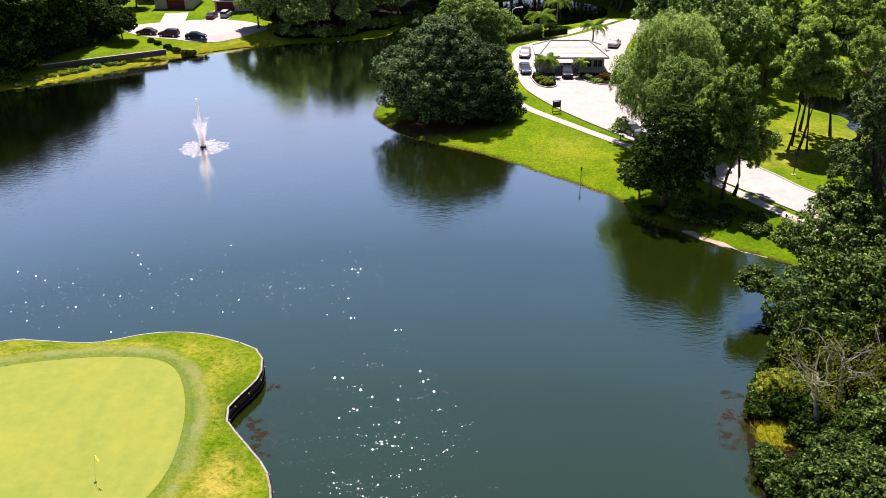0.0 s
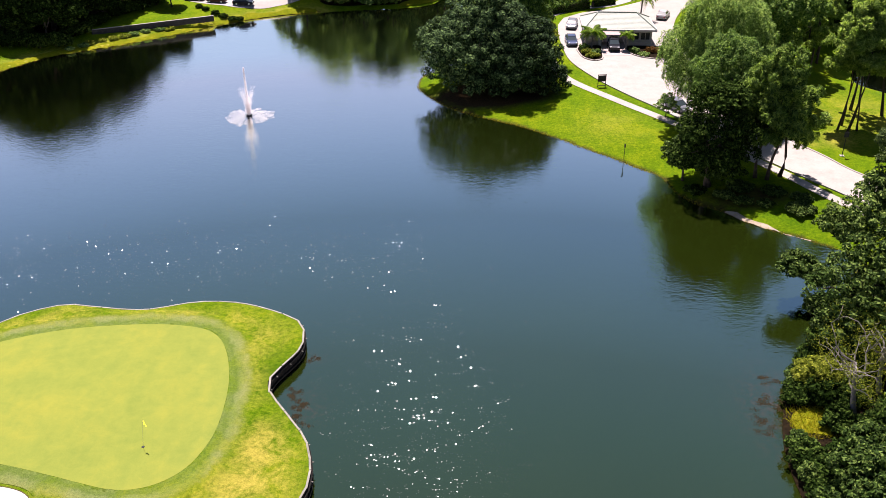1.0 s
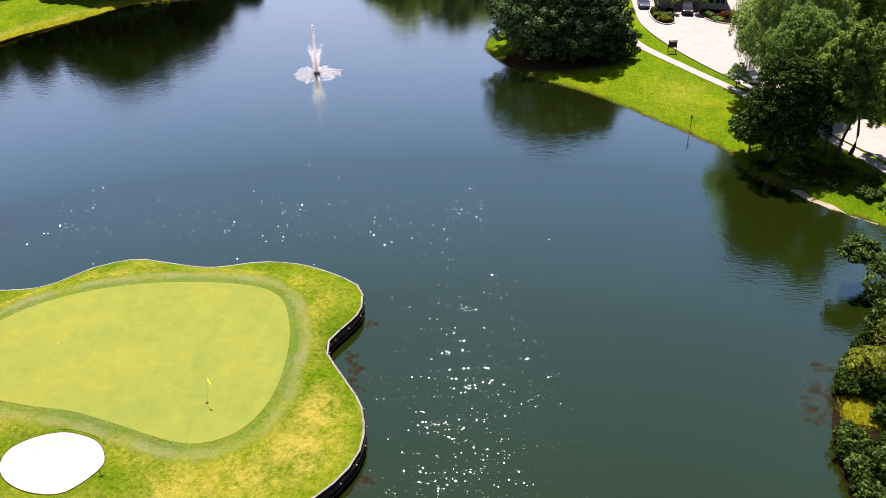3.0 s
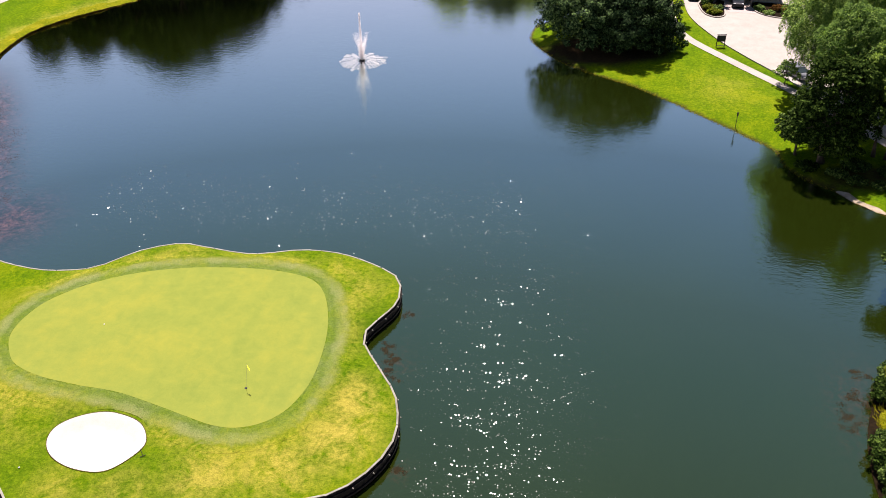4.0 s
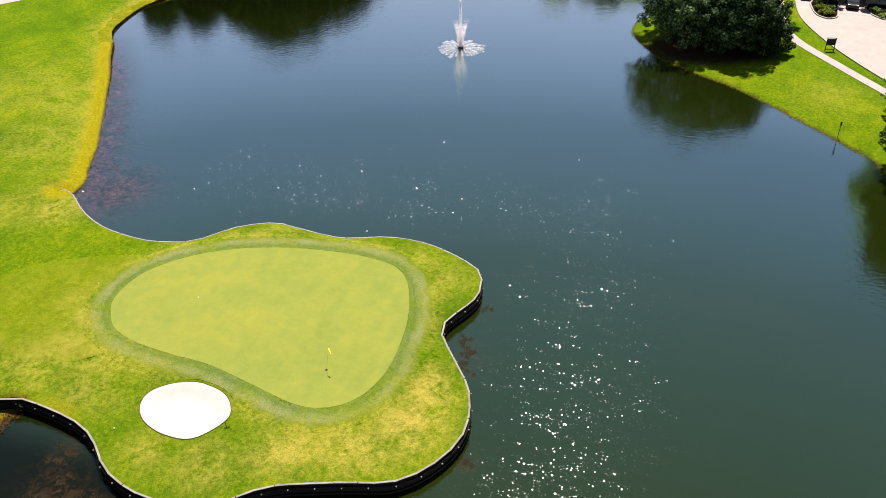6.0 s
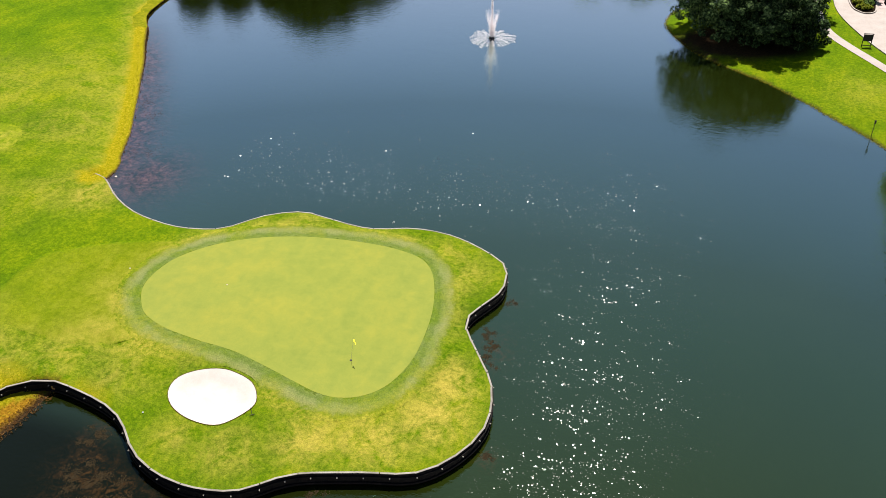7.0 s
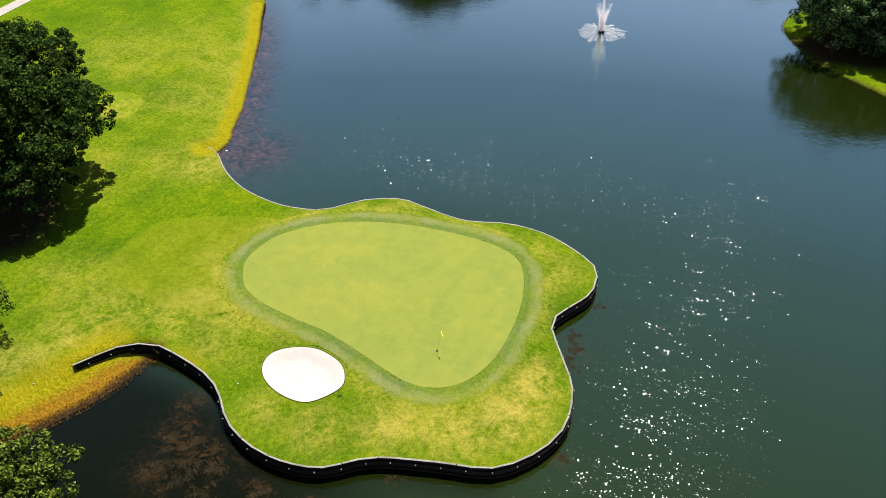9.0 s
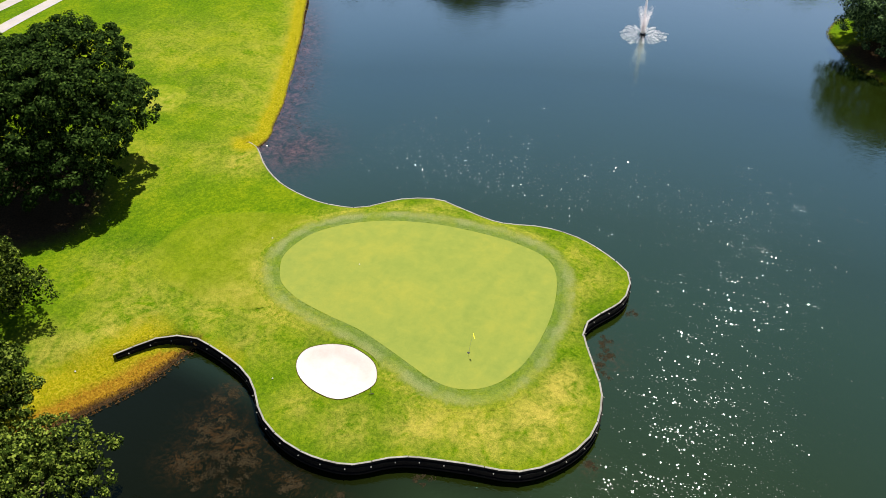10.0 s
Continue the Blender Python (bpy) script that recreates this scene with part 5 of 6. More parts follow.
    row([(64, 88), (66, 98), (62.5, 108), (71, 92), (73, 103), (68, 112), (65, 121), (76, 112), (72, 122), (80, 120), (72, 131), (85, 130), (99, 119), (108, 113), (80, 140),
         (100, 122), (110, 120), (92, 136), (104, 134), (116, 132), (90, 150), (104, 148), (118, 146), (100, 162), (116, 162), (106, 98), (118, 108), (128, 122), (104, 86), (114, 94), (126, 104)],
        (2, 3, 4, 2, 3), "sunlit green tree of the wood beyond the drive", 0.9, 1.2)
    row([(95, 60), (104, 66), (88, 48), (92, 44), (77, 33), (84, 34), (98, 52), (108, 76), (94, 34), (72, 22), (80, 16), (70, 10), (74, 0), (64, -6), (72, -12)], (4, 2, 3), "green tree of the wood beyond the drive", 0.75, 1.0)
    row([(-23, 150), (-43, 152), (-44, 160), (-36, 166), (-27, 166), (-16, 152), (-16, 166), (-28, 172), (-40, 174), (-10, 172), (-52, 160), (-60, 168), (-20, 178)], (0, 1, 2, 3), "dark green tree behind the houses", 0.5, 0.7)


plant_woods()
make_tree(-37.0, 121.5, heap(91, 3.2, 6.2, 1.6, 7), "small dark round tree on the terrace lawn", "leaf_oak", clumps=180, leaves=31, clump_r=0.65, leaf=0.24, trunk_r=0.16, seed=91)
make_tree(-13.5, 133.0, heap(92, 4.2, 8.4, 1.8, 8), "green tree beside the turning circle", "leaf_oak_bright", clumps=220, leaves=31, clump_r=0.72, leaf=0.26, trunk_r=0.2, seed=92)


# ---------------------------------------------------------------- reeds, weed and other stuff
def blades(name, spots, zs, rng, h0, h1, width, mat, label, lean=0.35):
    n = len(spots)
    a = rng.uniform(0, 2 * math.pi, n)
    w = np.stack([np.cos(a), np.sin(a), np.zeros(n)], 1) * width
    h = rng.uniform(h0, h1, (n, 1))
    tip = np.concatenate([rng.normal(0, lean, (n, 2)) * h, h], 1)
    p = np.concatenate([spots, zs[:, None]], 1)
    v = np.stack([p - w, p + w, p + tip * 0.6 + w * 0.8, p + tip], 1).reshape(-1, 3)
    ob = array_mesh(name, v, np.arange(4 * n).reshape(n, 4), M[mat])
    tagged(ob, label, "reeds", kind="stuff")


def along(line, n, rng, lo, hi, first=0.0, last=1.0):
    """Random spots on the land side of a shore, lo to hi metres from it."""
    i = rng.integers(int(first * (len(line) - 1)), max(1, int(last * (len(line) - 1))), n)
    t = line[i + 1] - line[i]
    t = t / np.maximum(np.linalg.norm(t, axis=1)[:, None], 1e-6)
    nrm = np.stack([-t[:, 1], t[:, 0]], 1)
    return line[i] + t * rng.uniform(-0.5, 0.5, (n, 1)) + nrm * rng.uniform(lo, hi, (n, 1))


def side_strip(line, lo, hi):
    t = np.gradient(line, axis=0)
    t /= np.linalg.norm(t, axis=1)[:, None]
    nrm = np.stack([-t[:, 1], t[:, 0]], 1)
    w = hi + 0.35 * np.sin(np.arange(len(line)) * 0.7) + 0.2 * np.sin(np.arange(len(line)) * 1.9)
    return np.concatenate([line + nrm * lo, (line + nrm * w[:, None])[::-1]])


tagged(drape("lake_bank", side_strip(curve(REED_SHORE[56::4], 0.9), 0.05, 1.6), M["bank_far"], 0.03, 0.7), "uncut yellow-green bank grass along the far shore", "bank", kind="structure")

rng = np.random.default_rng(7)
s = along(REED_SHORE, 600, rng, -0.05, 1.2, 0.0, 0.55)
s = s[~inside(s, LAKE) | (distance(s, REED_SHORE) < 0.25)]
blades("reeds", s, np.maximum(land(s), 0.0) - 0.05, rng, 0.08, 0.26, 0.04, "reed", "yellow-green reeds along the lake bank", 1.1)
s = along(REED_SHORE, 500, rng, -0.15, 0.05)
blades("reeds", s, np.full(len(s), -0.03), rng, 0.08, 0.28, 0.04, "reed_brown", "brown dead reeds at the waterline")
s = along(NEAR_SHORE, 9000, rng, -0.35, 1.0, 0.5, 1.0)
blades("reeds", s, np.maximum(land(s), -0.02), rng, 0.05, 0.16, 0.03, "reed_brown", "brown dead reeds on the inlet bank", 0.9)
s = along(NEAR_SHORE, 2500, rng, 1.2, 4.0, 0.5, 1.0)
blades("reeds", s, land(s) - 0.03, rng, 0.08, 0.25, 0.03, "reed", "yellow grass on the inlet bank", 0.6)
s = along(LAWN_SHORE, 4500, rng, -0.1, 0.4, 0.0, 0.62)
blades("reeds", s, np.maximum(land(s), 0.0) - 0.04, rng, 0.05, 0.14, 0.025, "reed", "fringe of uncut grass along the lawn bank")
s = along(LAWN_SHORE, 1000, rng, -0.15, 0.05, 0.0, 0.75)
blades("reeds", s, np.full(len(s), -0.02), rng, 0.04, 0.14, 0.04, "reed_brown", "brown stems along the waterline")


def weed(centres, n, seed, label, mat="weed", loose=0.08):
    """Ragged rafts of drowned weed just at the surface."""
    r = np.random.default_rng(seed)
    pts = []
    for x, y, rad, k in centres:
        c = np.array((x, y)) + r.normal(0, rad * 0.55, (max(6, int(rad * 9 * (1 if loose < 0.1 else 2.5))), 2))
        i = r.integers(0, len(c), int(n * k))
        pts.append(c[i] + r.normal(0, rad * loose + 0.09, (len(i), 2)))
    p = np.concatenate(pts)
    p = p[inside(p, LAKE)]
    z = r.uniform(0.004, 0.02, (len(p), 1))
    v, f = leaf_quads(r, np.concatenate([p, z], 1), np.tile(np.array((0.0, 0.0, 1.0)), (len(p), 1)), 0.07, 0.35, 0.06)
    v[:, 2] = np.clip(v[:, 2], 0.003, 0.03)
    tagged(array_mesh("water_weed", v, f, M[mat]), label, "water weed", kind="stuff")


weed([(-15.2, -12.8, 0.9, 0.5), (-13.8, -15.8, 1.5, 1.0), (-10.8, -16.4, 1.6, 0.9), (-13.2, -19.4, 1.6, 0.9), (-5.6, -17.0, 0.9, 0.5), (-9.0, -19.4, 1.0, 0.3), (-1.8, -16.6, 0.8, 0.3)], 900, 21, "brown drowned weed in the inlet")
spots = np.concatenate([along(REED_SHORE, 34, rng, -3.2, -0.3, 0.03, 0.17), along(REED_SHORE, 26, rng, -1.8, -0.2, 0.12, 0.27), np.array([(-34.4, 19.2), (-33.2, 17.6), (-35.2, 20.6), (-35.6, 25.4), (-36.4, 26.2), (-36.0, 24.2)])])
weed([(x, y, 0.35 + 0.5 * ((k * 7) % 5) / 4, 0.2 + 0.25 * ((k * 3) % 4) / 3) for k, (x, y) in enumerate(spots.tolist())], 60, 22, "purple-brown drowned weed along the bank", "weed_purple", 0.55)
weed([(9.6, 6.6, 0.9, 1.0), (9.0, 8.5, 0.7, 0.6), (10.2, 4.8, 0.6, 0.4), (9.6, 12.8, 0.4, 0.3), (12.9, -4.8, 0.4, 0.4), (2.6, -12.0, 0.5, 0.4)], 500, 23, "brown drowned weed beside the bulkhead")
weed([(46.0, 9.0, 1.2, 1.0), (44.8, 6.5, 1.2, 0.8), (46.5, 12.0, 0.8, 0.5)], 500, 24, "brown drowned weed by the thicket")

# near-black sheets: the shade below thicket, shore trees and wood is their colour
THICKET_FLOOR = curve([(46.7, 8.0), (49.2, 13.0), (53.4, 19.8), (57.9, 26.4), (60.8, 30.5), (66.0, 30.0), (72.0, 18.0), (72.0, -8.0), (60.0, -16.0), (46.6, -14.0), (45.7, -5.0), (45.4, 2.0)], 1.0, True)
tagged(drape("leaf_litter", THICKET_FLOOR, M["mulch"], 0.07, 1.0), "leaf litter with shade in its colour under the bank thicket", "leaf litter", kind="structure")
SUNNY = curve([(47.2, 7.4), (48.6, 7.9), (49.9, 7.2), (50.6, 5.8), (49.4, 4.6), (48.0, 4.9), (46.9, 5.4)], 0.5, True)
tagged(drape("lake_bank", SUNNY, M["bank_far"], 0.10, 0.4), "small patch of sunlit yellow grass at the foot of the thicket", "bank", kind="structure")
s = rng.uniform((46.6, 4.2), (51.0, 8.2), (1500, 2))
s = s[~inside(s, LAKE)]
blades("reeds", s, land(s) + 0.05, rng, 0.15, 0.4, 0.03, "reed", "tufts of yellow grass at the foot of the thicket", 0.7)
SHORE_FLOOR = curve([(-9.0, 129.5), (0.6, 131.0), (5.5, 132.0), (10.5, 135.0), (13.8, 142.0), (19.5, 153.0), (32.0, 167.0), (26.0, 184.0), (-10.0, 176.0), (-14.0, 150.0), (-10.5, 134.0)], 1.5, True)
tagged(drape("leaf_litter", SHORE_FLOOR, M["mulch"], 0.07, 2.0), "leaf litter with shade in its colour under the far shore trees", "leaf litter", kind="structure")
GAP = curve([(5.4, 131.0), (8.4, 132.0), (11.0, 133.8), (12.6, 136.2), (11.8, 137.4), (9.4, 135.6), (6.4, 133.4)], 0.7, True)
tagged(drape("lake_bank", GAP, M["bank_far"], 0.10, 0.6), "sunlit grass in a gap of the far shore trees", "bank", kind="structure")
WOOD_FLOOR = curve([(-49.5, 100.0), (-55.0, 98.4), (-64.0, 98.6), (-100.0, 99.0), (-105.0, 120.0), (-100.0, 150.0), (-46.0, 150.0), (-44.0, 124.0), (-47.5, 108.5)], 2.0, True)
tagged(drape("leaf_litter", WOOD_FLOOR, M["mulch"], 0.07, 2.0), "leaf litter with shade in its colour under the lakeside wood", "leaf litter", kind="structure")
K1 = int(np.argmin(((LAWN_SHORE - np.array((49.8, 42.1))) ** 2).sum(1)))
K2 = int(np.argmin(((LAWN_SHORE - np.array((59.6, 33.9))) ** 2).sum(1)))
BEACH = side_strip(curve(LAWN_SHORE[K1:K2:3], 1.1), 0.02, 0.34)
tagged(drape("beach", BEACH, M["beach"], 0.05, 0.4), "narrow strip of pale sand at the waterline", "sand", kind="structure")


def wavelet_field(r, n, far):
    """Centres, slopes and sizes of steep wavelets: short crests of several facets each."""
    if far:
        # the breeze ruffles a band of water off the far side of the green
        a = r.uniform(0, 1, n)
        c = np.stack([-27 + 46 * a, 26.5 + 5 * a + r.normal(0, 4.2, n)], 1)
        sx, sy = r.normal(-0.16, 0.12, n), r.normal(0.22, 0.09, n)
        k, run, L0, L1 = 1, 0.5, 0.036, 0.056
    else:
        c = np.stack([r.normal(19.3, 6.0, n), r.uniform(-40, 42, n)], 1)
        sx, sy = r.normal(0, 1, n) * np.where(r.uniform(0, 1, n) < 0.8, 0.013, 0.03), r.normal(0.13, 0.075, n)
        k, run, L0, L1 = 4, 0.5, 0.031, 0.057
    i = np.repeat(np.arange(n), k)
    m = len(i)
    lean = r.normal(0, 0.3, n)[i]
    s = r.normal(0, run, m)
    p = c[i] + np.stack([s * np.cos(lean), s * np.sin(lean) + r.normal(0, 0.07, m)], 1)
    return p, sx[i] + r.normal(0, 0.016, m), sy[i] + r.normal(0, 0.022, m), lean + r.normal(0, 0.2, m), r.uniform(L0, L1, m)


def wavelets(n, seed, far, label):
    r = np.random.default_rng(seed)
    p, sx, sy, a, L = wavelet_field(r, n, far)
    keep = inside(p, LAKE) & (distance(p, WALL) > 0.9)
    p, sx, sy, a, L = p[keep], sx[keep], sy[keep], a[keep], L[keep]
    m = len(p)
    W = L * r.uniform(0.5, 0.8, m)
    u, w = np.stack([np.cos(a), np.sin(a)], 1) * L[:, None], np.stack([-np.sin(a), np.cos(a)], 1) * W[:, None]
    # six-sided facets, rounded like the crest of a wavelet
    q = np.stack([-u, -u * 0.5 - w, u * 0.5 - w, u, u * 0.5 + w, -u * 0.5 + w], 1)
    z = 0.012 + q[:, :, 0] * sx[:, None] + q[:, :, 1] * sy[:, None]
    v = np.concatenate([p[:, None, :] + q, z[:, :, None]], 2).reshape(-1, 3)
    tagged(array_mesh("wavelets", v, np.arange(6 * m).reshape(m, 6), M["ripple" if far else "wavelet"]), label, "ripples", kind="stuff")


wavelets(5000, 77, False, "small wind wavelets that glint in the sun")
wavelets(11000, 78, True, "tiny ripples that sparkle off the far side of the green")


# ---------------------------------------------------------------- fountain
def make_fountain(x, y):
    f = tagged(base("fountain", x, y, 0), "floating lake fountain throwing a white jet", "fountain")
    bm = bmesh.new()
    add_tube(bm, [(0, 0, -0.1), (0, 0, 0.12), (0, 0, 0.2), (0, 0, 0.24)], [0.40, 0.43, 0.36, 0.2], 16)
    part("float", bm, M["black"], f, "black float ring", True)
    for k in range(3):
        a = 2 * math.pi * k / 3 + 0.4
        bm = bmesh.new()
        bmesh.ops.create_uvsphere(bm, u_segments=10, v_segments=6, radius=0.09)
        ob = part("lamp", bm, M["black"], f, smooth=True)
        ob.location = (0.32 * math.cos(a), 0.32 * math.sin(a), 0.24)
    part("nozzle", tube([(0, 0, 0.2), (0, 0, 0.45), (0, 0, 0.6)], [0.12, 0.1, 0.05], 10), M["steel"], f)
    r = np.random.default_rng(9)

    def drops(name, p, size, label):
        v, q = leaf_quads(r, p, r.normal(0, 1, p.shape), size, 0.7, 1.0)
        tagged(array_mesh(name, v, q, M["spray"], f), label, kind="stuff")
    # tall core
    n = 11000
    t = r.uniform(0, 1, n) ** 1.15
    w = 0.10 + 0.34 * (1 - t) ** 2
    drops("jet", np.stack([r.normal(0, 1, n) * w * 0.5 - 0.1 * t, r.normal(0, 1, n) * w * 0.5, 0.4 + 6.6 * t], 1), 0.021, "tall thin white water jet")
    # flared jets round it
    pts = []
    for k in range(11):
        a = 2 * math.pi * k / 11 + 0.2
        m = 1300
        top = r.uniform(2.6, 4.0)
        u = r.uniform(0, 1, m) ** 1.3
        rad = 0.12 + 0.75 * u ** 1.3 + r.normal(0, 0.05 + 0.06 * u, m)
        pts.append(np.stack([rad * math.cos(a) + r.normal(0, 0.05 + 0.1 * u, m), rad * math.sin(a) + r.normal(0, 0.05 + 0.1 * u, m), 0.4 + top * u + r.normal(0, 0.08, m)], 1))
    drops("spray", np.concatenate(pts), 0.019, "flared ring of white spray")
    # low arcs that strike the water in a star
    pts = []
    for k in range(34):
        a = 2 * math.pi * k / 34 + r.uniform(-0.08, 0.08)
        L = r.uniform(2.5, 3.8)
        m = r.integers(200, 420)
        t = r.uniform(0.1, 1, m) ** 0.6
        z = np.maximum(0.03, 1.6 * t * (1 - t) * 0.55 + r.normal(0, 0.05, m))
        s = r.normal(0, 0.025 + 0.075 * t * t, m)
        pts.append(np.stack([L * t * math.cos(a) - s * math.sin(a), L * t * math.sin(a) + s * math.cos(a), z], 1))
    drops("spray", np.concatenate(pts), 0.019, "low star of white spray on the water")


make_fountain(-9.4, 68.8)


# ---------------------------------------------------------------- flag, rake, sign, posts
def make_flag(x, y):
    z = height(x, y) + 0.085
    f = tagged(base("golf_flag", x, y, z), "leaning flagstick with a small yellow flag in its hole", "flag")
    part("stick", tube([(0, 0, -0.1), (0.13, 0.10, 1.1), (0.27, 0.20, 2.25)], [0.010, 0.008, 0.007], 8), M["white"], f, "thin white stick")
    bm = bmesh.new()
    for k in range(9):
        u = k / 8
        d = 0.05 * math.sin(u * 6)
        for s in (0, 1):
            bm.verts.new((0.265 + 0.24 * u, 0.20 + d - 0.10 * u, 2.2 - 0.34 * s - 0.24 * u + 0.12 * s * u))
    bm.verts.ensure_lookup_table()
    for k in range(8):
        bm.faces.new((bm.verts[2 * k], bm.verts[2 * k + 2], bm.verts[2 * k + 3], bm.verts[2 * k + 1]))
    bmesh.ops.solidify(bm, geom=bm.faces[:], thickness=0.012)
    part("flag", bm, M["flag"], f, "small yellow cloth flag", True)
    bm = bmesh.new()
    add_tube(bm, [(0, 0, -0.16), (0, 0, 0.004)], [0.11, 0.11], 14)
    part("cup", bm, M["black"], f, "dark hole cup")


make_flag(0.0, 0.0)


def make_rake(x, y, turn):
    z = height(x, y)
    r = tagged(base("bunker_rake", x, y, z + 0.05, turn), "dark bunker rake lying on the grass", "rake")
    part("handle", tube([(0, 0, 0.03), (0.8, 0, 0.03)], [0.013, 0.013], 6), M["black"], r)
    bm = box(-0.02, -0.2, 0.0, 0.01, 0.2, 0.03)
    for k in range(9):
        add_box(bm, -0.01, -0.19 + 0.047 * k - 0.005, -0.05, 0.0, -0.19 + 0.047 * k + 0.005, 0.0)
    part("head", bm, M["black"], r)


make_rake(-4.55, -7.75, 130)


def make_sign(x, y, turn):
    s = tagged(base("notice_board", x, y, height(x, y), turn), "dark notice board on two posts beside the footpath", "sign")
    for k in (-0.72, 0.72):
        part("post", box(k - 0.06, -0.06, -0.2, k + 0.06, 0.06, 2.3, 0.012), M["charcoal"], s)
    part("board", box(-0.66, -0.035, 1.05, 0.66, 0.035, 2.2, 0.01), M["charcoal"], s)
    part("rail", box(-0.66, -0.04, 0.22, 0.66, 0.04, 0.34, 0.01), M["charcoal"], s)
    part("top_rail", box(-0.82, -0.09, 2.3, 0.82, 0.09, 2.38, 0.015), M["charcoal"], s)
    return s


make_sign(40.3, 80.6, 12).scale = (0.8, 0.8, 0.8)


def make_gauge(x, y):
    g = tagged(base("depth_post", x, y, -0.4), "thin dark marker post standing at the water's edge", "post")
    part("post", tube([(0, 0, 0), (0, 0, 2.5)], [0.035, 0.03], 8), M["charcoal"], g)
    part("box", box(-0.09, -0.07, 2.1, 0.09, 0.07, 2.55, 0.02), M["charcoal"], g, "small dark box")


make_gauge(40.6, 56.1)


def make_pole_sign(x, y):
    g = tagged(base("road_sign", x, y, height(x, y) - 0.1), "thin dark road sign post on the grass verge", "sign")
    part("post", tube([(0, 0, 0), (0, 0, 3.2)], [0.05, 0.045], 8), M["charcoal"], g)
    part("plate", box(-0.28, -0.02, 2.5, 0.28, 0.02, 3.15, 0.008), M["charcoal"], g)
    part("footing", box(-0.25, -0.25, 0.0, 0.25, 0.25, 0.16, 0.02), M["concrete"], g)


make_pole_sign(66.9, 56.1)


def make_street_lamp(x, y, turn):
    g = tagged(base("street_lamp", x, y, height(x, y) - 0.1, turn), "tall pale street lamp with a curved arm", "street lamp")
    part("pole", tube([(0, 0, 0), (0, 0, 5.6), (0.1, 0, 6.2), (0.7, 0, 6.5), (1.5, 0, 6.55)], [0.1, 0.07, 0.06, 0.05, 0.045], 8), M["steel"], g, smooth=True)
    part("head", box(1.3, -0.16, 6.45, 2.2, 0.16, 6.62, 0.05), M["white"], g, "pale lamp head")


make_street_lamp(36.6, 124.5, 20)


# ---------------------------------------------------------------- terrace wall
def make_terrace_wall():
    w = tagged(base("terrace_wall", 0, 0, 0), "low dark block wall with pale coping along the terrace", "retaining wall")
    u = (TERRACE_B - TERRACE_A) / np.linalg.norm(TERRACE_B - TERRACE_A)
    ang = math.degrees(math.atan2(u[1], u[0]))
    L = float(np.linalg.norm(TERRACE_B - TERRACE_A))
    n = int(L / 0.9)
    blk = box(-0.44, -0.14, 0.0, 0.44, 0.14, 0.32, 0.015)
    first = part("block", blk, M["stone"], w)
    cop = part("coping", box(-0.445, -0.17, 0.0, 0.445, 0.17, 0.07, 0.02), M["concrete"], w)
    used = {"block": False, "coping": False}
    for k in range(n):
        for c in range(4):
            p = TERRACE_A + u * (0.45 + 0.9 * k + 0.02 * (c % 2))
            if c < 3:
                ob = first if not used["block"] else new("block", first.data)
                used["block"] = True
                zz = 0.85 + 0.335 * c
            else:
                p = TERRACE_A + u * (0.45 + 0.9 * k)
                ob = cop if not used["coping"] else new("coping", cop.data)
                used["coping"] = True
                zz = 0.85 + 0.335 * 3
            ob.parent = w
            ob.matrix_basis = pose(p[0], p[1], zz, 0, 0, ang)


make_terrace_wall()


# ---------------------------------------------------------------- hedges and palms
def shrub(x, y, rx, ry, h, mat, label, seed, name="shrub", turn=0.0, leaf=0.1, n=26):
    r = np.random.default_rng(seed)
    e = tagged(base(name, x, y, height(x, y), turn), label, "shrub")
    lobes = [(0, 0, h * 0.45, rx * 0.8, ry * 0.8, h * 0.5)]
    k = max(4, int(max(rx, ry) * 2))
    for i in range(k):
        a = 2 * math.pi * i / k
        lobes.append((rx * 0.55 * math.cos(a), ry * 0.55 * math.sin(a), h * 0.45, max(0.3, rx * 0.42), max(0.3, ry * 0.42), h * 0.42))
    v, f, _ = crown_mesh(r, lobes, int(n * max(1, rx * ry)), 40, 0.32, leaf, 0.6, 0.6, 0.2, 0.5)
    v[:, 2] = np.maximum(v[:, 2], 0.02)
    array_mesh("foliage", v, f, M[mat], e)
    part("stem", tube([(0, 0, -0.05), (0, 0, h * 0.6)], [0.07, 0.03], 6), M["bark"], e)
    return e


def frond_mesh(length, droop, seed):
    r = random.Random(seed)
    bm = bmesh.new()
    pts = []
    for k in range(9):
        u = k / 8
        pts.append(Vector((length * (u - 0.12 * u * u * droop), 0, length * (0.55 * u - droop * u * u))))
    add_tube(bm, [tuple(p) for p in pts], [0.035 * (1 - 0.85 * k / 8) for k in range(9)], 4)
    for k in range(44):
        u = 0.12 + 0.86 * (k // 2) / 22
        i = min(7, int(u * 8))
        p = pts[i].lerp(pts[i + 1], u * 8 - i)
        side = 1 if k % 2 else -1
        L = length * 0.30 * math.sin(math.pi * (0.15 + 0.8 * u)) + 0.1
        d = Vector((0.55, side * 0.8, -0.35 + r.uniform(-0.1, 0.1))).normalized()
        w = Vector((0.05, 0, 0.02))
        vs = [bm.verts.new(p - w), bm.verts.new(p + w), bm.verts.new(p + d * L * 0.6 + w), bm.verts.new(p + d * L + Vector((0, 0, -0.12 * L)))]
        bm.faces.new(vs)
    return bm


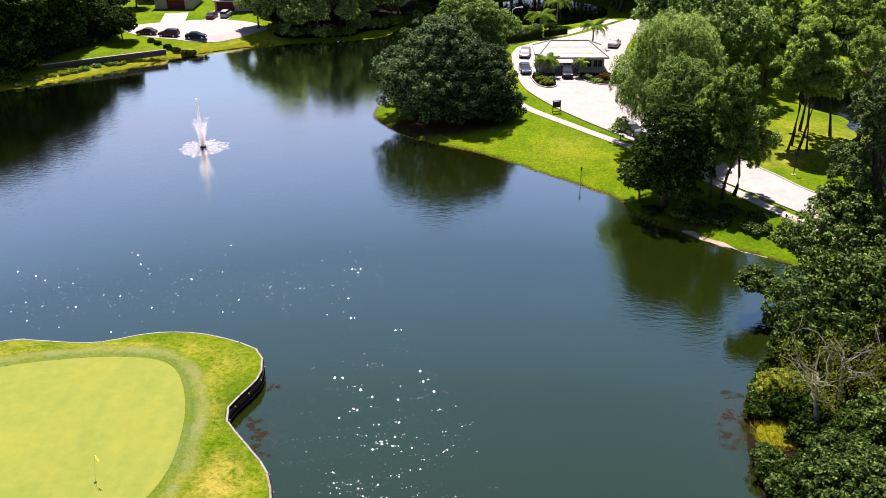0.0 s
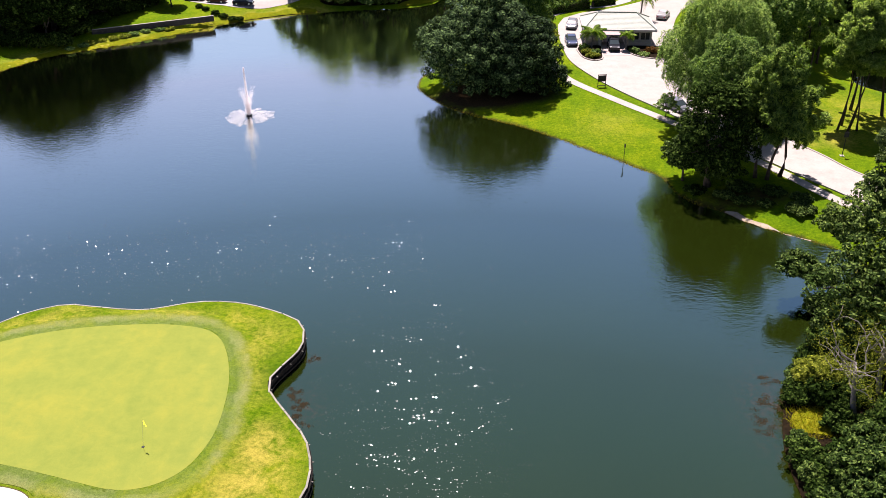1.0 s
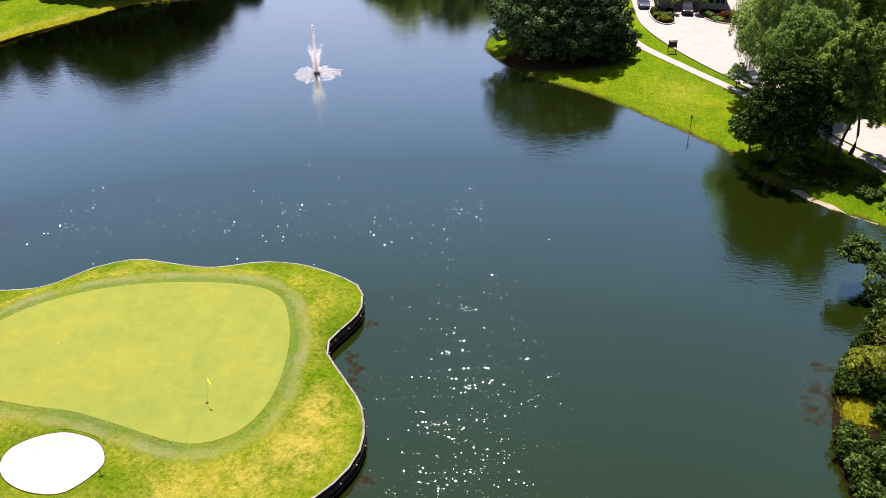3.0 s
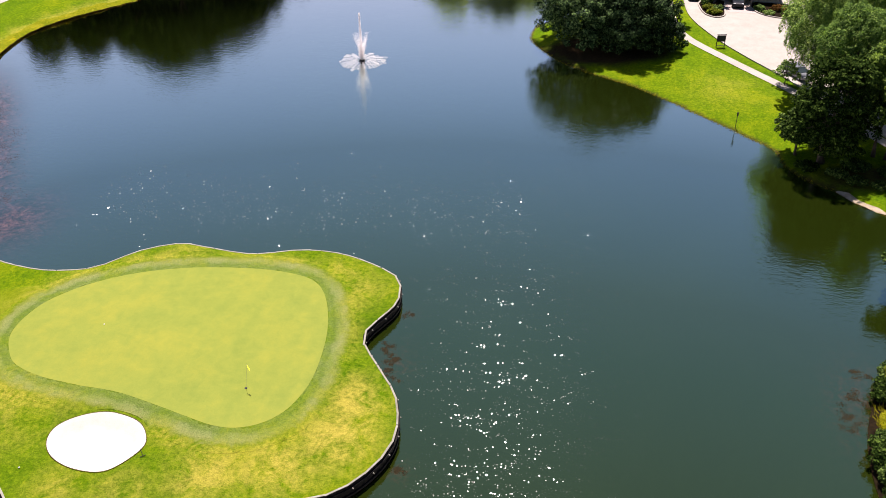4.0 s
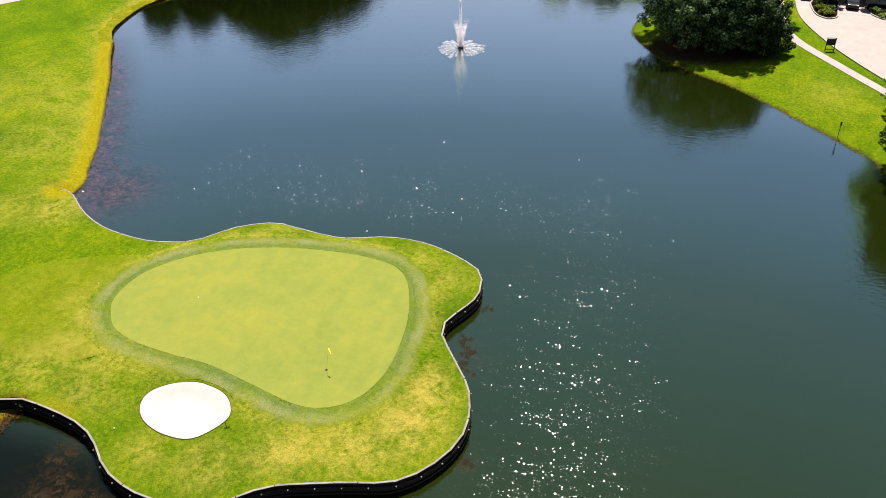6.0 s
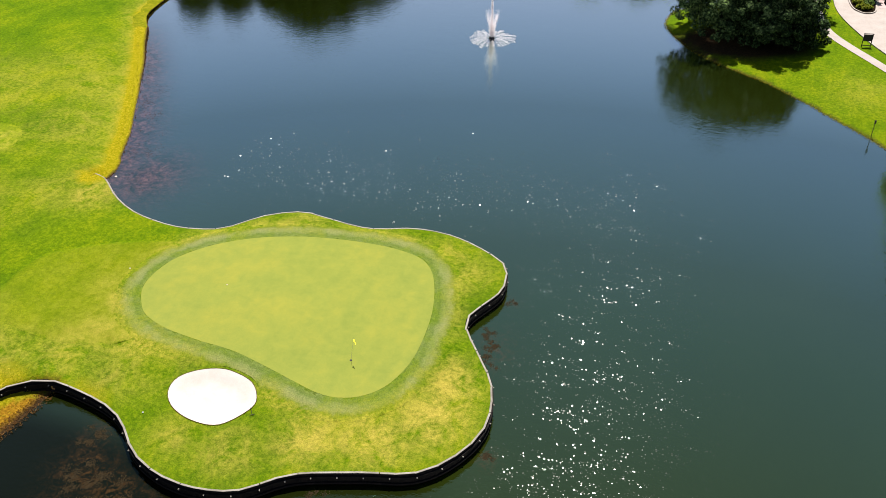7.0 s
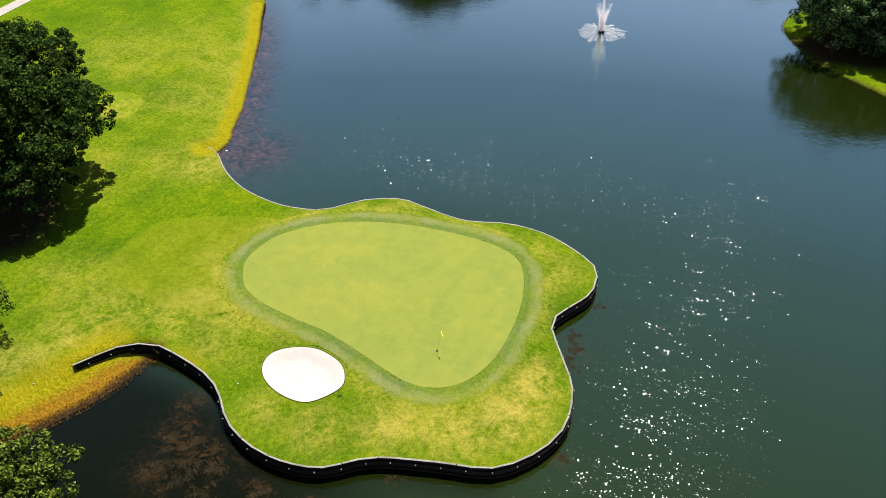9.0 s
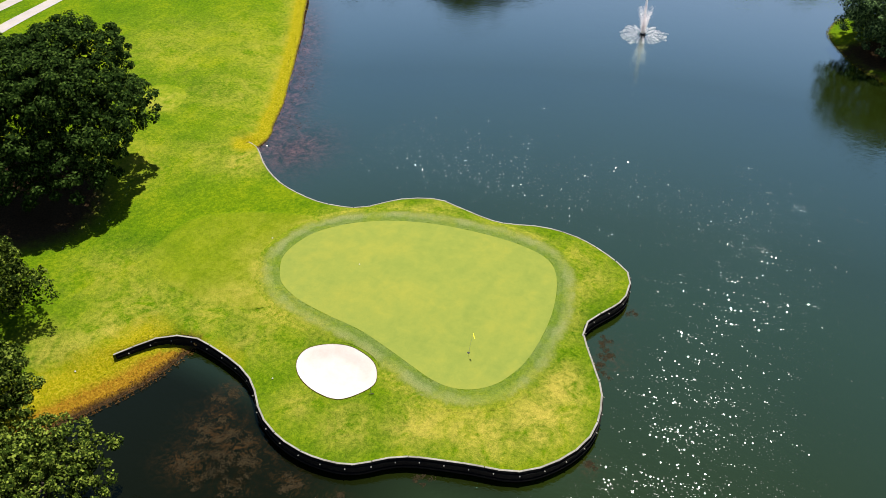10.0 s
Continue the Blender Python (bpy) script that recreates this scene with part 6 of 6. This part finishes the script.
def make_palm(x, y, h, fronds, length, seed, label):
    e = tagged(base("palm_tree", x, y, height(x, y) - 0.05), label, "palm tree")
    r = random.Random(seed)
    part("trunk", tube([(0, 0, 0), (0.05, 0, h * 0.3), (0.1, 0.05, h * 0.7), (0.12, 0.05, h)], [0.2, 0.15, 0.14, 0.17], 10), M["bark_grey"], e, smooth=True)
    part("bud", tube([(0.12, 0.05, h - 0.1), (0.12, 0.05, h + 0.4)], [0.17, 0.05], 8), M["leaf_palm"], e)
    shapes = [part("frond", frond_mesh(length, d, seed + k), M["leaf_palm"], e) for k, d in enumerate((0.45, 0.8, 1.15))]
    for k in range(fronds):
        ob = shapes[k] if k < 3 else new("frond", shapes[k % 3].data)
        ob.parent = e
        ob.matrix_basis = pose(0.12, 0.05, h + 0.1, 0, r.uniform(-25, 12), k * 137.5 + r.uniform(-10, 10))


make_palm(40.6, 99.8, 2.8, 18, 2.4, 301, "small palm in the gatehouse planting bed")
make_palm(46.3, 99.8, 2.6, 13, 1.5, 302, "slim dark palm beside the gatehouse booth")
make_palm(51.3, 119.0, 4.2, 17, 2.9, 303, "bushy palm behind the gatehouse")
make_palm(42.5, 129.5, 3.7, 26, 3.4, 304, "bushy palm above the far pond")
make_palm(47.0, 139.5, 5.0, 20, 3.2, 305, "tall palm above the far pond")

for k, (x, y, rx, ry, h, mat, label) in enumerate((
        (39.6, 97.0, 0.9, 0.8, 0.9, "leaf_yellow", "yellow-green clipped shrub in the entrance bed"), (40.4, 95.2, 1.0, 0.7, 0.8, "leaf_yellow", "yellow-green clipped shrub in the entrance bed"),
        (41.0, 96.6, 0.7, 0.8, 1.0, "leaf_oak_bright", "green clipped shrub in the entrance bed"), (39.4, 99.4, 0.8, 0.9, 1.0, "leaf_oak_bright", "green clipped shrub in the entrance bed"),
        (47.4, 98.2, 0.8, 0.8, 0.8, "leaf_oak_bright", "green clipped shrub in the entrance bed"), (48.8, 96.4, 1.0, 0.6, 0.6, "leaf_oak_bright", "green clipped shrub in the entrance bed"),
        (50.4, 98.4, 1.5, 0.9, 0.9, "reed_brown", "bronze clipped shrub in the entrance bed"), (52.8, 97.2, 0.9, 0.8, 0.9, "leaf_oak_bright", "green clipped shrub in the entrance bed"),
        (36.0, 128.5, 1.6, 1.2, 1.4, "leaf_yellow", "yellow-green shrub behind the hedge"), (39.0, 130.5, 1.8, 1.2, 1.6, "leaf_oak_bright", "green shrub behind the hedge"),
        (42.0, 132.5, 1.6, 1.3, 1.6, "leaf_oak_bright", "green shrub above the far pond"), (45.0, 133.8, 1.4, 1.2, 1.8, "leaf_oak", "dark shrub above the far pond"),
        (34.8, 107.0, 0.8, 2.6, 0.8, "leaf_yellow", "yellow-green shrubs along the bypass lane"), (34.6, 113.5, 0.8, 2.4, 0.7, "leaf_yellow", "yellow-green shrubs along the bypass lane"),
        (55.6, 100.0, 1.2, 1.6, 1.2, "leaf_oak_bright", "green shrub beside the gatehouse"))):
    shrub(x, y, rx, ry, h, mat, label, 400 + k)
shrub(16.6, 86.4, 1.5, 1.3, 1.5, "leaf_oak_bright", "bright green bush at the foot of the oak", 428, leaf=0.14)
for k, (x, y, r) in enumerate(((-28.1, 119.6, 0.7), (-26.4, 119.0, 0.8), (-24.8, 118.6, 0.8), (-23.6, 119.2, 0.7), (-30.2, 120.4, 0.6), (-31.6, 121.2, 0.5))):
    shrub(x, y, r, r, 0.6, "leaf_oak", "small dark shrub at the terrace edge", 430 + k)
for k, (x, y, r, h, mat) in enumerate(((57.6, 41.0, 1.6, 0.5, "leaf_big"), (52.4, 46.5, 1.5, 0.4, "leaf_big"), (47.4, 46.6, 1.2, 0.6, "leaf_oak"), (55.8, 45.2, 1.4, 0.35, "leaf_big"), (58.4, 43.6, 1.2, 0.35, "leaf_big"))):
    shrub(x, y, r, r, h, mat, "low spreading shrub on the shaded bank", 440 + k, leaf=0.15)
for k, (x, y, r, h, mat) in enumerate(((50.2, 8.2, 1.5, 1.2, "leaf_oak"), (51.8, 9.0, 2.0, 1.3, "leaf_oak"), (50.4, 5.2, 1.8, 1.1, "leaf_oak"), (53.0, 12.0, 2.2, 1.6, "leaf_oak"), (55.0, 6.5, 2.4, 1.6, "leaf_oak"), (49.4, -2.0, 1.6, 1.2, "leaf_oak"), (49.4, -5.5, 1.6, 1.2, "leaf_oak"), (54.0, 1.5, 2.2, 1.4, "leaf_oak"), (57.5, 0.5, 2.2, 1.6, "leaf_oak"), (52.6, 16.2, 1.8, 1.4, "leaf_oak"), (55.6, 19.4, 2.0, 1.5, "leaf_oak"), (60.2, 38.4, 1.5, 0.8, "leaf_big"), (52.2, 3.5, 2.2, 1.2, "leaf_oak"), (50.6, 13.5, 1.6, 1.4, "leaf_oak"), (55.5, -1.5, 2.6, 1.8, "leaf_yellow"), (50.5, -7.0, 3.0, 2.0, "leaf_oak"), (55.0, -8.0, 3.4, 2.6, "leaf_big"), (54.0, 22.0, 1.6, 1.6, "leaf_big"))):
    shrub(x, y, r, r, h, mat, "low spreading shrub in the bank thicket", 480 + k, leaf=0.15)


def make_hedge(a, b, h, w, label, seed):
    a, b = np.array(a, float), np.array(b, float)
    m = (a + b) / 2
    L = np.linalg.norm(b - a)
    e = tagged(base("hedge", m[0], m[1], height(*m), math.degrees(math.atan2(b[1] - a[1], b[0] - a[0]))), label, "hedge")
    r = np.random.default_rng(seed)
    n = int(L * 420)
    p = np.stack([r.uniform(-L / 2, L / 2, n), r.uniform(-w / 2, w / 2, n), r.uniform(0.05, h, n)], 1)
    side = r.integers(0, 3, n)
    p[:, 1] = np.where(side == 0, -w / 2, np.where(side == 1, w / 2, p[:, 1])) + r.normal(0, 0.04, n)
    p[:, 2] = np.where(side == 2, h + r.normal(0, 0.05, n), p[:, 2])
    v, f = leaf_quads(r, p, np.stack([r.normal(0, 0.4, n), np.sign(p[:, 1]) * (side < 2), 0.4 + (side == 2)], 1), 0.11, 0.6, 0.4)
    array_mesh("foliage", v, f, M["leaf_oak"], e)
    part("stems", box(-L / 2, -w / 3, -0.05, L / 2, w / 3, h * 0.85), M["bark"], e)


def understorey(spots, seed, r0, r1, h0, h1, mats, label):
    """Low growth that closes the foot of a wood."""
    rr = random.Random(seed)
    for k, (x, y) in enumerate(spots):
        r = rr.uniform(r0, r1)
        shrub(x + rr.uniform(-0.5, 0.5), y + rr.uniform(-0.5, 0.5), r, r, rr.uniform(h0, h1), rr.choice(mats), label, seed + k, leaf=0.2, n=15)


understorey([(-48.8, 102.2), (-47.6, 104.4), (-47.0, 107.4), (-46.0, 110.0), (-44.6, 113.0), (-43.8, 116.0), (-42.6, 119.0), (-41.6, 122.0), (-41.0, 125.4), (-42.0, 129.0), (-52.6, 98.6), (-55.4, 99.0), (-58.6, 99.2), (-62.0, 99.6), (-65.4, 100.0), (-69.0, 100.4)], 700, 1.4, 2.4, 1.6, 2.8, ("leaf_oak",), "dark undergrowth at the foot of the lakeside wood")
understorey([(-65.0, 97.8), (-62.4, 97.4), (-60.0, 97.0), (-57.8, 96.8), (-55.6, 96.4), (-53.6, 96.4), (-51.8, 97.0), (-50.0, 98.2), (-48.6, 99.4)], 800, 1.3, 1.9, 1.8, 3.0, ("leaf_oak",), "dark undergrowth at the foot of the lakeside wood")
understorey([(-9.6, 130.4), (-7.6, 130.2), (-5.4, 130.6), (-3.0, 131.0), (-0.8, 131.2), (1.6, 131.6), (4.0, 132.2), (6.0, 134.6), (8.2, 136.8), (10.8, 138.6), (12.6, 140.2), (13.6, 142.2), (15.4, 145.6), (17.4, 149.4), (19.6, 153.0), (22.4, 157.0), (25.6, 160.6), (29.0, 164.2)], 730, 1.3, 2.2, 1.5, 2.8, ("leaf_big", "leaf_big", "leaf_oak_bright"), "leafy undergrowth along the far lake shore")
understorey([(-47.6 + 0.92 * k * 0.78, 98.6 + 0.82 * k * 0.86) for k in range(0, 22, 2)], 760, 0.7, 1.1, 0.2, 0.36, ("leaf_yellow", "leaf_yellow", "leaf_oak_bright"), "low bright green growth between the block wall and the lake")

make_hedge((35.2, 122.6), (42.6, 127.6), 1.5, 1.0, "dark clipped hedge above the bypass lane", 450)
make_hedge((43.5, 128.4), (48.0, 131.2), 1.2, 0.9, "dark clipped hedge above the bypass lane", 451)

for k, (x, y, r, h) in enumerate(((52.2, 43.4, 1.1, 0.7), (54.3, 42.6, 1.0, 0.5), (50.2, 44.8, 1.2, 0.8), (57.2, 41.6, 1.0, 0.5))):
    shrub(x, y, r, r * 0.9, h, "leaf_big", "leafy green shrub in the shade of the bank trees", 460 + k)

# planting beds in front of the gatehouse
for pts in ([(38.6, 101.0), (38.4, 97.5), (39.3, 94.2), (41.0, 93.4), (42.0, 95.0), (42.2, 99.0), (42.2, 102.0)], [(46.8, 102.0), (46.6, 98.2), (48.2, 95.8), (51.0, 94.8), (54.2, 95.6), (54.6, 99.0), (53.5, 101.5)]):
    loop = curve(pts, 0.5, True)
    tagged(drape("planting_bed", loop, M["mulch"], 0.12, 0.6), "kerbed bed of brown mulch before the gatehouse", "planting bed", kind="structure")
    kerb("kerb", list(map(tuple, loop[::3])) + [tuple(loop[0])], "pale concrete kerb round a planting bed", 0.22, 0.2)


# ---------------------------------------------------------------- buildings
def hip_roof(x0, y0, x1, y1, z, top, ridge0, ridge1, courses, t=0.05):
    """A hipped roof in overlapping courses, ridge along x."""
    bm = bmesh.new()
    ym = (y0 + y1) / 2
    A, B, C, D = Vector((x0, y0, z)), Vector((x1, y0, z)), Vector((x1, y1, z)), Vector((x0, y1, z))
    R0, R1 = Vector((ridge0, ym, top)), Vector((ridge1, ym, top))
    for p, q, r0, r1 in ((A, B, R0, R1), (B, C, R1, R1), (C, D, R1, R0), (D, A, R0, R0)):
        for k in range(courses):
            a, b = k / courses, (k + 1) / courses
            up = Vector((0, 0, t))
            lo0, lo1 = p.lerp(r0, a) + up, q.lerp(r1, a) + up
            hi0, hi1 = p.lerp(r0, b), q.lerp(r1, b)
            base0, base1 = p.lerp(r0, a), q.lerp(r1, a)
            v = [bm.verts.new(c) for c in (base0, base1, lo1, lo0, hi1, hi0)]
            bm.faces.new((v[0], v[1], v[2], v[3]))
            bm.faces.new((v[3], v[2], v[4], v[5])) if (hi1 - hi0).length > 1e-4 else bm.faces.new((v[3], v[2], v[4]))
    bm.faces.new([bm.verts.new(c) for c in (D, C, B, A)])
    bmesh.ops.remove_doubles(bm, verts=bm.verts[:], dist=1e-4)
    return bm


def ridge_tube(a, b, r=0.09):
    return tube([a, b], [r, r], 6)


def window(x0, z0, x1, z1, y, parent, panes=2):
    w = part("window", box(x0, y - 0.05, z0, x1, y + 0.01, z1), M["white"], parent, "white-framed window")
    n = (x1 - x0 - 0.08) / panes
    for k in range(panes):
        part("pane", box(x0 + 0.08 + n * k, y - 0.065, z0 + 0.08, x0 + n * (k + 1), y - 0.055, z1 - 0.08), M["window"], w, "dark reflecting pane")


def make_gatehouse():
    zg = height(45, 107)
    g = tagged(base("gatehouse", 0, 0, zg), "cream gatehouse with a pale green hipped roof over the entrance lane", "gatehouse")
    e = 2.95
    roof = part("roof", hip_roof(39.3, 101.4, 51.3, 109.8, e, 4.75, 41.9, 48.4, 14, 0.022), M["roof_tile"], g, "pale green tiled hip roof")
    for a, b in (((39.3, 101.4, e), (41.9, 105.6, 4.75)), ((51.3, 101.4, e), (48.4, 105.6, 4.75)), ((39.3, 109.8, e), (41.9, 105.6, 4.75)), ((51.3, 109.8, e), (48.4, 105.6, 4.75)), ((41.9, 105.6, 4.75), (48.4, 105.6, 4.75))):
        part("ridge_tile", ridge_tube(Vector(a) + Vector((0, 0, 0.08)), Vector(b) + Vector((0, 0, 0.08))), M["roof_tile"], roof)
    for x0, y0, x1, y1 in ((39.2, 101.3, 51.4, 101.42), (39.2, 109.78, 51.4, 109.9), (39.2, 101.42, 39.32, 109.78), (51.28, 101.42, 51.4, 109.78)):
        part("fascia", box(x0, y0, e - 0.28, x1, y1, e + 0.03), M["white"], g)
    part("booth", box(46.6, 102.4, -0.1, 50.8, 109.0, e - 0.02, 0.02), M["stucco"], g, "cream stucco booth")
    part("plinth", box(46.5, 102.3, -0.1, 50.9, 109.1, 0.55, 0.02), M["stucco_tan"], g)
    window(47.0, 1.0, 48.7, 2.3, 102.4, g, 2)
    window(48.9, 1.0, 50.5, 2.3, 102.4, g, 2)
    for x in (40.0, 42.2):
        for y in (102.2, 109.0):
            part("column", box(x - 0.25, y - 0.25, -0.1, x + 0.25, y + 0.25, e - 0.02, 0.03), M["stucco"], g)
    part("low_wall", box(39.8, 103.0, -0.1, 42.2, 104.4, 0.85, 0.03), M["stucco_tan"], g)
    part("back_wall", box(40.2, 108.2, -0.1, 42.2, 108.6, e - 0.02, 0.02), M["stucco"], g)
    part("gate_arm", tube([(46.4, 101.6, 1.0), (42.6, 101.6, 1.05)], [0.05, 0.04], 8), M["white"], g, "white barrier arm")


make_gatehouse()


def make_house(x, y, w, d, roof_mat, wall_mat, label, garage_x):
    z = height(x, y)
    h = tagged(base("house", x, y, z), label, "house")
    part("wall", box(-w / 2, 0, -0.3, w / 2, d, 2.35, 0.02), M[wall_mat], h)
    roof = part("roof", hip_roof(-w / 2 - 0.6, -1.0, w / 2 + 0.6, d + 0.6, 2.35, 5.4, -w / 2 + d / 2, w / 2 - d / 2, 16), M[roof_mat], h)
    part("ridge_tile", ridge_tube((-w / 2 + d / 2, d / 2, 5.46), (w / 2 - d / 2, d / 2, 5.46)), M[roof_mat], roof)
    part("fascia", box(-w / 2 - 0.62, -1.07, 2.18, w / 2 + 0.62, -1.0, 2.4), M["white"], h)
    g = part("garage_door", box(garage_x - 1.9, -0.06, 0.0, garage_x + 1.9, -0.003, 2.15), M["maroon"], h, "maroon garage door")
    for k in range(4):
        part("panel", box(garage_x - 1.8, -0.09, 0.06 + 0.53 * k, garage_x + 1.8, -0.063, 0.52 + 0.53 * k, 0.01), M["maroon"], g)
    for k in (-1, 1):
        part("pilaster", box(garage_x + k * 2.15 - 0.2, -0.12, -0.2, garage_x + k * 2.15 + 0.2, -0.002, 2.3, 0.02), M["stucco"], h)
    return h


make_house(-35.4, 151.0, 8.0, 9.0, "roof_peach", "stucco", "single-storey house with a peach tiled roof and maroon garage door", 0.6)
make_house(-19.5, 149.0, 12.0, 9.0, "roof_brown", "stucco_tan", "single-storey tan house with a brown roof", -4.0)


# ---------------------------------------------------------------- cars
def loft(rows):
    """Skin over rings of points."""
    bm = bmesh.new()
    v = [[bm.verts.new(p) for p in r] for r in rows]
    n = len(v[0])
    for a, b in zip(v, v[1:]):
        for k in range(n):
            bm.faces.new((a[k], a[(k + 1) % n], b[(k + 1) % n], b[k]))
    bm.faces.new(v[0][::-1])
    bm.faces.new(v[-1])
    bmesh.ops.recalc_face_normals(bm, faces=bm.faces[:])
    return bm


def ring(x, w, z0, z1, inset=0.06):
    return [(x, -w, z0 + 0.08), (x, -w + 0.08, z0), (x, w - 0.08, z0), (x, w, z0 + 0.08), (x, w, z1 - 0.14), (x, w - inset, z1), (x, -w + inset, z1), (x, -w, z1 - 0.14)]


def make_car(x, y, heading, paint_name, label, tall=False):
    c = tagged(base("car", x, y, height(x, y) + 0.05, heading), label, "car")
    up = 0.16 if tall else 0.0
    sec = [(-2.28, 0.74, 0.38, 0.80), (-2.15, 0.86, 0.26, 0.98), (-1.5, 0.91, 0.2, 1.02), (-0.6, 0.92, 0.2, 0.96), (0.6, 0.92, 0.2, 0.95), (1.3, 0.91, 0.2, 0.90), (2.0, 0.86, 0.24, 0.80), (2.28, 0.72, 0.36, 0.66)]
    part("body", loft([ring(a, w, z0 + up * 0.4, z1 + up) for a, w, z0, z1 in sec]), M[paint_name], c, smooth=False)
    back = (-2.2, -1.95) if tall else (-1.85, -1.15)
    top = 1.42 + up * 1.6
    cab = [(back[0], 0.76, 0.9, 0.96 + up), (back[1], 0.68, 0.9, top - 0.04), (-0.2, 0.68, 0.9, top), (0.35, 0.66, 0.9, top - 0.05), (1.25, 0.76, 0.85, 0.93 + up)]
    part("windows", loft([[(a, -0.84, z0), (a, 0.84, z0), (a, w, z1), (a, -w, z1)] for a, w, z0, z1 in cab]), M["window"], c, "dark tinted windows")
    part("roof", loft([ring(a, w, top - 0.06 - dz, top + 0.02 - dz, 0.1) for a, w, dz in ((back[1] - 0.05, 0.67, 0.05), (-0.7, 0.7, 0.0), (0.0, 0.7, 0.0), (0.42, 0.65, 0.06))]), M[paint_name], c)
    for s in (-1, 1):
        for a, m in ((2.16, "lamp_clear"), (-2.2, "lamp_red")):
            part("headlight" if a > 0 else "tail_light", box(a - 0.1, s * 0.62 - 0.16, 0.6 + up, a + 0.1, s * 0.62 + 0.16, 0.74 + up, 0.02), M[m], c)
        part("mirror", box(0.75, s * 0.98 - 0.08, 0.92 + up, 0.9, s * 0.98 + 0.08, 1.06 + up, 0.03), M[paint_name], c)
        for a in (-1.38, 1.4):
            wheel = part("wheel", tube([(a, s * 0.72, 0.33), (a, s * 0.94, 0.33)], [0.33, 0.33], 18), M["rubber"], c, "black tyre")
            part("rim", tube([(a, s * 0.93, 0.33), (a, s * 0.955, 0.33)], [0.21, 0.18], 12), M["steel"], wheel, "grey wheel rim")
    return c


for x, y, hd, p, label, tall in (
        (37.5, 103.0, -88, "car_dark", "dark blue saloon car on the pale drive", False), (44.3, 100.4, -92, "car_black", "black car coming out of the gatehouse lane", True),
        (38.4, 113.6, -100, "car_silver", "silver car in the bypass lane", False), (55.8, 121.0, 70, "car_white", "pale car on the drive behind the gatehouse", False),
        (49.6, 71.6, -60, "car_silver", "silver car under the trees on the drive", False), (-34.2, 127.2, 172, "car_maroon", "dark car parked at the turning circle", False),
        (-29.4, 125.6, 172, "car_maroon", "dark van parked at the turning circle", True), (-24.0, 124.8, 2, "car_black", "black saloon car parked at the turning circle", False),
        (-24.9, 142.0, 85, "car_maroon", "dark car parked on a house drive", False), (-22.2, 143.2, 85, "car_white", "pale car parked on a house drive", True)):
    c = make_car(x, y, hd, p, label, tall)
    if x < 0:
        c.scale = (0.88, 0.88, 0.88)


# ---------------------------------------------------------------- small litter
def pebble(x, y, z, r, mat, label, seed):
    bm = bmesh.new()
    bmesh.ops.create_icosphere(bm, subdivisions=2, radius=r)
    for v in bm.verts:
        v.co *= 1 + 0.25 * noise.noise(v.co * 9 + Vector((seed, 0, 0)))
        v.co.z *= 0.6
    ob = tagged(part("stone", bm, M[mat], None, label, True), label, "stone")
    ob.location = (x, y, z)


for k, (x, y, r) in enumerate(((-36.6, 19.1, 0.14), (-24.8, -21.0, 0.12), (-23.6, -18.6, 0.1))):
    pebble(x, y, 0.02, r, "white", "small pale stone at the waterline", k)
for k, (x, y) in enumerate(((-12.4, -10.3), (-27.4, -17.3), (-40.4, -6.8), (-14.3, 5.1), (-24.0, 4.4))):
    pebble(x, y, height(x, y) + 0.07, 0.07, "white", "small pale marker on the turf", 20 + k)
